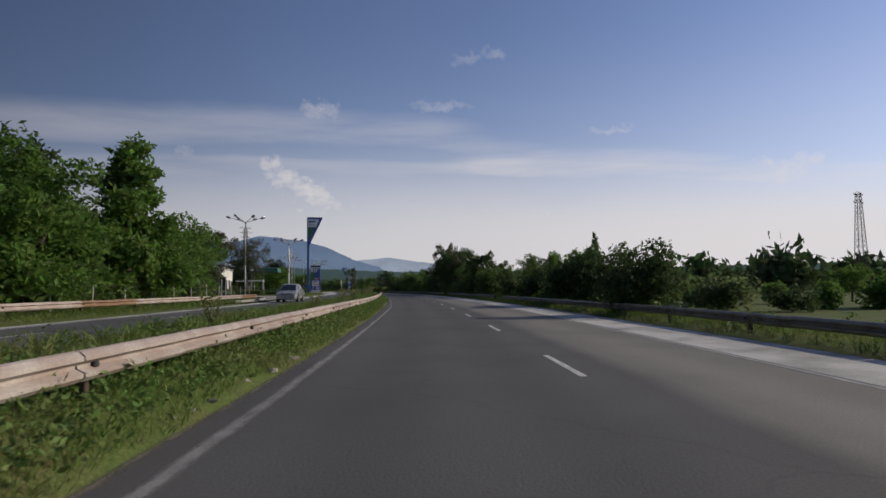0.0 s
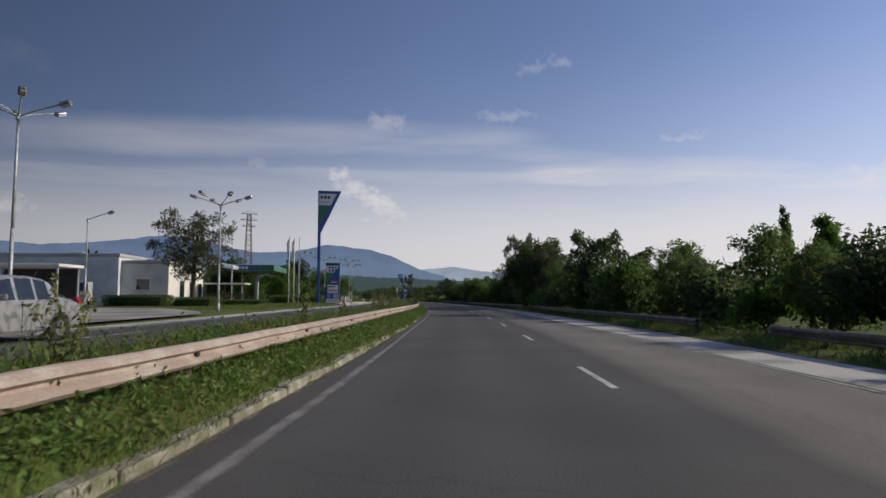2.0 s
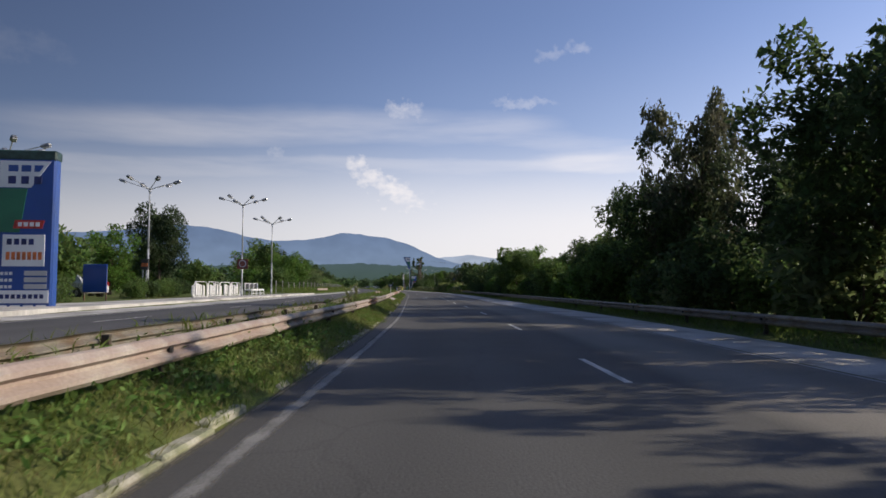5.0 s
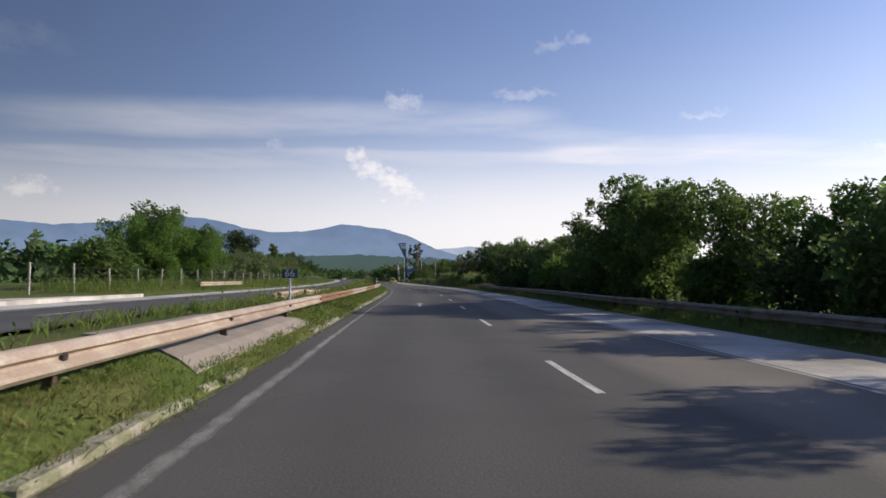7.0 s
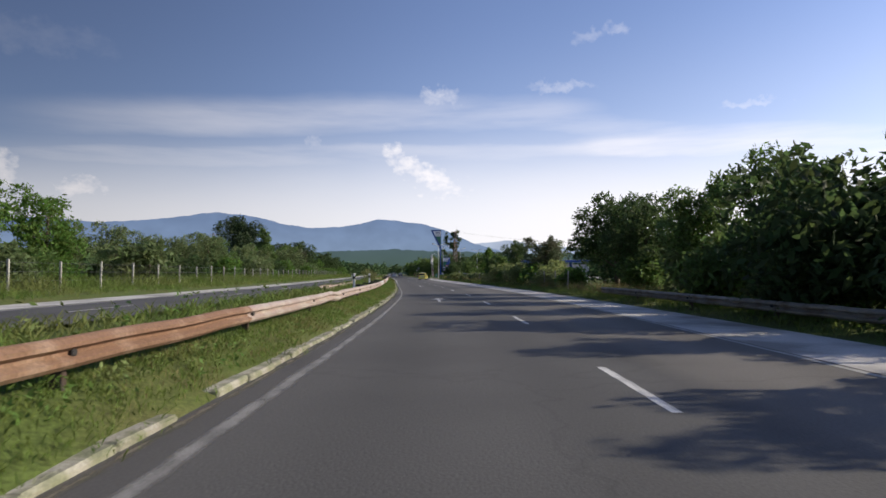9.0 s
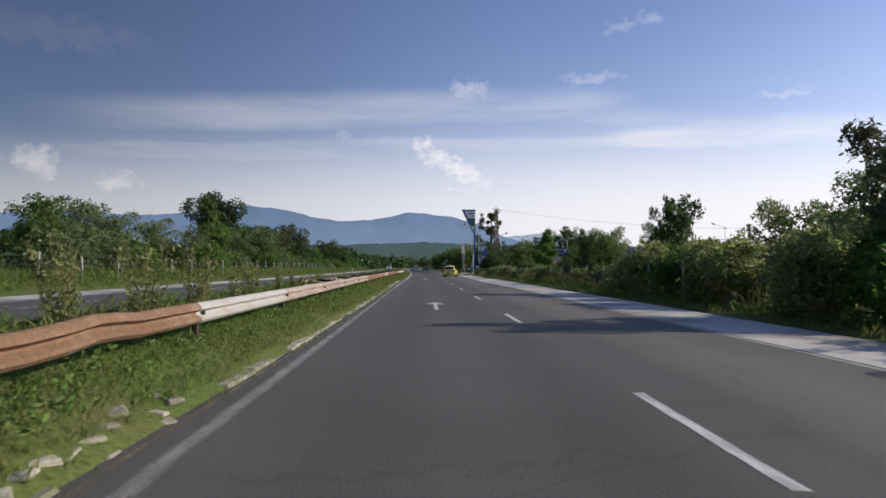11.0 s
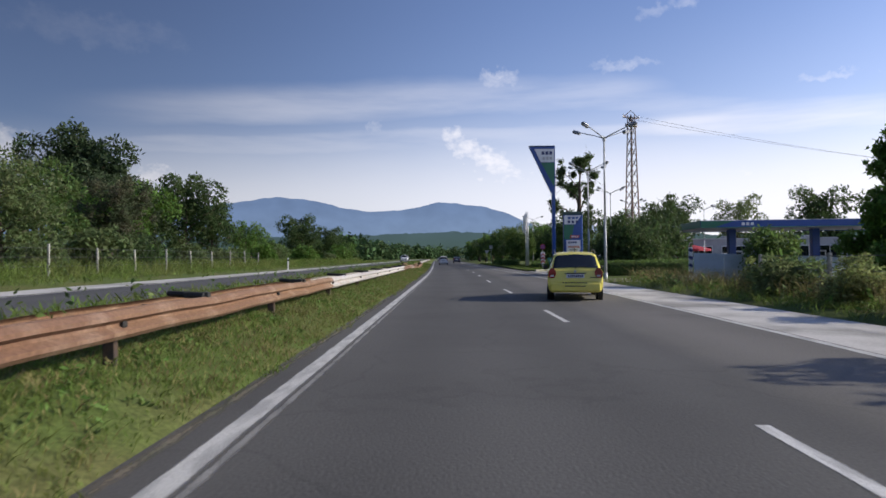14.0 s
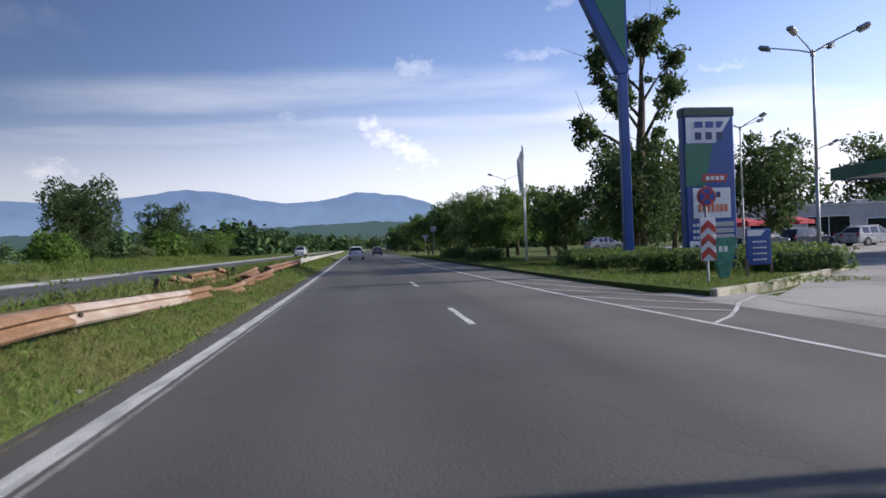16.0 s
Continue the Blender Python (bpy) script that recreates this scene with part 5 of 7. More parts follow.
def guardrail(label, y0, y1, off, top, paint, dent, flip=False, missing=(), bracket=(), group=""):
    """Beams 5 m long on posts, from y0 to y1; off, top, paint and dent are functions of y."""
    rail = thing("guardrail", label, "guardrail", group)
    y = y0
    while y < y1:
        if any(a <= y < b for a, b in missing):
            y += 5
            continue
        a, b = at(y, off(y), top(y)), at(y + 5, off(y + 5), top(y + 5))
        d = b - a
        m = Matrix.Translation(a) @ Euler((math.atan2(d.z, math.hypot(d.x, d.y)), 0, math.atan2(-d.x, d.y))).to_matrix().to_4x4()
        if flip:
            m = m @ Matrix.Diagonal((-1, 1, 1, 1))
        ob = new("beam", BEAMS[paint(y)][dent(y)])
        ob.matrix_world, ob.parent = m, rail
        q = new("post", POST)
        q.matrix_world, q.parent = Matrix.Translation(at(y + 0.25, off(y), top(y) - 0.07)) @ Matrix.Rotation(radians(heading(y)), 4, "Z") @ Matrix.Diagonal((-1 if flip else 1, 1, 1, 1)), rail
        e = new("splice_bolt", BOLT)
        e.matrix_world, e.parent = m @ Matrix.Translation((0, 0.25, 0)), rail
        if any(a <= y < b for a, b in bracket):
            e = new("bracket", BRACKET)
            e.matrix_world, e.parent = m @ Matrix.Translation((0, 2.2, 0)), rail
        y += 5
    return rail


PAINTS = [(-80, 108, "faded_rail_paint"), (108, 116, "galvanised_rail"), (116, 124, "faded_rail_paint"), (124, 128, "rusty_rail"), (128, 136, "galvanised_rail"), (136, 148, "faded_rail_paint"), (148, 160, "faded_rail_paint"),
          (160, 170, "rusty_rail"), (170, 178, "faded_rail_paint"), (178, 186, "rusty_rail"), (186, 208, "faded_rail_paint"), (208, 218, "faded_rail_paint"), (218, 224, "white_rail_paint"), (224, 227, "rusty_rail"), (227, 233, "white_rail_paint"), (233, 255, "faded_rail_paint"),
          (255, 266, "rusty_rail"), (266, 273, "faded_rail_paint"), (273, 300, "rusty_rail"), (300, 323, "white_rail_paint"), (323, 331, "rusty_rail"), (331, 339, "faded_rail_paint"), (339, 346, "rusty_rail"), (346, 362, "rusty_rail"), (360, 520, "white_rail_paint")]


def rail_paint(y):
    return next((p for a, b, p in PAINTS if a <= y < b), "white_rail_paint")


def rail_top(y):
    return float(np.interp(y, [-80, 4, 24, 43, 62, 90, 124, 145, 180, 216, 228, 240, 268, 289, 310, 330, 336, 340, 344, 348, 374, 520],
                           [0.76, 0.76, 0.79, 0.75, 0.82, 0.78, 0.75, 0.73, 0.75, 0.76, 0.80, 0.82, 0.83, 0.83, 0.77, 0.74, 0.72, 0.58, 0.40, 0.76, 0.78, 0.78]))


def rail_off(y):
    return float(np.interp(y, [-80, 330, 337, 344, 348, 352, 374, 520], [-5.12, -5.12, -5.2, -5.1, -4.95, -5.1, -5.3, -5.3])) + 0.05 * noise.noise(Vector((y * 0.05, 7, 0)))


rail_rng = random.Random(4)
guardrail("faded and rust-patched steel guardrail on the grass median, dented in places", -80, 500, rail_off, rail_top, rail_paint,
          lambda y: 3 if 339 <= y < 347 else 2 if 347 <= y < 372 else rail_rng.choice((0, 0, 0, 1, 1, 2) if 120 < y < 230 else (0, 0, 0, 1)), bracket=((205, 222), (236, 330)))
guardrail("weathered back rail of the median leaning away", 97, 343, lambda y: float(np.interp(y, [246, 262], [-6.9, rail_off(y) - 0.82])) + (0.25 if y < 250 else 0.05) * noise.noise(Vector((y * 0.08, 3, 0))),
          lambda y: (0.66 if y < 160 else 0.78 if y < 250 else rail_top(y) - 0.05) + (0.12 if y < 250 else 0.03) * noise.noise(Vector((y * 0.1, 5, 0))),
          lambda y: "galvanised_rail" if y < 150 else "faded_rail_paint" if y < 250 else rail_paint(y), lambda y: rail_rng.choice((1, 2, 2)) if y < 250 else 0, flip=True, missing=((136, 160), (176, 204), (222, 244)))
guardrail("dark weathered steel guardrail below the roadside bushes", -40, 206, lambda y: 5.95, lambda y: 0.56 + 0.03 * noise.noise(Vector((y * 0.07, 2, 0))),
          lambda y: "galvanised_rail", lambda y: rail_rng.choice((0, 0, 1, 2)), flip=True, missing=((52, 56), (96, 104)))
guardrail("faded orange guardrail beyond the opposite carriageway", -60, 54, lambda y: -15.6, lambda y: 0.92, lambda y: "faded_rail_paint" if int(y / 4) % 3 else "rusty_rail", lambda y: 0)
guardrail("short faded guardrail beyond the opposite carriageway", 180, 190, lambda y: -15.4, lambda y: 1.05, lambda y: "faded_rail_paint", lambda y: 1)

# crushed beams and leaning posts where the rail was hit
wreck = thing("guardrail", "crushed rusty guardrail pieces and leaning posts on the median", "guardrail", "")
for ya, oa, za, yb, ob_, zb, twist in ((343.2, -6.35, 0.80, 346.6, -5.75, 0.34, 35), (345.4, -6.5, 0.72, 349.0, -5.5, 0.62, -20), (347.6, -6.2, 0.86, 351.2, -6.4, 0.46, 25)):
    a, b = at(ya, oa, za), at(yb, ob_, zb)
    d = b - a
    piece = new("beam", BEAMS["rusty_rail"][3])
    piece.matrix_world = Matrix.Translation(a) @ Euler((math.atan2(d.z, math.hypot(d.x, d.y)), radians(twist), math.atan2(-d.x, d.y))).to_matrix().to_4x4()
    piece.parent = wreck
for y, o, z, lx, ly in ((341.6, -6.1, 0.72, 0.25, 0.1), (343.4, -6.2, 0.74, -0.35, 0.2), (346.0, -6.1, 0.66, 0.4, -0.25), (348.4, -6.0, 0.7, -0.2, 0.35), (350.6, -6.2, 0.72, 0.3, 0.1)):
    piece = new("post", POST)
    piece.matrix_world = Matrix.Translation(at(y, o, z)) @ Euler((ly, lx, radians(heading(y)))).to_matrix().to_4x4()
    piece.parent = wreck

FENCE_POST = MB().box((0, 0, 0.64), (0.085, 0.085, 1.32), 0.012).mesh("post", M_FPOST)


def fence(label, y0, y1, step, off, group):
    """Concrete posts with wires and a thin mesh between them."""
    fn = thing("wire_fence", label, "fence", group)
    n = int((y1 - y0) / step)
    mb, last = MB(), None
    for k in range(n + 1):
        y = y0 + k * step
        ob = new("post", FENCE_POST)
        p = at(y, off, land(y, off) - 0.03)
        ob.matrix_world = Matrix.Translation(p) @ Euler((kr.uniform(-0.03, 0.03), kr.uniform(-0.04, 0.04), radians(heading(y)))).to_matrix().to_4x4() @ Matrix.Diagonal((1, 1, kr.uniform(0.92, 1.08), 1))
        ob.parent = fn
        if last:
            for h in (0.15, 0.5, 0.85, 1.2):
                mb.rod(last + Vector((0, 0, h)), p + Vector((0, 0, h)), 0.007, n=4, caps=False)
            for j in range(1, 8):
                q = last.lerp(p, j / 8)
                mb.rod(q + Vector((0, 0, 0.1)), q + Vector((0, 0, 1.2)), 0.004, n=3, caps=False)
        last = p
    part("wire_mesh", mb, M_WIRE, fn, "thin grey wire mesh")
    return fn


fence("concrete-post wire fence before the trees across the road", 2, 62, 3.4, -17.2, "roadside wire fences")
fence("concrete-post wire fence along the meadow across the road", 166, 336, 3.4, -17.6, "roadside wire fences")
fence("concrete-post wire fence overgrown with shrubs", 221, 304, 3.3, 7.0, "roadside wire fences")


# ================= grass and weeds =================
def grass(name, label, seed, y0, y1, o0, o1, per_m2, h, blades, width, material, patch=0.0, lift=None):
    """Grass blades as thin bent quads over a strip of the verge."""
    rng = np.random.default_rng(seed)
    n = int((y1 - y0) * (o1 - o0) * per_m2)
    ys, os_ = y0 + (y1 - y0) * rng.random(n), o0 + (o1 - o0) * rng.random(n)
    tab = np.arange(y0 - 2, y1 + 3, 2.0)
    rx, rq = np.array([road_x(v) for v in tab]), np.array([math.sqrt(1 + road_slope(v) ** 2) for v in tab])
    bare = (os_ > -4.6) & (os_ < -4.3) & (ys > 168) & (ys < 277) & (rng.random(n) < 0.85)
    bare |= (os_ < -4.8) & (os_ > -6.9) & (ys > 147.5) & (ys < 155.8 + (os_ + 4.75) * 0.68)
    bare |= (os_ < -5.45) & (os_ > -8.1) & (ys > 98) & (ys < 150) & (h > 0.2) & (rng.random(n) < 0.8)
    ys, os_ = ys[~bare], os_[~bare]
    n = len(ys)
    if patch:
        keep = np.array([noise.noise(Vector((a * 0.35, b * 0.9, seed))) > -patch for a, b in zip(ys, os_)])
        ys, os_ = ys[keep], os_[keep]
        n = len(ys)
    near = np.interp(ys, [165, 215], [0.0, 0.2]) * np.clip((os_ + 5.9) / 1.45, 0, 1) * (os_ < -4.3)
    near += (0.05 * np.sin(ys * 1.3) + 0.05 * np.sin(ys * 0.47 + 1) + 0.04 * np.sin(ys * 3.1 + 2)) * ((os_ > -4.85) & (os_ < -4.3))
    x = np.interp(ys, tab, rx) + (os_ + near) * np.interp(ys, tab, rq)
    po, pz = zip(*PROFILE)
    z = np.interp(os_, po, pz) * np.where(os_ < -8.0, np.interp(ys, [40, 60, 85], [0.62, 0.72, 1.0]), 1.0)
    z = z if lift is None else np.full(n, lift)
    base = np.repeat(np.stack([x, ys, z], 1), blades, axis=0)
    m = len(base)
    base[:, :2] += rng.normal(size=(m, 2)) * 0.05
    a = rng.random(m) * 6.283
    hh = h * (0.45 + 0.9 * rng.random(m))
    side = np.stack([np.cos(a), np.sin(a), 0 * a], 1) * (width * (0.6 + 0.8 * rng.random(m)))[:, None]
    lean = rng.normal(size=(m, 2)) * 0.6
    mid = base + np.stack([lean[:, 0] * hh * 0.4, lean[:, 1] * hh * 0.4, hh * 0.6], 1)
    tip = base + np.stack([lean[:, 0] * hh * 1.1, lean[:, 1] * hh * 1.1, hh], 1)
    v = np.stack([base - side, mid - side * 0.7, tip, mid + side * 0.8], 1)
    ob = new(name, quad_mesh(name, v.reshape(-1, 3), material))
    return tagged(ob, label, "grass", kind="stuff")


def weeds(name, label, seed, y0, y1, o0, o1, count, h, leaf, material):
    """Leafy weeds: clumps of small leaves on low stems over a strip."""
    rng = np.random.default_rng(seed)
    parts = []
    po, pz = zip(*PROFILE)
    for k in range(count):
        y, o = y0 + (y1 - y0) * rng.random(), o0 + (o1 - o0) * rng.random()
        if 147.0 < y < 155.8 + (o + 4.75) * 0.68 and -7.0 < o < -4.7:
            continue
        p = at(y, o + verge_shift(y, o), float(np.interp(o, po, pz)))
        hh = h * (0.4 + 0.8 * rng.random()) * (0.3 if 98 < y < 150 and -8.1 < o < -5.45 else 1.0)
        c = np.stack([p.x + rng.normal(size=9) * 0.09, p.y + rng.normal(size=9) * 0.09, p.z + hh * rng.random(9)], 1)
        parts.append(leaf_quads(rng, c, leaf, 0.6, 2))
    ob = new(name, quad_mesh(name, np.concatenate(parts), material))
    return tagged(ob, label, "weeds", kind="stuff")


grass("grass_median_edge", "short green and straw grass along the median edge", 21, -6, 110, -5.75, -4.42, 110, 0.11, 4, 0.008, M_GRASS)
grass("grass_median_edge_far", "short mown grass along the median edge", 22, 110, 350, -5.9, -4.38, 165, 0.085, 4, 0.008, M_GRASS, 0.8)
grass("grass_median_edge_end", "short mown grass along the far median edge", 29, 350, 402, -5.9, -4.36, 70, 0.085, 4, 0.012, M_GRASS, 0.8)
grass("grass_median", "longer grass on the median behind the rail", 23, -6, 420, -8.0, -5.6, 12, 0.26, 5, 0.016, M_GRASS, 0.4)
grass("grass_dry_tufts", "pale dry grass tufts on the median", 24, -6, 350, -6.0, -4.45, 26, 0.09, 5, 0.007, M_DRY, 0.25)
grass("grass_dry_late", "dry straw grass on the sunny median", 64, 255, 350, -6.0, -4.4, 40, 0.10, 5, 0.007, M_DRY, 0.3)
grass("grass_verge", "rough grass verge below the roadside bushes", 25, -6, 316, 5.3, 8.2, 13, 0.22, 5, 0.016, M_GRASS, 0.6)
grass("grass_verge_tall", "tall pale grass by the wire fence", 26, 205, 316, 6.3, 8.6, 9, 0.6, 6, 0.012, M_DRY, 0.3)
for s, (ya, yb) in enumerate(((-6, 46), (78, 111), (169, 430))):
    grass("grass_across", "grass verge beyond the opposite carriageway", 27 + 40 * s, ya, yb, -18.2, -14.1, 9, 0.22, 5, 0.018, M_GRASS, 0.5)
grass("grass_fence_tall", "tall meadow grass growing through the wire fence", 71, 168, 400, -19.4, -16.6, 9, 0.62, 5, 0.016, M_GRASS, 0.5)
grass("grass_island", "mown lawn on the filling station island", 28, 340.5, 400, 4.95, 9.5, 30, 0.09, 5, 0.014, M_GRASS, lift=0.1)
weeds("weeds_median", "leafy green weeds along the median edge", 31, -4, 112, -5.9, -4.6, 4600, 0.29, 0.040, M_WEED)
weeds("weeds_median_far", "sparse low weeds on the median", 32, 112, 345, -6.2, -4.65, 1300, 0.13, 0.036, M_WEED)
weeds("weeds_median_worn", "leafy dark weeds on the worn median", 37, 158, 186, -6.0, -4.9, 380, 0.17, 0.036, M_WEED)
weeds("weeds_median_rubble", "leafy dark weeds round the broken kerb", 38, 222, 252, -6.0, -4.9, 480, 0.18, 0.036, M_WEED)
weeds("weeds_behind_rail", "tall leafy weeds behind the guardrail", 33, 26, 110, -7.8, -5.6, 800, 0.45, 0.036, M_WEED)
weeds("weeds_low_median", "low leafy weeds on the median at the bend", 36, -4, 30, -8.6, -5.5, 500, 0.3, 0.036, M_WEED)
weeds("weeds_behind_rail_far", "scattered weeds behind the guardrail", 34, 110, 345, -7.9, -5.8, 600, 0.55, 0.042, M_WEED)
weeds("weeds_verge", "low weeds below the roadside bushes", 35, 0, 316, 5.9, 8.4, 1600, 0.45, 0.07, M_WEED)


def tall_weed(y, o, h, seed):
    """A tall weed: upright stalks set with leaves."""
    rng = np.random.default_rng(seed)
    t = thing("tall_weed", "tall leafy weed with upright stalks behind the guardrail", "weed", "tall weeds on the median", stand(y, o))
    cs = []
    for k in range(5):
        tip = Vector((rng.normal() * 0.22, rng.normal() * 0.22, h * (0.7 + 0.35 * rng.random())))
        part("stalk", MB().rod((rng.normal() * 0.08, rng.normal() * 0.08, -0.03), tip, 0.012, 0.004, 5), M_STALK, t)
        for j in range(13):
            cs.append(tip * (0.16 + 0.84 * j / 12))
    part("leaves", quad_mesh("leaves", leaf_quads(rng, np.array(cs), 0.040, 1.35, 6), M_STALK), None, t)


for k, (y, o, h) in enumerate(((229.0, -6.2, 1.35), (230.0, -6.6, 1.5), (231.0, -6.3, 1.6), (232.1, -6.6, 1.6), (233.0, -6.2, 1.5), (234.3, -6.5, 1.55), (235.6, -6.3, 1.3), (237.5, -6.4, 1.1), (240.5, -6.4, 1.0), (243.0, -6.5, 0.9),
                               (247, -6.5, 0.8), (22.5, -6.0, 0.85), (12.5, -6.4, 0.8), (33, -6.3, 0.9), (41, -6.3, 0.9), (45, -6.4, 1.0), (55, -6.3, 1.0), (62, -6.4, 1.0), (70, -6.4, 1.2), (73, -6.3, 1.1), (76, -6.6, 1.2), (80, -6.4, 1.3), (84, -6.3, 1.2), (130, -6.3, 0.9), (133.4, -6.4, 1.0))):
    tall_weed(y, o, h * (0.84 if y > 200 else 1.0), 50 + k)

# ================= street lamps, masts and signs =================
def lamp(y, o, top, arms, label, group, turn=0.0, z=None):
    """A tapered pole with short arms, each with a lamp head."""
    base = land(y, o) if z is None else z
    t = thing("street_lamp", label, "street lamp", group, stand(y, o, base, turn))
    h = top - base - 0.45
    part("pole", MB().rod((0, 0, -0.1), (0, 0, h * 0.45), 0.075, 0.062, 10).rod((0, 0, h * 0.45), (0, 0, h), 0.056, 0.04, 10).rod((0, 0, -0.05), (0, 0, 0.5), 0.09, 0.09, 10), M_STEEL, t, smooth=True)
    part("collar", MB().rod((0, 0, h - 0.12), (0, 0, h + 0.1), 0.085, 0.06, 10), M_STEEL, t)
    for a in arms:
        r = radians(a)
        d = Vector((math.cos(r), math.sin(r), 0))
        tip = d * 1.3 + Vector((0, 0, h + 0.46))
        arm = part("arm", MB().tube([(0, 0, h), d * 0.45 + Vector((0, 0, h + 0.19)), tip], [0.03, 0.027, 0.024], 6), M_STEEL, t)
        q = Matrix.Translation(tip + d * 0.22 + Vector((0, 0, 0.03))) @ Matrix.Rotation(r, 4, "Z") @ Matrix.Rotation(-0.32, 4, "Y")
        head = part("lamp_head", MB().box((0, 0, 0.02), (0.44, 0.25, 0.17), 0.06, q.to_3x3()), M_LAMPHEAD, arm)
        head.location = q.translation
        lens = part("lens", MB().box((0.04, 0, -0.06), (0.34, 0.18, 0.05), 0.02, q.to_3x3()), M_CLEAR, arm)
        lens.location = q.translation
    return t


SIX = (8, 68, 128, 188, 248, 308)
for y, o, top in ((59.4, -17.5, 8.0), (74.4, -15.8, 7.05), (128, -21.5, 7.6), (137.5, -19.1, 7.5), (146.5, -15.95, 7.7), (158.3, -16.35, 7.45), (96, -48, 8.0)):
    lamp(y, o, top, SIX, "grey steel street lamp with six short raised arms", "street lamps across the road")
lamp(80, -26.6, 6.9, (0,), "slim grey street lamp with one arm by the forecourt", "street lamps across the road")
lamp(316.4, 5.6, 7.6, (10, 120, 200, 300), "grey street lamp with four arms beside the station entrance", "station lamps", 20)
lamp(347.2, 14.1, 7.9, (10, 110, 190, 290), "grey street lamp with four arms on the station island", "station lamps", 20)
lamp(329.85, 7.82, 7.7, (10, 110, 190, 290), "grey street lamp with four arms at the hedge by the entrance", "station lamps", 20)
lamp(362, 21, 8.0, (10, 110, 190, 290), "grey street lamp with four arms in the station yard", "station lamps")
lamp(385, 12.2, 7.6, (10, 190), "grey street lamp with two arms among the trees", "station lamps")
lamp(372, 34, 8.0, (10, 190, 290), "grey street lamp with arms in the station yard", "station lamps")
lamp(300, 36, 6.5, (180,), "slim grey street lamp with one arm behind the shrubs", "station lamps")


def mast(y, o, top, w0, w1, label, arms=()):
    """A square lattice mast of angle steel."""
    t = thing("lattice_mast", label, "power mast", "lattice masts", stand(y, o, turn=25))
    base = land(y, o)
    h = top - base
    legs, brace = [], MB()

    def corner(k, f):
        w = (w0 + (w1 - w0) * f) / 2
        return Vector(((w, w, -w, -w)[k], (w, -w, -w, w)[k], h * f))

    for k in range(4):
        part("leg", MB().rod(corner(k, 0) - Vector((0, 0, 0.1)), corner(k, 1), 0.055, 0.04, 5), M_LATTICE, t)
    n = int(h / 0.75)
    for j in range(n):
        for k in range(4):
            a, b = j / n, (j + 1) / n
            brace.rod(corner(k, a), corner((k + 1) % 4, b), 0.022, n=4)
            brace.rod(corner((k + 1) % 4, a), corner(k, b), 0.022, n=4)
    part("bracing", brace, M_LATTICE, t)
    for f, reach in arms:
        z = h * f
        arm = part("cross_arm", MB().rod((-reach, 0, z), (reach, 0, z), 0.05, n=5).rod((-reach, 0, z), (0, 0, z + 0.5), 0.025, n=4).rod((reach, 0, z), (0, 0, z + 0.5), 0.025, n=4), M_LATTICE, t)
        for s in (-1, 1):
            part("insulator", MB().rod((s * reach, 0, z), (s * reach, 0, z + 0.22), 0.05, 0.03, 6), M_WHITE, arm)
    return t


mast(329.3, 10.8, 11.2, 0.82, 0.33, "dark steel lattice power mast by the filling station", ((0.985, 0.7), (0.93, 0.5)))
mast(139.7, -31.3, 14.7, 1.5, 0.5, "rusty steel lattice power mast behind the station", ((0.99, 1.3), (0.92, 1.3), (0.85, 1.0)))
mast(78, 59, 13.5, 1.5, 0.5, "slim steel lattice power mast in the fields", ((0.98, 1.1), (0.9, 1.2)))
mast(430, -70, 17, 2.0, 0.7, "distant steel lattice power mast beyond the meadow", ((0.98, 1.6), (0.9, 2.0)))


def cable(a, b, sag, r=0.009):
    pts = []
    for k in range(15):
        f = k / 14
        p = Vector(a).lerp(Vector(b), f)
        p.z -= sag * 4 * f * (1 - f)
        pts.append(p)
    ob = new("power_cable", MB().tube(pts, [r] * 15, 4).mesh("power_cable", M_WIRE))
    return tagged(ob, "thin dark power cable strung from the mast", "cable", "power cables")


top_r = at(329.3, 10.8, 11.05)
for dx, sag in ((-0.6, 1.2), (0.6, 1.4)):
    cable(top_r + Vector((dx, 0, 0)), at(352, 75, 9.5) + Vector((dx, 0, 0)), sag)


def bars(mb_list, x0, x1, z0, z1, n, material, parent, y, name="lettering"):
    """Writing too small or not to be lettered, as plain bars."""
    w = (x1 - x0) / n
    mb = MB()
    for k in range(n):
        mb.box((x0 + w * (k + 0.5), y, (z0 + z1) / 2), (w * 0.7, 0.012, z1 - z0))
    return part(name, mb, material, parent)


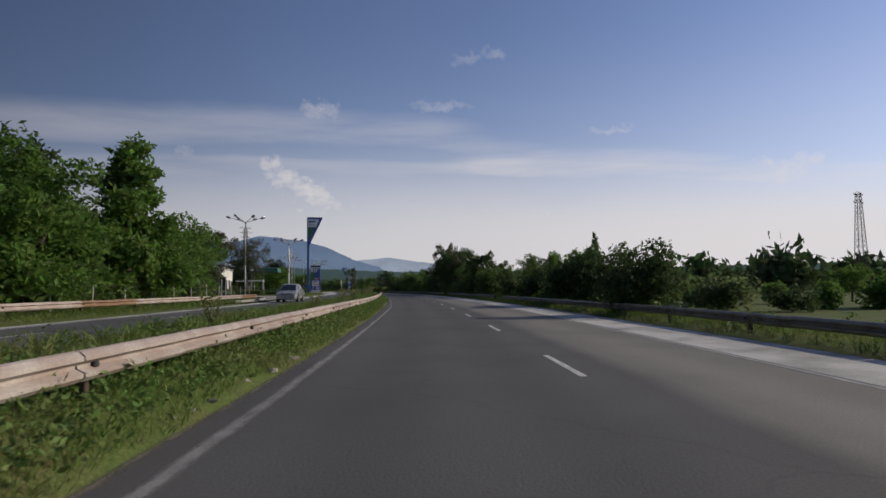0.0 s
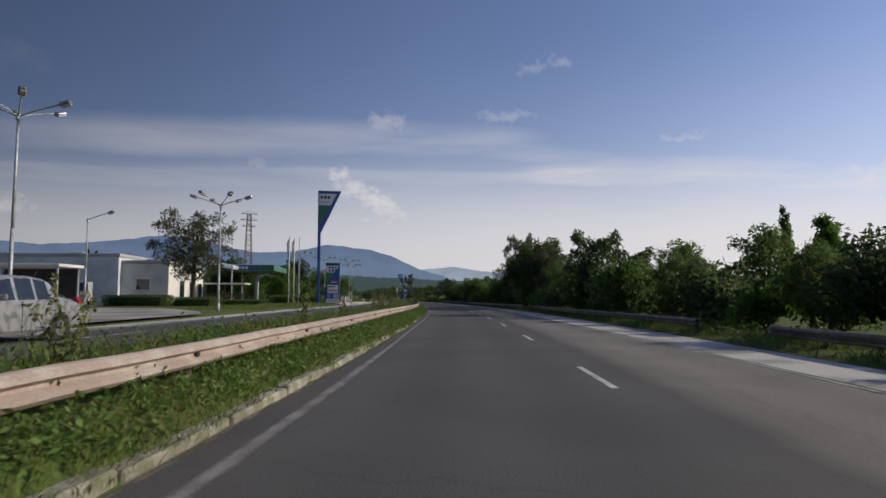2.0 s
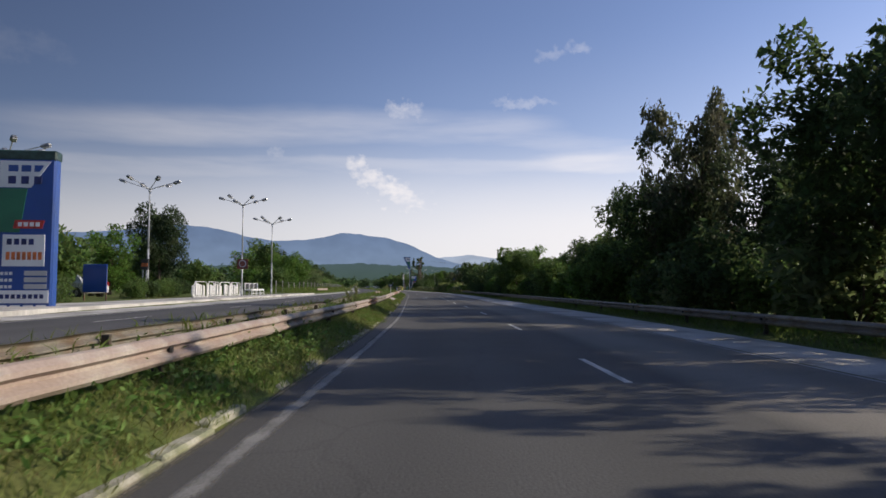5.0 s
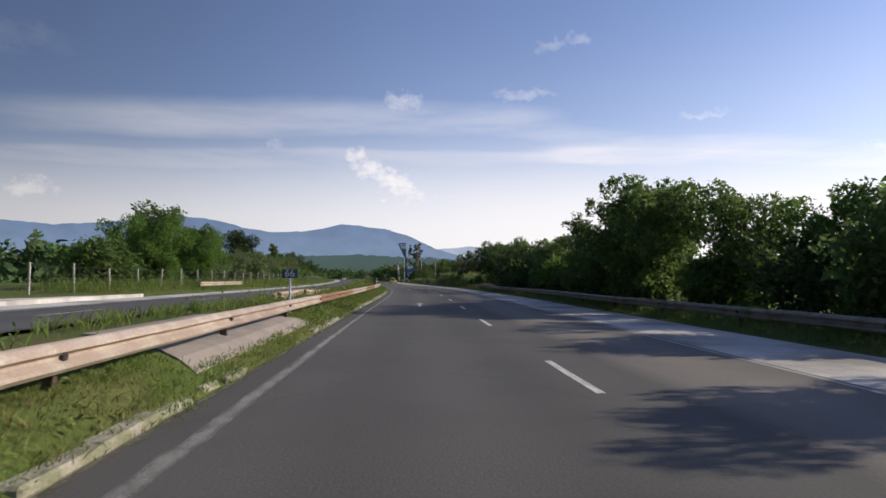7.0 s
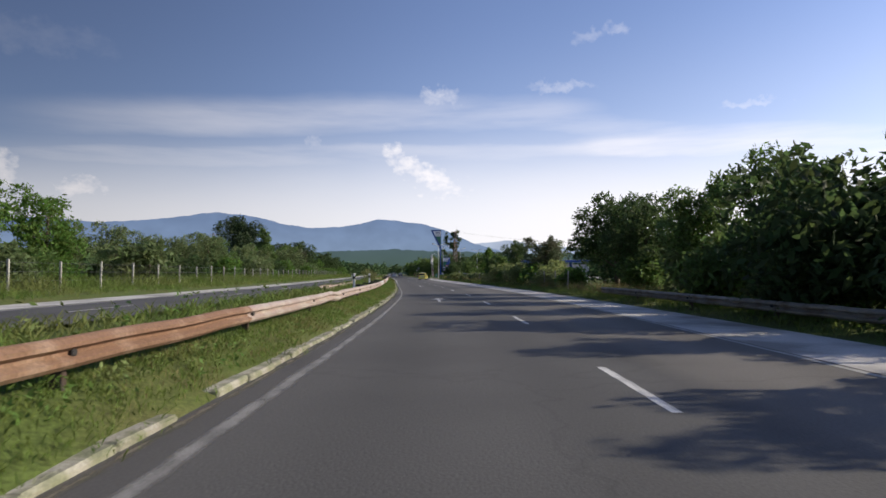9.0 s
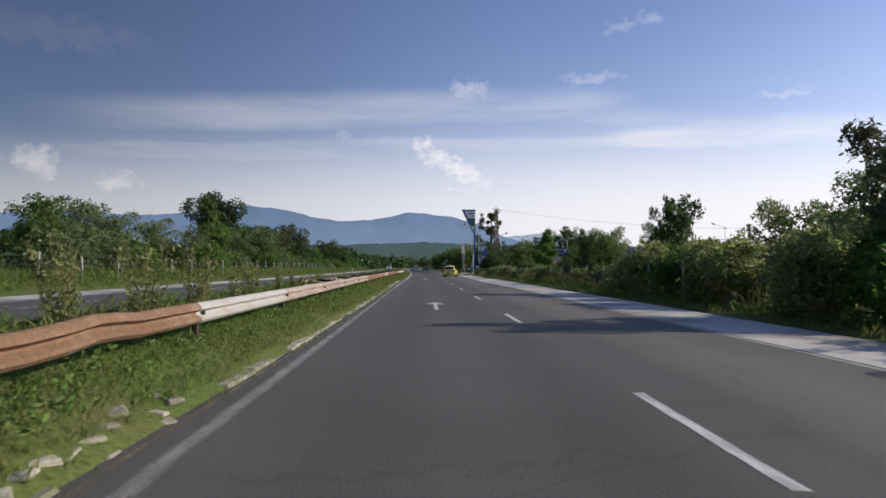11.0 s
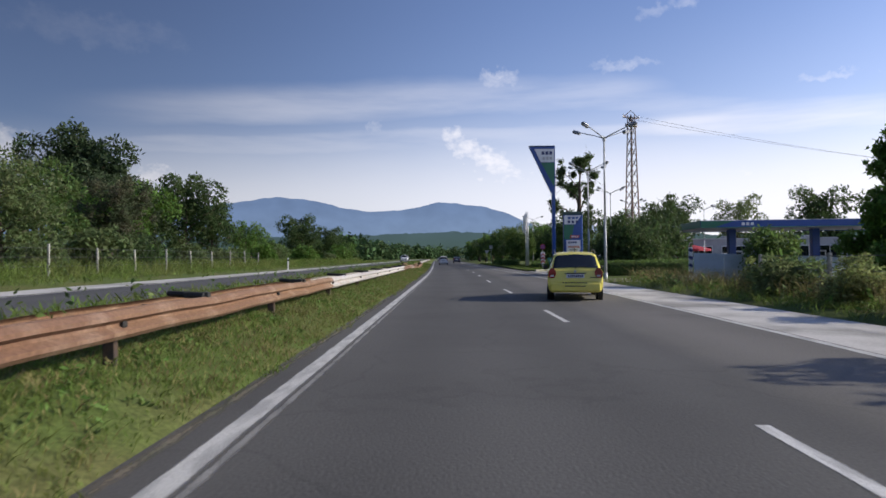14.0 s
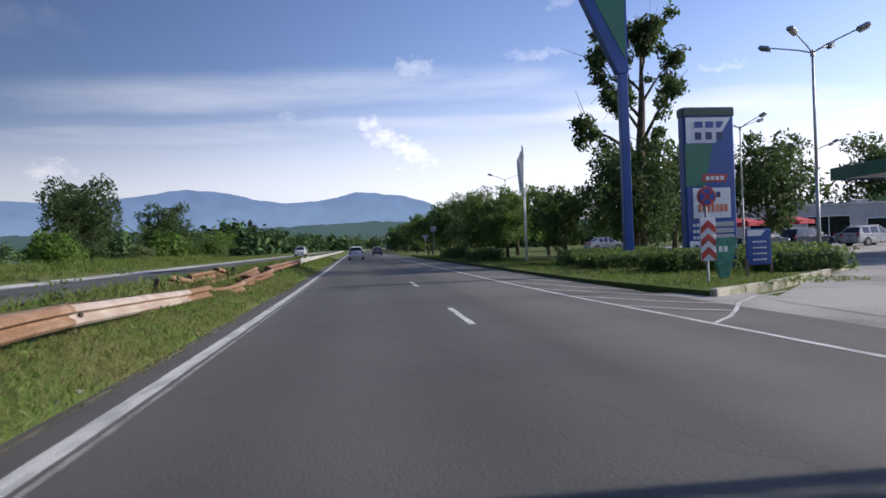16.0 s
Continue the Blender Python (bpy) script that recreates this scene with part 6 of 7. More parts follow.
def pylon(y, o, top, side, label, turn):
    """A tall wedge-shaped filling station sign: side = 1 has its upright edge on the right."""
    t = thing("station_pylon", label, "sign", "filling station pylons", stand(y, o, turn=turn))
    base = land(y, o)
    h = top - base
    s = -side
    tri_w, tri_h = 2.75, 4.75
    part("pole", MB().box((s * 0.19, 0, (h - tri_h + 0.6) / 2 - 0.05), (0.36, 0.30, h - tri_h + 0.7), 0.02), M_BLUE, t, "deep blue square post")
    wedge = part("wedge", MB().prism([(0, h - tri_h - 0.2), (0, h), (s * tri_w, h), (s * 0.44, h - tri_h - 0.2)], 0.42), M_BLUE, t)
    f = -0.222
    part("green_face", MB().prism([(s * 0.1, h - tri_h + 0.35), (s * 0.1, h - 1.75), (s * 1.5, h - 1.75)], 0.02, Matrix.Translation((0, f, 0))), M_GREEN, wedge)
    part("white_band", MB().prism([(s * 0.1, h - 1.7), (s * 0.1, h - 0.28), (s * 2.2, h - 0.28), (s * 1.53, h - 1.7)], 0.02, Matrix.Translation((0, f, 0))), M_SIGNWHITE, wedge)
    part("cap", MB().box((s * tri_w / 2, 0, h + 0.03), (tri_w, 0.46, 0.1), 0.02), M_DKGREEN, wedge)
    for k in range(3):
        part("logo_shape", MB().box((s * (0.45 + 0.42 * k), f - 0.012, h - 0.72), (0.3, 0.016, 0.34), 0.004), M_LETTER, wedge)
        part("logo_shape", MB().box((s * (0.45 + 0.38 * k), f - 0.012, h - 1.3), (0.26, 0.016, 0.3), 0.004), M_GREYWALL, wedge)
    return t


pylon(352.2, 9.55, 13.05, 1, "tall blue and green wedge-shaped filling station pylon", 0)
pylon(115.0, -17.35, 14.2, -1, "tall green and white wedge-shaped pylon on a dark post", 8)


def totem(y, o, width, top, label, turn):
    """A price board: blue slab with a green corner, white brand panel and white price rows."""
    t = thing("price_totem", label, "sign", "filling station price boards", stand(y, o, turn=turn))
    h = top - land(y, o)
    w = width / 2
    part("slab", MB().box((0, 0, h / 2 - 0.05), (width, 0.42, h + 0.1), 0.06), M_BLUE, t, "blue board")
    part("cap", MB().box((0, 0, h - 0.16), (width + 0.05, 0.47, 0.34), 0.05), M_DKGREEN, t)
    f = -0.222
    tr = Matrix.Translation((0, f, 0))
    part("brand_panel", MB().prism([(-w + 0.08, h - 1.25), (-w + 0.08, h - 0.36), (w - 0.14, h - 0.36), (w - 0.75, h - 1.25)], 0.024, tr), M_SIGNWHITE, t)
    part("green_corner", MB().prism([(-w + 0.02, h - 2.75), (-w + 0.02, h - 1.28), (w - 0.85, h - 1.28), (-w + 0.75, h - 2.75)], 0.024, tr), M_GREEN, t)
    for k, x in enumerate((-0.55, -0.15, 0.25)):
        part("logo_shape", MB().prism([(x, h - 0.72), (x, h - 0.5), (x + 0.3, h - 0.5), (x + (0.3, 0.3, 0.16)[k], h - 0.72)], 0.02, Matrix.Translation((0, f - 0.012, 0))), M_BLUE, t)
        part("logo_shape", MB().box((x + 0.12, f - 0.012, h - 1.0), (0.24, 0.02, 0.26), 0.004), M_LETTER, t)
    band = part("shop_band", MB().prism([(-0.35, h - 2.62), (-0.3, h - 2.34), (0.62, h - 2.34), (0.55, h - 2.62)], 0.02, Matrix.Translation((0, f - 0.004, 0))), M_RED, t)
    bars(None, -0.22, 0.5, h - 2.55, h - 2.41, 4, M_SIGNWHITE, band, f - 0.018, "logo_shape")
    white = part("fuel_panel", MB().box((0.0, f - 0.002, h - 3.35), (width - 0.5, 0.03, 1.05), 0.006), M_SIGNWHITE, t)
    bars(None, -0.55, 0.35, h - 3.16, h - 2.96, 4, M_LETTER, white, f - 0.02)
    bars(None, -0.55, 0.6, h - 3.66, h - 3.4, 7, M_ORANGE, white, f - 0.02)
    for k in range(3):
        z = h - 4.1 - k * 0.22
        bars(None, -w + 0.2, -w + 0.6, z - 0.06, z + 0.04, 3, M_SIGNWHITE, t, f - 0.008)
        part("price_window", MB().box((w - 0.5, f - 0.006, z), (0.7, 0.02, 0.16), 0.004), M_GREYWALL, t)
    foot = part("service_panel", MB().box((0, f - 0.002, h - 4.88), (width - 0.16, 0.03, 0.42), 0.006), M_SIGNWHITE, t)
    bars(None, -0.7, 0.7, h - 4.94, h - 4.8, 8, M_LETTER, foot, f - 0.02)
    for k in range(4):
        part("service_tile", MB().box((-0.6 + k * 0.4, f - 0.004, h - 5.28), (0.3, 0.03, 0.26), 0.004), M_SIGNWHITE, t)
    return t


totem(348.0, 10.5, 1.9, 5.72, "blue price board with white panels beside the pylon", 0)
totem(120.5, -16.1, 1.8, 5.8, "blue and white price board beside the dark pylon", 6)


def flagpole(y, o, top, flag, group):
    t = thing("flagpole", "white flagpole with a limp pale flag" if flag else "bare white metal flagpole on the grass", "flagpole", group, stand(y, o))
    h = top - land(y, o)
    part("pole", MB().rod((0, 0, -0.1), (0, 0, h), 0.06, 0.035, 8), M_WHITE, t, smooth=True)
    part("finial", MB().rod((0, 0, h), (0, 0, h + 0.12), 0.05, 0.02, 8), M_WHITE, t)
    if flag:
        vs, fs = [], []
        for k in range(9):
            z = h - 0.1 - k * 0.26
            for j in range(5):
                vs.append((-0.04 - j * 0.075 * (1 - k * 0.03), 0.07 * math.sin(j * 1.7 + k * 0.5), z - j * 0.16))
        fs = [(k * 5 + j, k * 5 + j + 1, (k + 1) * 5 + j + 1, (k + 1) * 5 + j) for k in range(8) for j in range(4)]
        part("flag", MB().add(vs, fs), M_WHITE, t, smooth=True)


for k in range(3):
    flagpole(363.0 + k * 0.9, 7.9 + 0.28 * k, 6.8, k < 2, "flagpoles on the station island")
    flagpole(112.5 + k * 1.2, -20.2 + 0.35 * k, 8.4, k < 2, "flagpoles across the road")


def hedge(y, o, size, group, label="clipped dark green box hedge"):
    """A clipped hedge: a dense block of leaves."""
    rng = np.random.default_rng(int(y * 7 + o))
    n = int(size[0] * size[1] * 170 + size[0] * size[2] * 260)
    c = (rng.random((n, 3)) - 0.5) * np.array(size)
    face = rng.integers(0, 3, n)
    keep = rng.random(n) < 0.75
    for ax in range(3):
        m = (face == ax) & keep
        c[m, ax] = np.sign(c[m, ax]) * size[ax] / 2 * (0.93 + 0.1 * rng.random(m.sum()))
    c[:, 2] = np.maximum(c[:, 2], -size[2] / 2 + 0.03)
    t = thing("hedge", label, "hedge", group, stand(y, o, 0.1 if y > 300 else None))
    inner = part("core", MB().box((0, 0, size[2] * 0.45), (size[0] * 0.82, size[1] * 0.82, size[2] * 0.82), 0.08), M_LEAF3, t)
    c[:, 2] += size[2] / 2
    part("foliage", quad_mesh("foliage", leaf_quads(rng, c, 0.055, 0.7, 3), M_LEAF), None, t)


for y, o, s in ((346.6, 8.9, (2.4, 2.2, 0.7)), (347.8, 12.8, (2.4, 2.4, 0.75)), (350.6, 8.2, (2.6, 2.6, 0.6)), (354.5, 9.5, (4.0, 3.0, 0.7)), (344.5, 11.2, (2.6, 1.6, 0.65)), (370, 6.8, (1.6, 6.0, 0.8)), (382, 6.9, (2.0, 8.0, 0.9)),
                (322.8, 9.4, (5.4, 2.2, 0.85)), (325.5, 12.0, (4.0, 2.5, 0.9)), (334.4, 11.6, (4.2, 1.9, 0.85))):
    hedge(y, o, s, "clipped hedges at the filling station")
for y, o, s in ((93, -29, (5.4, 1.6, 0.9)), (90, -23, (3.5, 2.0, 0.7)), (97, -21, (4.0, 1.2, 0.5)), (126, -21.5, (7.0, 2.0, 1.0)), (121, -19.5, (4.0, 2.0, 0.8))):
    hedge(y, o, s, "clipped hedges across the road")


def post_sign(name, label, y, o, height, group=""):
    t = thing(name, label, "road sign", group, stand(y, o, 0.1 if y > 300 else None))
    part("post", MB().rod((0, 0, -0.1), (0, 0, height), 0.032, n=8), M_STEEL, t)
    return t


def disc(r, y0, y1, z, n=24):
    mb = MB()
    mb.rod((0, y0, z), (0, y1, z), r, n=n)
    return mb


# chevron board and no-stopping disc on one post
t = post_sign("chevron_sign", "red and white chevron board under a round no-stopping sign", 341.0, 6.3, 2.3)
board = part("board", MB().box((0, -0.05, 1.05), (0.38, 0.03, 1.0), 0.01), M_SIGNWHITE, t)
for k in range(3):
    z = 0.58 + k * 0.31
    part("chevron", MB().prism([(-0.18, z - 0.02), (0, z + 0.14), (0.18, z - 0.02), (0.18, z + 0.14), (0, z + 0.30), (-0.18, z + 0.14)], 0.012, Matrix.Translation((0, -0.073, 0))), M_RED, board)
ring = part("disc", disc(0.23, -0.06, -0.035, 2.05), M_RED, t, "round red-rimmed blue disc")
part("disc_face", disc(0.18, -0.072, -0.058, 2.05), M_BLUE, ring)
for a in (45, -45):
    part("disc_bar", MB().box((0, -0.08, 2.05), (0.35, 0.01, 0.045), 0, Matrix.Rotation(radians(a), 3, "Y")), M_RED, ring)
# small green wedge sign and a blue information board
t = post_sign("green_wedge_sign", "small teal green wedge sign tapering to its foot", 341.9, 7.2, 0.4)
face = part("wedge", MB().prism([(-0.06, 0.05), (0.16, 0.05), (0.44, 1.08), (-0.36, 1.08)], 0.08), M_TEAL, t)
bars(None, -0.12, 0.16, 0.72, 0.86, 2, M_SIGNWHITE, face, -0.05)
t = thing("information_board", "blue information board with a white corner on two legs", "sign", m=stand(343.0, 8.95, 0.1))
for s in (-0.36, 0.36):
    part("leg", MB().box((s, 0, 0.2), (0.06, 0.06, 0.5)), M_LATTICE, t)
face = part("panel", MB().box((0, 0, 0.78), (0.74, 0.06, 0.98), 0.02), M_BLUE, t)
part("corner", MB().prism([(-0.33, 1.24), (0.2, 1.24), (0.05, 1.08), (-0.33, 1.08)], 0.012, Matrix.Translation((0, -0.038, 0))), M_SIGNWHITE, face)
for k in range(4):
    bars(None, -0.2, 0.22, 0.42 + k * 0.16, 0.46 + k * 0.16, 4, M_SIGNWHITE, face, -0.04)
# far give-way sign and posts beyond the island
t = post_sign("give_way_sign", "small white give-way sign on a grey post", 398, 5.9, 2.4)
part("plate", MB().prism([(-0.4, 2.4), (0.4, 2.4), (0.0, 1.75)], 0.03, Matrix.Translation((0, -0.04, 0))), M_SIGNWHITE, t)
t = post_sign("post_sign", "square pale sign on a tall grey post", 392, 6.1, 3.0)
part("plate", MB().box((0, -0.04, 2.9), (0.55, 0.03, 0.55), 0.01), M_GREYWALL, t)

# distance sign on the median
t = thing("distance_sign", "small slate-blue distance sign reading 66 on a white post", "road sign", m=stand(156.2, -5.3, 0.25))
part("post", MB().box((0, 0, 0.5), (0.05, 0.04, 1.1), 0.006), M_WHITE, t)
plate = part("plate", MB().box((0, -0.03, 1.13), (0.42, 0.02, 0.235), 0.008), M_SLATE, t)
txt = bpy.data.curves.new("number", "FONT")
txt.body, txt.size, txt.align_x, txt.align_y, txt.extrude = "66", 0.25, "CENTER", "CENTER", 0.003
tmp = new("number", txt)
num_mesh = bpy.data.meshes.new_from_object(tmp)
bpy.data.objects.remove(tmp)
num_mesh.materials.clear()
num_mesh.materials.append(M_SIGNWHITE)
num = part("number", num_mesh, None, plate, "white numerals")
num.matrix_local = pose(0, -0.045, 1.13, 90, 0, 0)

for k in range(9):
    tree("bush", 134.5 + k * 1.15, -18.7 - 0.1 * k, 0.95 + 0.12 * (k % 3), "low hedge at the lay-by", 1.0, "low dark clipped hedge bush beside the lay-by")
# red-rimmed plates on the lamp posts of the lay-by
for y, o in ((146.4, -15.85),):
    t = thing("lay_by_plate", "dark red square plate with a grey ring on a lamp post", "road sign", "plates on the lamp posts", stand(y, o, land(y, o) + 2.0))
    part("plate", MB().box((0, -0.12, 0.35), (0.78, 0.03, 0.72), 0.01), M_RUSTRED, t)
    ring = part("ring", disc(0.27, -0.15, -0.134, 0.38), M_GREYWALL, t, "grey ring")
    part("ring_face", disc(0.2, -0.158, -0.148, 0.38), M_RUSTRED, ring)
    part("bracket", MB().box((0, -0.06, 0.35), (0.2, 0.1, 0.06)), M_STEEL, t)

t = thing("box_sign", "small orange and dark box sign on two slim posts", "road sign", m=stand(136.6, -18.9) @ Matrix.Diagonal((0.72, 0.72, 1.0, 1)))
for s in (-0.14, 0.14):
    part("post", MB().box((s, 0, 0.8), (0.09, 0.05, 1.8), 0.01), M_STEEL, t)
face = part("box", MB().box((0, 0, 1.95), (0.62, 0.16, 0.62), 0.03), M_PLASTIC, t)
part("face_band", MB().box((0, -0.088, 1.92), (0.5, 0.02, 0.2), 0.01), M_ORANGE, face)
t = thing("blue_board", "plain blue board on two legs by the lay-by", "sign", m=stand(129.0, -18.0))
part("panel", MB().box((0, 0, 1.05), (1.1, 0.06, 1.3), 0.02), M_BLUE, t)
for s in (-0.5, 0.5):
    part("leg", MB().box((s, 0.05, 0.7), (0.06, 0.05, 1.5), 0.005), M_LATTICE, t)

# white vertical-panel fence and bench-like stand at the lay-by
t = thing("panel_fence", "white fence of upright rounded panels in a frame", "fence", m=stand(144.0, -16.6, 0.6) @ Matrix.Diagonal((1, 1, 0.68, 1)))
for k in range(22):
    if k in (5, 13):
        continue
    part("panel", MB().box((0.02 * ((k * 5) % 3), -6 + k * 0.46, 0.6 + 0.05 * ((k * 7) % 4)), (0.10, 0.26 + 0.05 * ((k * 3) % 3), 0.98 + 0.07 * ((k * 7) % 4)), 0.09), M_WHITE, t)
part("frame_rail", MB().box((0.1, -1.1, 0.08), (0.07, 10.4, 0.06), 0.02), M_WHITE, t)
for k in range(4):
    ya, yb = -6.2 + k * 2.55, -3.75 + k * 2.55
    part("arched_frame", MB().tube([(0.14, ya, -0.05), (0.14, ya, 1.15), (0.14, ya + 0.25, 1.42), (0.14, yb - 0.25, 1.42), (0.14, yb, 1.15), (0.14, yb, -0.05)], [0.035] * 6, 6), M_WHITE, t, "white tubular frame with rounded corners")
t = thing("shelter_bench", "white bench with a grey back frame at the lay-by", "bench", m=stand(152.0, -16.3, 0.6) @ Matrix.Diagonal((1, 1, 0.78, 1)))
part("seat", MB().box((0, 0, 0.52), (0.55, 4.2, 0.20), 0.05), M_WHITE, t)
for s in (-1.35, 0, 1.35):
    part("back_panel", MB().box((-0.35, s, 0.93), (0.04, 1.25, 0.42), 0.01), M_PLASTIC, t, "dark back panel")
part("back_frame", MB().box((-0.36, 0, 1.19), (0.07, 4.2, 0.06), 0.01), M_WHITE, t)
part("foot_rail", MB().box((0.2, 0, 0.16), (0.06, 4.1, 0.07), 0.01), M_WHITE, t)
for s in (-2.05, -0.68, 0.68, 2.05):
    part("leg", MB().box((-0.3, s, 0.6), (0.08, 0.08, 1.2), 0.01), M_WHITE, t)
    part("leg", MB().box((0.25, s, 0.2), (0.08, 0.08, 0.45), 0.01), M_WHITE, t)

# small marker posts on the median and far verge
for y, o in ((206, -5.4), (214, -5.4), (330, -13.7)):
    t = thing("marker_post", "slim white marker post with a dark band", "marker post", "marker posts", stand(y, o))
    part("post", MB().box((0, 0, 0.45), (0.09, 0.05, 0.95), 0.012), M_WHITE, t)
    part("band", MB().box((0, 0, 0.75), (0.095, 0.055, 0.12)), M_BLACK, t)

# ================= filling stations =================
def canopy(name, label, centre, size, z, turn, green_end, columns):
    t = thing(name, label, "canopy", "filling station canopies", Matrix.Translation((*centre, 0)) @ Matrix.Rotation(radians(turn), 4, "Z"))
    w, d = size
    part("roof_slab", MB().box((0, 0, z + 0.34), (w, d, 0.5), 0.04), M_GREYWALL, t)
    f = -d / 2 - 0.03
    part("fascia", MB().box((0, f, z + 0.34), (w + 0.08, 0.06, 0.68), 0.02), M_BLUE, t, "blue fascia")
    for s in (-1, 1):
        part("fascia", MB().box((s * (w / 2 + 0.03), 0, z + 0.34), (0.06, d, 0.68), 0.02), M_GREEN, t, "green fascia")
    part("fascia", MB().box((0, -f, z + 0.34), (w + 0.08, 0.06, 0.68), 0.02), M_BLUE, t)
    part("green_wedge", MB().prism([(green_end * w / 2, z + 0.02), (green_end * w / 2, z + 0.66), (green_end * (w / 2 - 3.2), z + 0.66), (green_end * (w / 2 - 1.2), z + 0.02)], 0.02, Matrix.Translation((0, f - 0.045, 0))), M_GREEN, t)
    for k in range(3):
        part("logo_shape", MB().box((green_end * (w / 2 - 4.0) + 0.42 * k, f - 0.045, z + 0.34), (0.3, 0.02, 0.28), 0.004), M_SIGNWHITE, t)
    part("white_edge", MB().box((0, f - 0.035, z + 0.7), (w + 0.1, 0.06, 0.05)), M_SIGNWHITE, t)
    part("teal_edge", MB().box((0, f - 0.035, z + 0.02), (w + 0.1, 0.06, 0.07)), M_TEAL, t)
    for x in columns:
        part("column", MB().box((x, 0, z / 2), (0.75 if len(columns) > 1 else 0.42,) * 2 + (z + 0.1,), 0.05), M_BLUE if len(columns) > 1 else M_GREYWALL, t)
    return t


def pump(x, y):
    t = thing("fuel_pump", "white and blue fuel pump under the canopy", "fuel pump", "fuel pumps", Matrix.Translation((x, y, 0)))
    part("body", MB().box((0, 0, 0.85), (0.9, 0.5, 1.7), 0.05), M_WHITE, t)
    part("display", MB().box((0, -0.26, 1.35), (0.6, 0.03, 0.4), 0.01), M_GLASS, t)
    part("nozzle_panel", MB().box((0, -0.27, 0.7), (0.7, 0.05, 0.5), 0.01), M_BLUE, t)


canopy("canopy", "wide blue and green filling station canopy on columns", (42.8, 354.8), (27.0, 12.0), 3.95, 0, -1, (-8.5, 0.0, 8.5))
for x in (35, 43.5, 52):
    pump(x, 355)
canopy("canopy", "blue and green canopy across the road", (-10.0, 121.0), (5.8, 10.0), 4.55, 0, 1, (0.0,))


def house(name, label, m, size, wall_material, windows, door, dark_band=False):
    """A flat-roofed building: walls, parapet roof, framed windows and a door; windows as (side, along, z, w, h)."""
    t = thing(name, label, "building", m=m)
    w, d, h = size
    part("wall", MB().box((0, 0, h / 2 - 0.1), (w, d, h + 0.2), 0.02), wall_material, t)
    roof = part("roof", MB().box((0, 0, h + 0.12), (w + 0.3, d + 0.3, 0.3), 0.03), M_GREYWALL, t)
    for k in range(4):
        part("roof_unit", MB().box((-w * 0.35 + k * w * 0.22, 0.5, h + 0.5), (1.3, 1.0, 0.5), 0.05), M_STEEL, roof)
    sides = {"s": (Matrix.Identity(4), d / 2), "e": (Matrix.Rotation(radians(90), 4, "Z"), w / 2), "w": (Matrix.Rotation(radians(-90), 4, "Z"), w / 2)}
    for side, along, z, ww, hh in windows:
        r, off = sides[side]
        q = r @ Matrix.Translation((along, -off, z))
        fr = part("window", MB().box((0, -0.03, 0), (ww + 0.16, 0.1, hh + 0.16), 0.015), M_WHITE, t)
        fr.matrix_local = q
        part("pane", MB().box((0, -0.09, 0), (ww, 0.02, hh)), M_GLASS, fr)
        part("sill", MB().box((0, -0.1, -hh / 2 - 0.1), (ww + 0.3, 0.2, 0.06), 0.01), M_GREYWALL, fr)
        if ww > 1.6:
            part("mullion", MB().box((0, -0.11, 0), (0.07, 0.03, hh)), M_WHITE, fr)
    side, along, ww, hh = door
    r, off = sides[side]
    dr = part("door", MB().box((0, -0.03, hh / 2), (ww + 0.16, 0.1, hh + 0.08), 0.015), M_WHITE, t)
    dr.matrix_local = r @ Matrix.Translation((along, -off, 0))
    part("pane", MB().box((0, -0.09, hh / 2 + 0.05), (ww, 0.02, hh - 0.15)), M_GLASS, dr)
    part("handle", MB().box((ww * 0.38, -0.12, 1.05), (0.03, 0.04, 0.3), 0.008), M_STEEL, dr)
    return t


house("shop_building", "low grey station shop with a glazed front", Matrix.Translation((50, 391, -0.1)) @ Matrix.Rotation(radians(-4), 4, "Z"), (28, 9, 3.7), M_GREYWALL,
      [("s", -9, 1.6, 4.0, 2.2), ("s", -3.5, 1.6, 4.0, 2.2), ("s", 5, 1.6, 4.0, 2.2), ("s", 10, 1.6, 3.0, 2.2), ("w", 0, 1.7, 3.0, 1.4)], ("s", 1.2, 2.0, 2.4))
mA = Matrix.Translation((at(106, -46).x - 4.0, 105.5, 0.55))
house("workshop", "long grey flat-roofed hall with a white end wall across the road", mA, (33, 11, 4.6), M_HALL,
      [("s", -8, 2.2, 1.6, 1.4), ("s", 0, 2.2, 1.2, 1.2), ("s", 8, 2.2, 1.2, 1.2)], ("s", -3, 1.8, 2.4))
house("shop_annex", "white rendered shop building with dark openings", Matrix.Translation((at(106, -46).x + 14.0, 106.5, 0.55)), (5.6, 11.6, 4.0), M_WALL,
      [("e", -2.0, 1.5, 1.4, 1.8), ("e", 1.2, 1.5, 1.2, 1.8), ("s", 0.5, 2.0, 1.2, 1.0)], ("e", 4.2, 1.4, 2.3))
t = thing("lean_to_roof", "pale curved lean-to roof between shop and canopy", "roof", m=Matrix.Translation((-13.4, 115.5, 0.5)))
part("roof_sheet", MB().box((0, 0, 4.75), (4.6, 5.0, 0.5), 0.12, Matrix.Rotation(0.2, 3, "Y")), M_SIGNWHITE, t)
for x, y in ((-2.2, -2.7), (2.2, -2.7), (-2.2, 2.7), (2.2, 2.7)):
    part("post", MB().rod((x, y, 0), (x, y, 4.5), 0.07, n=8), M_STEEL, t)
t = thing("garden_shelter", "brown wooden shelter with a pale roof beside the lawn", "shelter", m=Matrix.Translation((at(112, -26.5).x, 111, 0.55)))
part("roof_sheet", MB().box((0, 0, 2.3), (4.4, 3.0, 0.14), 0.03), M_WALL, t)
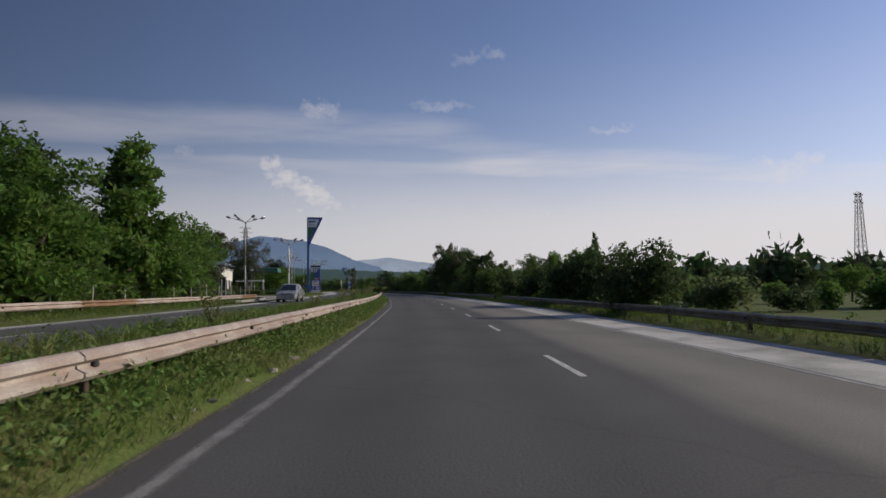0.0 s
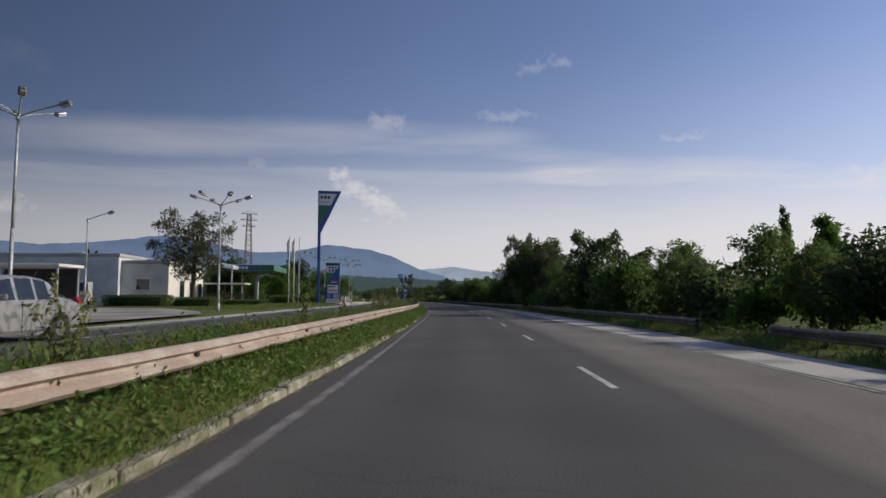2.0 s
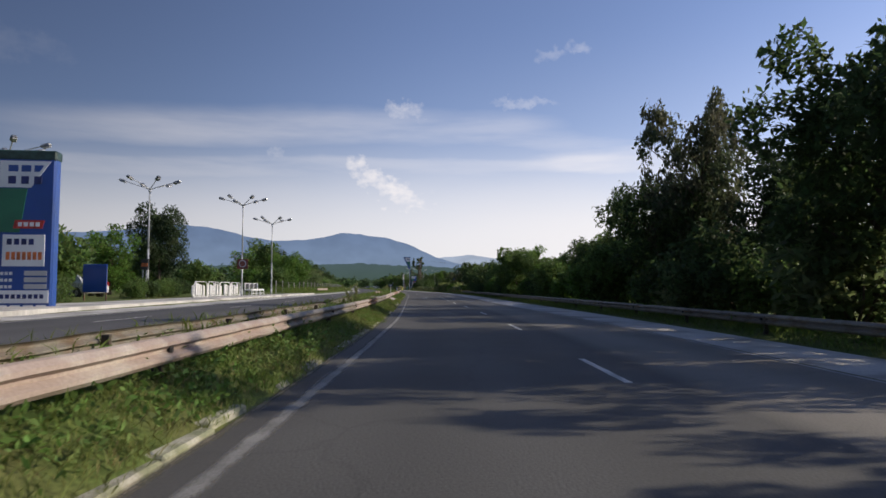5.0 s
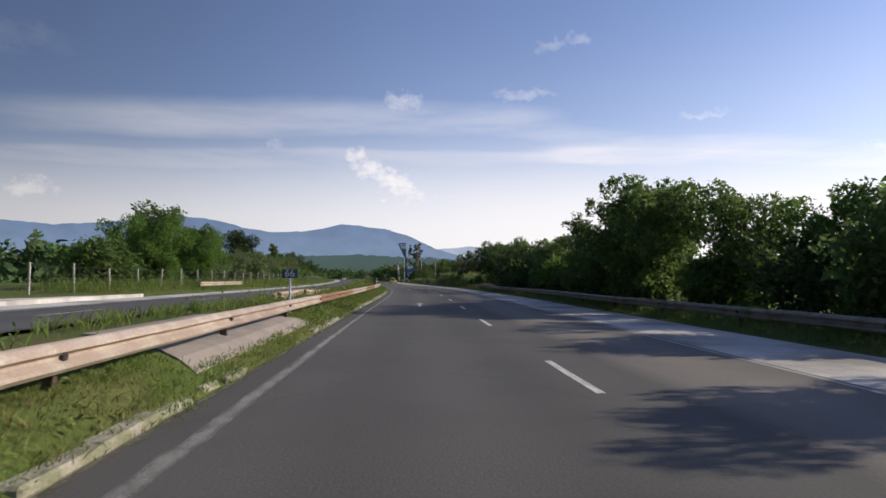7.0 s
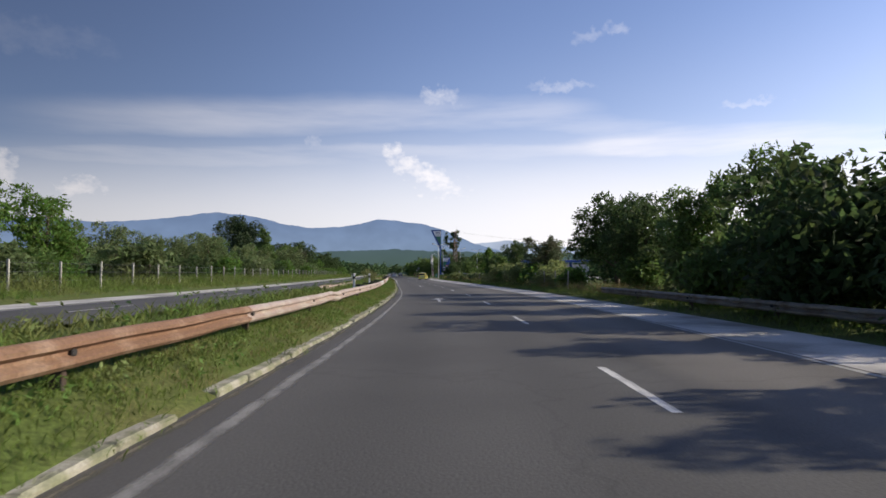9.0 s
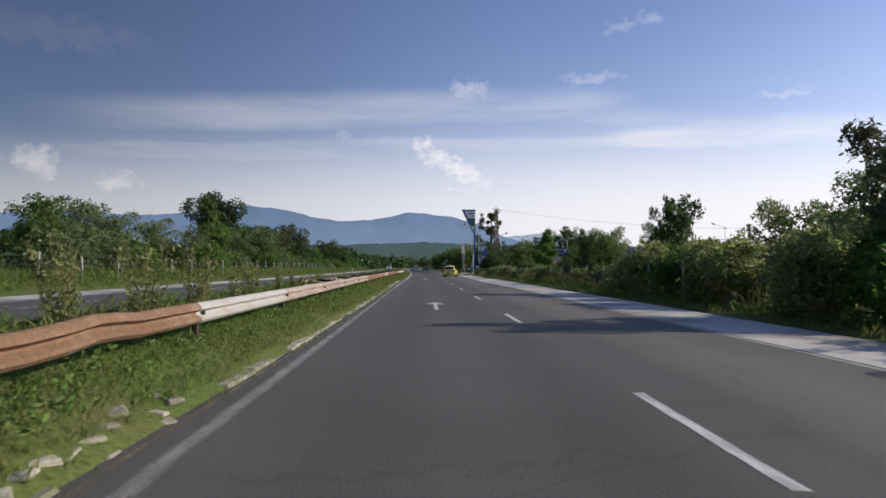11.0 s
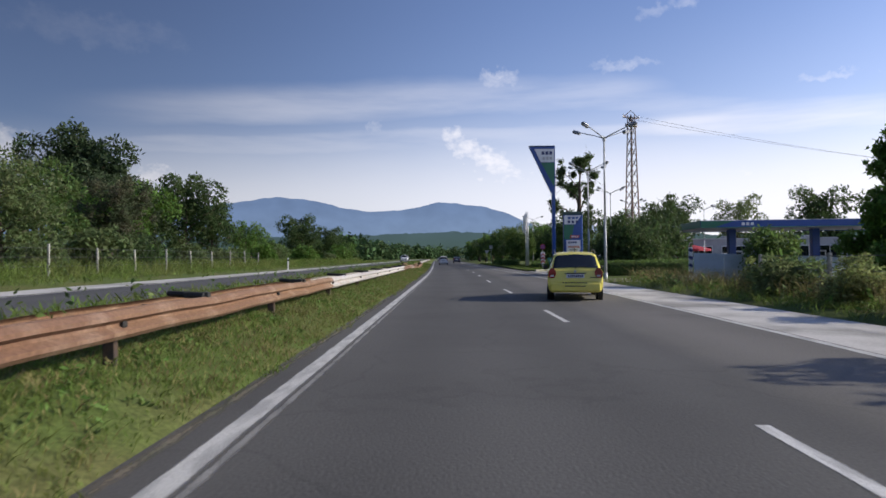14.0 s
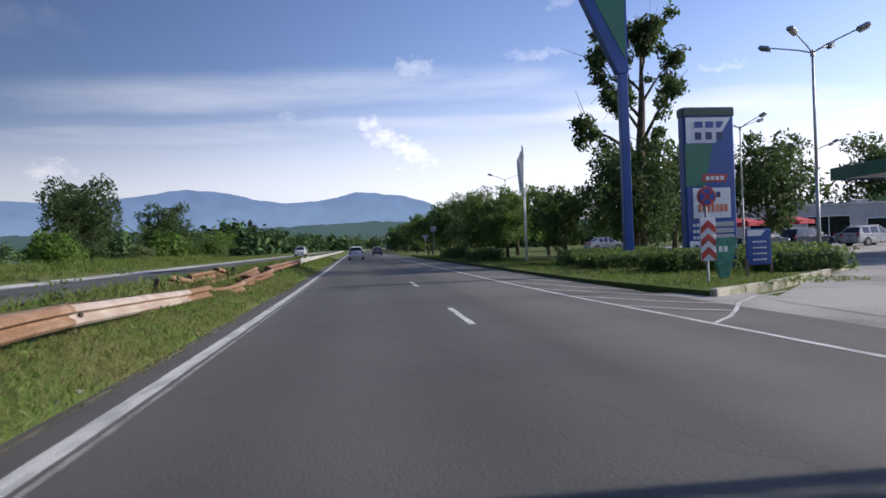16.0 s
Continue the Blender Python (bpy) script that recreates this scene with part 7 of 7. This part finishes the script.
for x in (-2, 0, 2):
    part("post", MB().box((x, -1.3, 1.1), (0.14, 0.14, 2.3), 0.01), M_BARK, t)
for z in (0.5, 0.8, 1.1):
    part("slat", MB().box((0, -1.3, z), (4.1, 0.05, 0.14), 0.01), M_BARK, t)


# flat-roofed shelter at the mouth of the forecourt across the road
t = thing("shelter", "small dark open shelter with a pale flat roof", "shelter", m=stand(70.5, -24.2, fore_z(70.5)))
part("roof", MB().box((0, 0, 2.35), (4.4, 2.2, 0.16), 0.03), M_WALL, t)
part("back_wall", MB().box((0, 0.95, 1.15), (4.1, 0.08, 2.2), 0.01), M_PLASTIC, t)
for x in (-2.0, 2.0):
    for y in (-0.9, 0.9):
        part("post", MB().box((x, y, 1.12), (0.09, 0.09, 2.35), 0.01), M_STEEL, t)
part("bench", MB().box((0, 0.6, 0.45), (3.6, 0.4, 0.06), 0.015), M_BARK, t)


def umbrella(x, y, label):
    t = thing("parasol", label, "parasol", "red parasols before the shop", Matrix.Translation((x, y, -0.05)))
    part("pole", MB().rod((0, 0, 0), (0, 0, 2.7), 0.035, n=8), M_STEEL, t)
    part("base", MB().rod((0, 0, 0), (0, 0, 0.1), 0.35, 0.3, 12), M_GREYWALL, t)
    n, vs, fs = 8, [(0, 0, 2.85)], []
    for k in range(n):
        a = 2 * math.pi * k / n
        vs += [(math.cos(a) * 2.5, math.sin(a) * 2.5, 2.25), (math.cos(a) * 2.5, math.sin(a) * 2.5, 1.95)]
    for k in range(n):
        a, b = 1 + 2 * k, 1 + 2 * ((k + 1) % n)
        fs += [(0, a, b), (a, a + 1, b + 1, b)]
    part("canopy", MB().add(vs, fs), M_FABRIC, t, "red cloth canopy")


for k, (x, y) in enumerate(((30.0, 380), (34.0, 381), (38.0, 380.5), (34.5, 385.5))):
    umbrella(x, y, "red cloth parasol on a steel pole")

# clipped box hedge in the grass before the station
t = thing("hedge", "clipped dark green box hedge in tall grass", "hedge", m=stand(304.4, 8.4, turn=heading(304)))
hedge_rng = np.random.default_rng(77)
c = hedge_rng.random((900, 3)) * np.array((1.7, 2.0, 1.0)) - np.array((0.85, 1.0, 0.0))
part("leaves", quad_mesh("leaves", leaf_quads(hedge_rng, c, 0.06, 0.9, 4), M_LEAF3), None, t)
for x, y in ((-0.5, -0.5), (0.4, -0.4), (0.0, 0.5)):
    part("stem", MB().rod((x, y, -0.05), (x * 1.2, y * 1.2, 0.8), 0.03, 0.012, 6), M_BARK, t)

# white sheet wall and picket fence before the station
t = thing("sheet_wall", "pale blue-grey sheet wall with a striped end post", "wall", m=Matrix.Translation((19.6, 318.6, -0.02)) @ Matrix.Rotation(radians(-4), 4, "Z"))
for k in range(5):
    part("sheet", MB().prism([(k * 1.5, 0.0), (k * 1.5 + 1.48, 0.0), (k * 1.5 + 1.48, 1.35 - 0.06 * k), (k * 1.5, 1.40 - 0.06 * k)], 0.05), M_PALEBLUE, t)
post = part("end_post", MB().box((-0.15, 0, 0.85), (0.2, 0.06, 1.7), 0.01), M_SIGNWHITE, t)
for k in range(4):
    part("stripe", MB().box((-0.15, -0.035, 0.35 + k * 0.4), (0.21, 0.012, 0.16), 0, Matrix.Rotation(0.6, 3, "Y")), M_LETTER, post)
t = thing("picket_fence", "white picket fence before the forecourt", "fence", m=Matrix.Translation((30.6, 344.5, 0.0)) @ Matrix.Rotation(radians(-8), 4, "Z"))
for k in range(16):
    part("picket", MB().prism([(k * 0.3, 0.0), (k * 0.3 + 0.17, 0.0), (k * 0.3 + 0.17, 1.15), (k * 0.3 + 0.085, 1.3), (k * 0.3, 1.15)], 0.04), M_WHITE, t)
for z in (0.35, 0.95):
    part("rail", MB().box((2.35, 0.05, z), (4.9, 0.05, 0.09), 0.01), M_WHITE, t)


# ================= vehicles =================
def soft_edges(ob, width, segments):
    """Rounded pressings: wide soft bevels on the creases, flat panels between them."""
    mod = ob.modifiers.new("bevel", "BEVEL")
    mod.width, mod.segments, mod.limit_method, mod.angle_limit, mod.harden_normals = width, segments, "ANGLE", radians(9), True


def car(label, paint, m, group="", kind="wagon", taxi=False, oncoming=False):
    """A small car, y forward: a lofted body with glass, lamps, wheels, bumpers, mirrors and plate."""
    t = thing("taxi" if taxi else "car", label, "car", group, m)
    # stations: y, floor, shoulder, top, half width, half width of the roof
    if kind == "wagon":
        st = [(-2.08, 0.40, 0.56, 0.60, 0.74, 0.70), (-2.06, 0.30, 0.66, 0.74, 0.79, 0.74), (-2.02, 0.27, 0.88, 0.92, 0.81, 0.74), (-1.97, 0.26, 0.93, 0.99, 0.815, 0.72), (-1.72, 0.25, 0.94, 1.40, 0.82, 0.60), (-1.60, 0.25, 0.94, 1.45, 0.82, 0.60),
              (-0.95, 0.2, 0.93, 1.485, 0.825, 0.61), (-0.86, 0.2, 0.93, 1.49, 0.825, 0.61), (-0.05, 0.2, 0.915, 1.495, 0.825, 0.615), (0.04, 0.2, 0.915, 1.49, 0.825, 0.615), (0.45, 0.2, 0.91, 1.43, 0.825, 0.61), (0.85, 0.2, 0.905, 1.22, 0.82, 0.64),
              (1.25, 0.22, 0.90, 0.96, 0.81, 0.70), (1.75, 0.24, 0.82, 0.88, 0.79, 0.66), (2.05, 0.27, 0.70, 0.76, 0.73, 0.60), (2.16, 0.33, 0.56, 0.60, 0.66, 0.55)]
        side_glass, rear_glass, front_glass = ((5, 6), (7, 8), (9, 11)), (3, 4), (10, 12)
    else:
        st = [(-2.1, 0.40, 0.56, 0.60, 0.74, 0.70), (-2.06, 0.30, 0.74, 0.80, 0.79, 0.72), (-1.98, 0.27, 0.86, 0.93, 0.81, 0.70), (-1.55, 0.26, 0.92, 1.0, 0.82, 0.68), (-1.05, 0.25, 0.93, 1.36, 0.825, 0.60), (-0.9, 0.25, 0.93, 1.40, 0.825, 0.60),
              (-0.5, 0.2, 0.92, 1.435, 0.825, 0.61), (-0.42, 0.2, 0.92, 1.44, 0.825, 0.61), (0.1, 0.2, 0.91, 1.44, 0.825, 0.61), (0.18, 0.2, 0.91, 1.435, 0.825, 0.61), (0.45, 0.2, 0.905, 1.39, 0.825, 0.61), (0.85, 0.2, 0.90, 1.18, 0.82, 0.64),
              (1.25, 0.22, 0.88, 0.93, 0.81, 0.70), (1.8, 0.24, 0.80, 0.85, 0.79, 0.66), (2.1, 0.27, 0.68, 0.73, 0.73, 0.60), (2.2, 0.33, 0.55, 0.59, 0.66, 0.55)]
        side_glass, rear_glass, front_glass = ((5, 6), (7, 8), (9, 11)), (3, 4), (10, 12)

    def ring(s):
        y, zb, zs, zt, w, wr = s
        cab = zt - zs > 0.12
        half = [(0.0, zb), (w * 0.86, zb), (w * 0.97, zb + 0.10), (w, zb + (zs - zb) * 0.5), (w * 0.985, zs - 0.03), (w * 0.95, zs), (wr + (0.02 if cab else 0), zt - 0.05), (wr * 0.86, zt), (0.0, zt + (0.03 if cab else 0.02))]
        return [Vector((x, y, z)) for x, z in half] + [Vector((-x, y, z)) for x, z in reversed(half[1:-1])]

    rings = [ring(s) for s in st]
    n, mb = len(rings[0]), MB()
    vs = [p for r in rings for p in r]
    fs = [(k * n + j, k * n + (j + 1) % n, (k + 1) * n + (j + 1) % n, (k + 1) * n + j) for k in range(len(rings) - 1) for j in range(n)]
    fs += [tuple(range(n)), tuple(range(len(vs) - 1, len(vs) - n - 1, -1))]
    body = part("body", mb.add(vs, fs), paint, t, smooth=True)
    soft_edges(body, 0.045, 3)

    def glass(name, quads):
        keys, fs = {}, []
        mid = sum((p for q in quads for p in q), Vector()) / (4 * len(quads))
        out_way = Vector((mid.x, 0.0 if abs(mid.x) > 0.3 else mid.y, 0.5)).normalized() if abs(mid.x) < 0.3 else Vector((math.copysign(1, mid.x), 0, 0.35)).normalized()
        for q in quads:
            fs.append(tuple(keys.setdefault(tuple(round(v, 4) for v in p), len(keys)) for p in q))
        g = MB().add([mid + (Vector(p) - mid) * 0.94 + out_way * 0.014 for p in keys], fs)
        return part(name, g, M_GLASS, body, "dark glass")

    for a, b in side_glass:
        for j in (5, n - 6):
            glass("side_window", [[rings[k][j], rings[k][j + 1], rings[k + 1][j + 1], rings[k + 1][j]] for k in range(a, b)])
    for name, (a, b) in (("rear_window", rear_glass), ("windscreen", front_glass)):
        glass(name, [[rings[k][j], rings[k][j + 1], rings[k + 1][j + 1], rings[k + 1][j]] for k in range(a, b) for j in (6, 7, 8, 9)])
    for sx in (-1, 1):
        for y in (-1.23, 1.25):
            arch = part("wheel_arch", MB().rod((sx * 0.70, y, 0.31), (sx * 0.829, y, 0.31), 0.355, n=20), M_PLASTIC, body)
            wheel = part("wheel", MB().rod((sx * 0.64, y, 0.30), (sx * 0.835, y, 0.30), 0.30, n=22), M_BLACK, t, "black rubber tyre")
            part("rim", MB().rod((sx * 0.80, y, 0.30), (sx * 0.842, y, 0.30), 0.19, 0.17, 18), M_RIM, wheel)
            part("hub", MB().rod((sx * 0.83, y, 0.30), (sx * 0.85, y, 0.30), 0.05, n=10), M_PLASTIC, wheel)
        tl = part("tail_lamp", MB().prism([(sx * 0.62, 0.70), (sx * 0.57, 0.80), (sx * 0.56, 0.90), (sx * 0.62, 0.985), (sx * 0.72, 1.0), (sx * 0.79, 0.90), (sx * 0.80, 0.78), (sx * 0.76, 0.70)], 0.14, Matrix.Translation((0, -2.0, 0))), M_TAIL, body, "red tail lamp")
        part("reversing_lens", MB().box((sx * 0.68, -2.075, 0.77), (0.10, 0.01, 0.05)), M_CLEAR, tl)
        part("head_lamp", MB().prism([(sx * 0.40, 0.60), (sx * 0.44, 0.74), (sx * 0.72, 0.80), (sx * 0.74, 0.66)], 0.18, Matrix.Translation((0, 2.04, 0))), M_CLEAR, body, "clear head lamp")
        mir = part("mirror", MB().box((sx * 0.92, 0.72, 0.98), (0.17, 0.09, 0.13), 0.03), paint if not taxi else M_PLASTIC, body)
        part("door_handle", MB().box((sx * 0.832, -0.02, 0.83), (0.03, 0.16, 0.03), 0.006), M_PLASTIC, body)
        part("door_handle", MB().box((sx * 0.832, -0.85, 0.84), (0.03, 0.16, 0.03), 0.006), M_PLASTIC, body)
        part("door_seam", MB().box((sx * 0.826, -0.01 + 0.02, 0.58), (0.006, 0.012, 0.66)), M_PLASTIC, body)
        part("door_seam", MB().box((sx * 0.826, 0.88, 0.58), (0.006, 0.012, 0.62)), M_PLASTIC, body)
        if kind == "wagon":
            part("roof_rail", MB().tube([(sx * 0.60, -1.65, 1.44), (sx * 0.60, -1.5, 1.52), (sx * 0.605, -0.5, 1.56), (sx * 0.605, 0.3, 1.53), (sx * 0.61, 0.45, 1.44)], [0.018] * 5, 6), M_PLASTIC, body)
    part("rear_bumper", MB().box((0, -2.07, 0.42), (1.52, 0.12, 0.30), 0.058), paint, body)
    part("bumper_slot", MB().box((0, -2.131, 0.46), (0.6, 0.01, 0.03)), M_PLASTIC, body)
    part("front_bumper", MB().box((0, 2.13, 0.40), (1.36, 0.12, 0.26), 0.04), paint, body)
    part("grille", MB().box((0, 2.17, 0.62), (0.7, 0.05, 0.12), 0.01), M_PLASTIC, body)
    plate_y = -2.085
    pl = part("number_plate", MB().box((0, plate_y, 0.76), (0.52, 0.012, 0.115), 0.004), M_SIGNWHITE, body)
    bars(None, -0.22, 0.23, 0.725, 0.795, 8, M_LETTER, pl, plate_y - 0.008)
    part("plate_trim", MB().box((0, -2.075, 0.84), (0.62, 0.02, 0.035), 0.006), M_PLASTIC, body)
    part("wiper", MB().tube([(0.0, -2.0, 1.0), (0.05, -1.99, 1.03), (0.34, -1.97, 1.06)], [0.012] * 3, 5), M_PLASTIC, body)
    part("badge", MB().rod((0, -2.06, 0.90), (0, -2.035, 0.90), 0.04, n=12), M_STEEL, body)
    part("antenna", MB().rod((0, -1.45, 1.48), (0, -1.6, 1.62), 0.008, n=5), M_PLASTIC, body)
    if taxi:
        sign = part("roof_sign", MB().prism([(-0.2, 1.5), (-0.16, 1.62), (0.16, 1.62), (0.2, 1.5)], 0.16, Matrix.Translation((0, -0.45, 0.01))), M_SIGNWHITE, t, "white roof sign")
        bars(None, -0.13, 0.13, 1.55, 1.595, 5, M_LETTER, sign, -0.535)
        bars(None, 0.42, 0.66, 0.70, 0.73, 6, M_PLASTIC, body, -2.08)
        bars(None, -0.4, 0.35, 0.55, 0.575, 9, M_PLASTIC, body, -2.136)
    return t


def facing(x, y, az):
    """A car on the road at x, y, its nose at az degrees clockwise from +y."""
    return Matrix.Translation((x, y, 0)) @ Matrix.Rotation(radians(-az), 4, "Z")


a5 = radians(5)
car("yellow estate taxi with a white roof sign turning towards the station", M_TAXI, facing(11.72 + 0.75 * math.sin(a5), 303.74 + 0.75 * math.cos(a5), 5) @ Matrix.Diagonal((0.94, 0.95, 0.925, 1)), taxi=True)
p = at(400, -1.9)
car("white hatchback driving ahead on the dark asphalt", M_WHITECAR, facing(p.x, p.y, 5.7 * -1), "cars on the road", "wagon")
p = at(436, 1.7)
car("dark saloon far ahead on the road", M_DARKCAR, facing(p.x, p.y, -5.7), "cars on the road", "saloon")
p = at(470, -1.9)
car("silver saloon far ahead on the road", M_SILVER, facing(p.x, p.y, -5.7), "cars on the road", "saloon")
p = at(51.0, -12.0)
c = car("silver saloon on the opposite carriageway", M_SILVER, Matrix.Translation((p.x, p.y, 0.285)) @ Matrix.Rotation(radians(heading(48) + 180), 4, "Z"), "cars on the road", "saloon")
p = at(425, -10.2)
car("white saloon far off on the opposite carriageway", M_WHITECAR, Matrix.Translation((p.x, p.y, 0.45)) @ Matrix.Rotation(radians(heading(425) + 180), 4, "Z"), "cars on the road", "saloon")
for x, y, az, paint, k, lab in ((31, 371, 60, M_DARKCAR, "saloon", "dark blue saloon parked on the forecourt"), (36, 374, 70, M_DARKCAR, "wagon", "dark hatchback parked on the forecourt"), (41, 374, 75, M_WHITECAR, "wagon", "white estate car parked on the forecourt"),
                                (27, 396, 80, M_SILVER, "saloon", "silver saloon parked under the trees"), (46, 382, 90, M_SILVER, "saloon", "silver saloon parked before the shop")):
    car(lab, paint, facing(x, y, az), "parked cars", k)
for k, (y, o) in enumerate(((141, -25), (144, -27))):
    p = at(y, o)
    car("white car parked beside the lay-by", M_WHITECAR, Matrix.Translation((p.x, p.y, 0.58)) @ Matrix.Rotation(radians(60), 4, "Z"), "parked cars", "saloon")


def van(m):
    t = thing("van", "white box-bodied van parked by the grey hall", "van", m=m)
    body = part("body", MB().prism([(-2.3, 0.35), (2.2, 0.35), (2.3, 0.9), (1.75, 1.15), (1.25, 1.95), (-2.25, 2.05), (-2.3, 1.9)], 1.75), M_WHITECAR, t)
    for s in (-1, 1):
        part("side_window", MB().prism([(0.35, 1.2), (1.5, 1.2), (1.15, 1.8), (0.35, 1.8)], 0.02, Matrix.Translation((0, s * 0.885, 0))), M_GLASS, body)
        for x in (-1.4, 1.5):
            wheel = part("wheel", MB().rod((x, s * 0.70, 0.33), (x, s * 0.90, 0.33), 0.33, n=18), M_BLACK, t)
            part("rim", MB().rod((x, s * 0.88, 0.33), (x, s * 0.91, 0.33), 0.18, n=14), M_RIM, wheel)
        part("head_lamp", MB().box((2.28, s * 0.65, 0.75), (0.06, 0.3, 0.2), 0.02), M_CLEAR, body)
    part("windscreen", MB().add([(1.30, -0.75, 1.90), (1.30, 0.75, 1.90), (1.78, 0.78, 1.17), (1.78, -0.78, 1.17)], [(0, 1, 2, 3)]), M_GLASS, body)
    part("bumper", MB().box((2.32, 0, 0.45), (0.14, 1.7, 0.22), 0.04), M_PLASTIC, body)


p = at(93, -34.3)
van(Matrix.Translation((p.x, p.y, 0.66)) @ Matrix.Rotation(radians(-75), 4, "Z"))
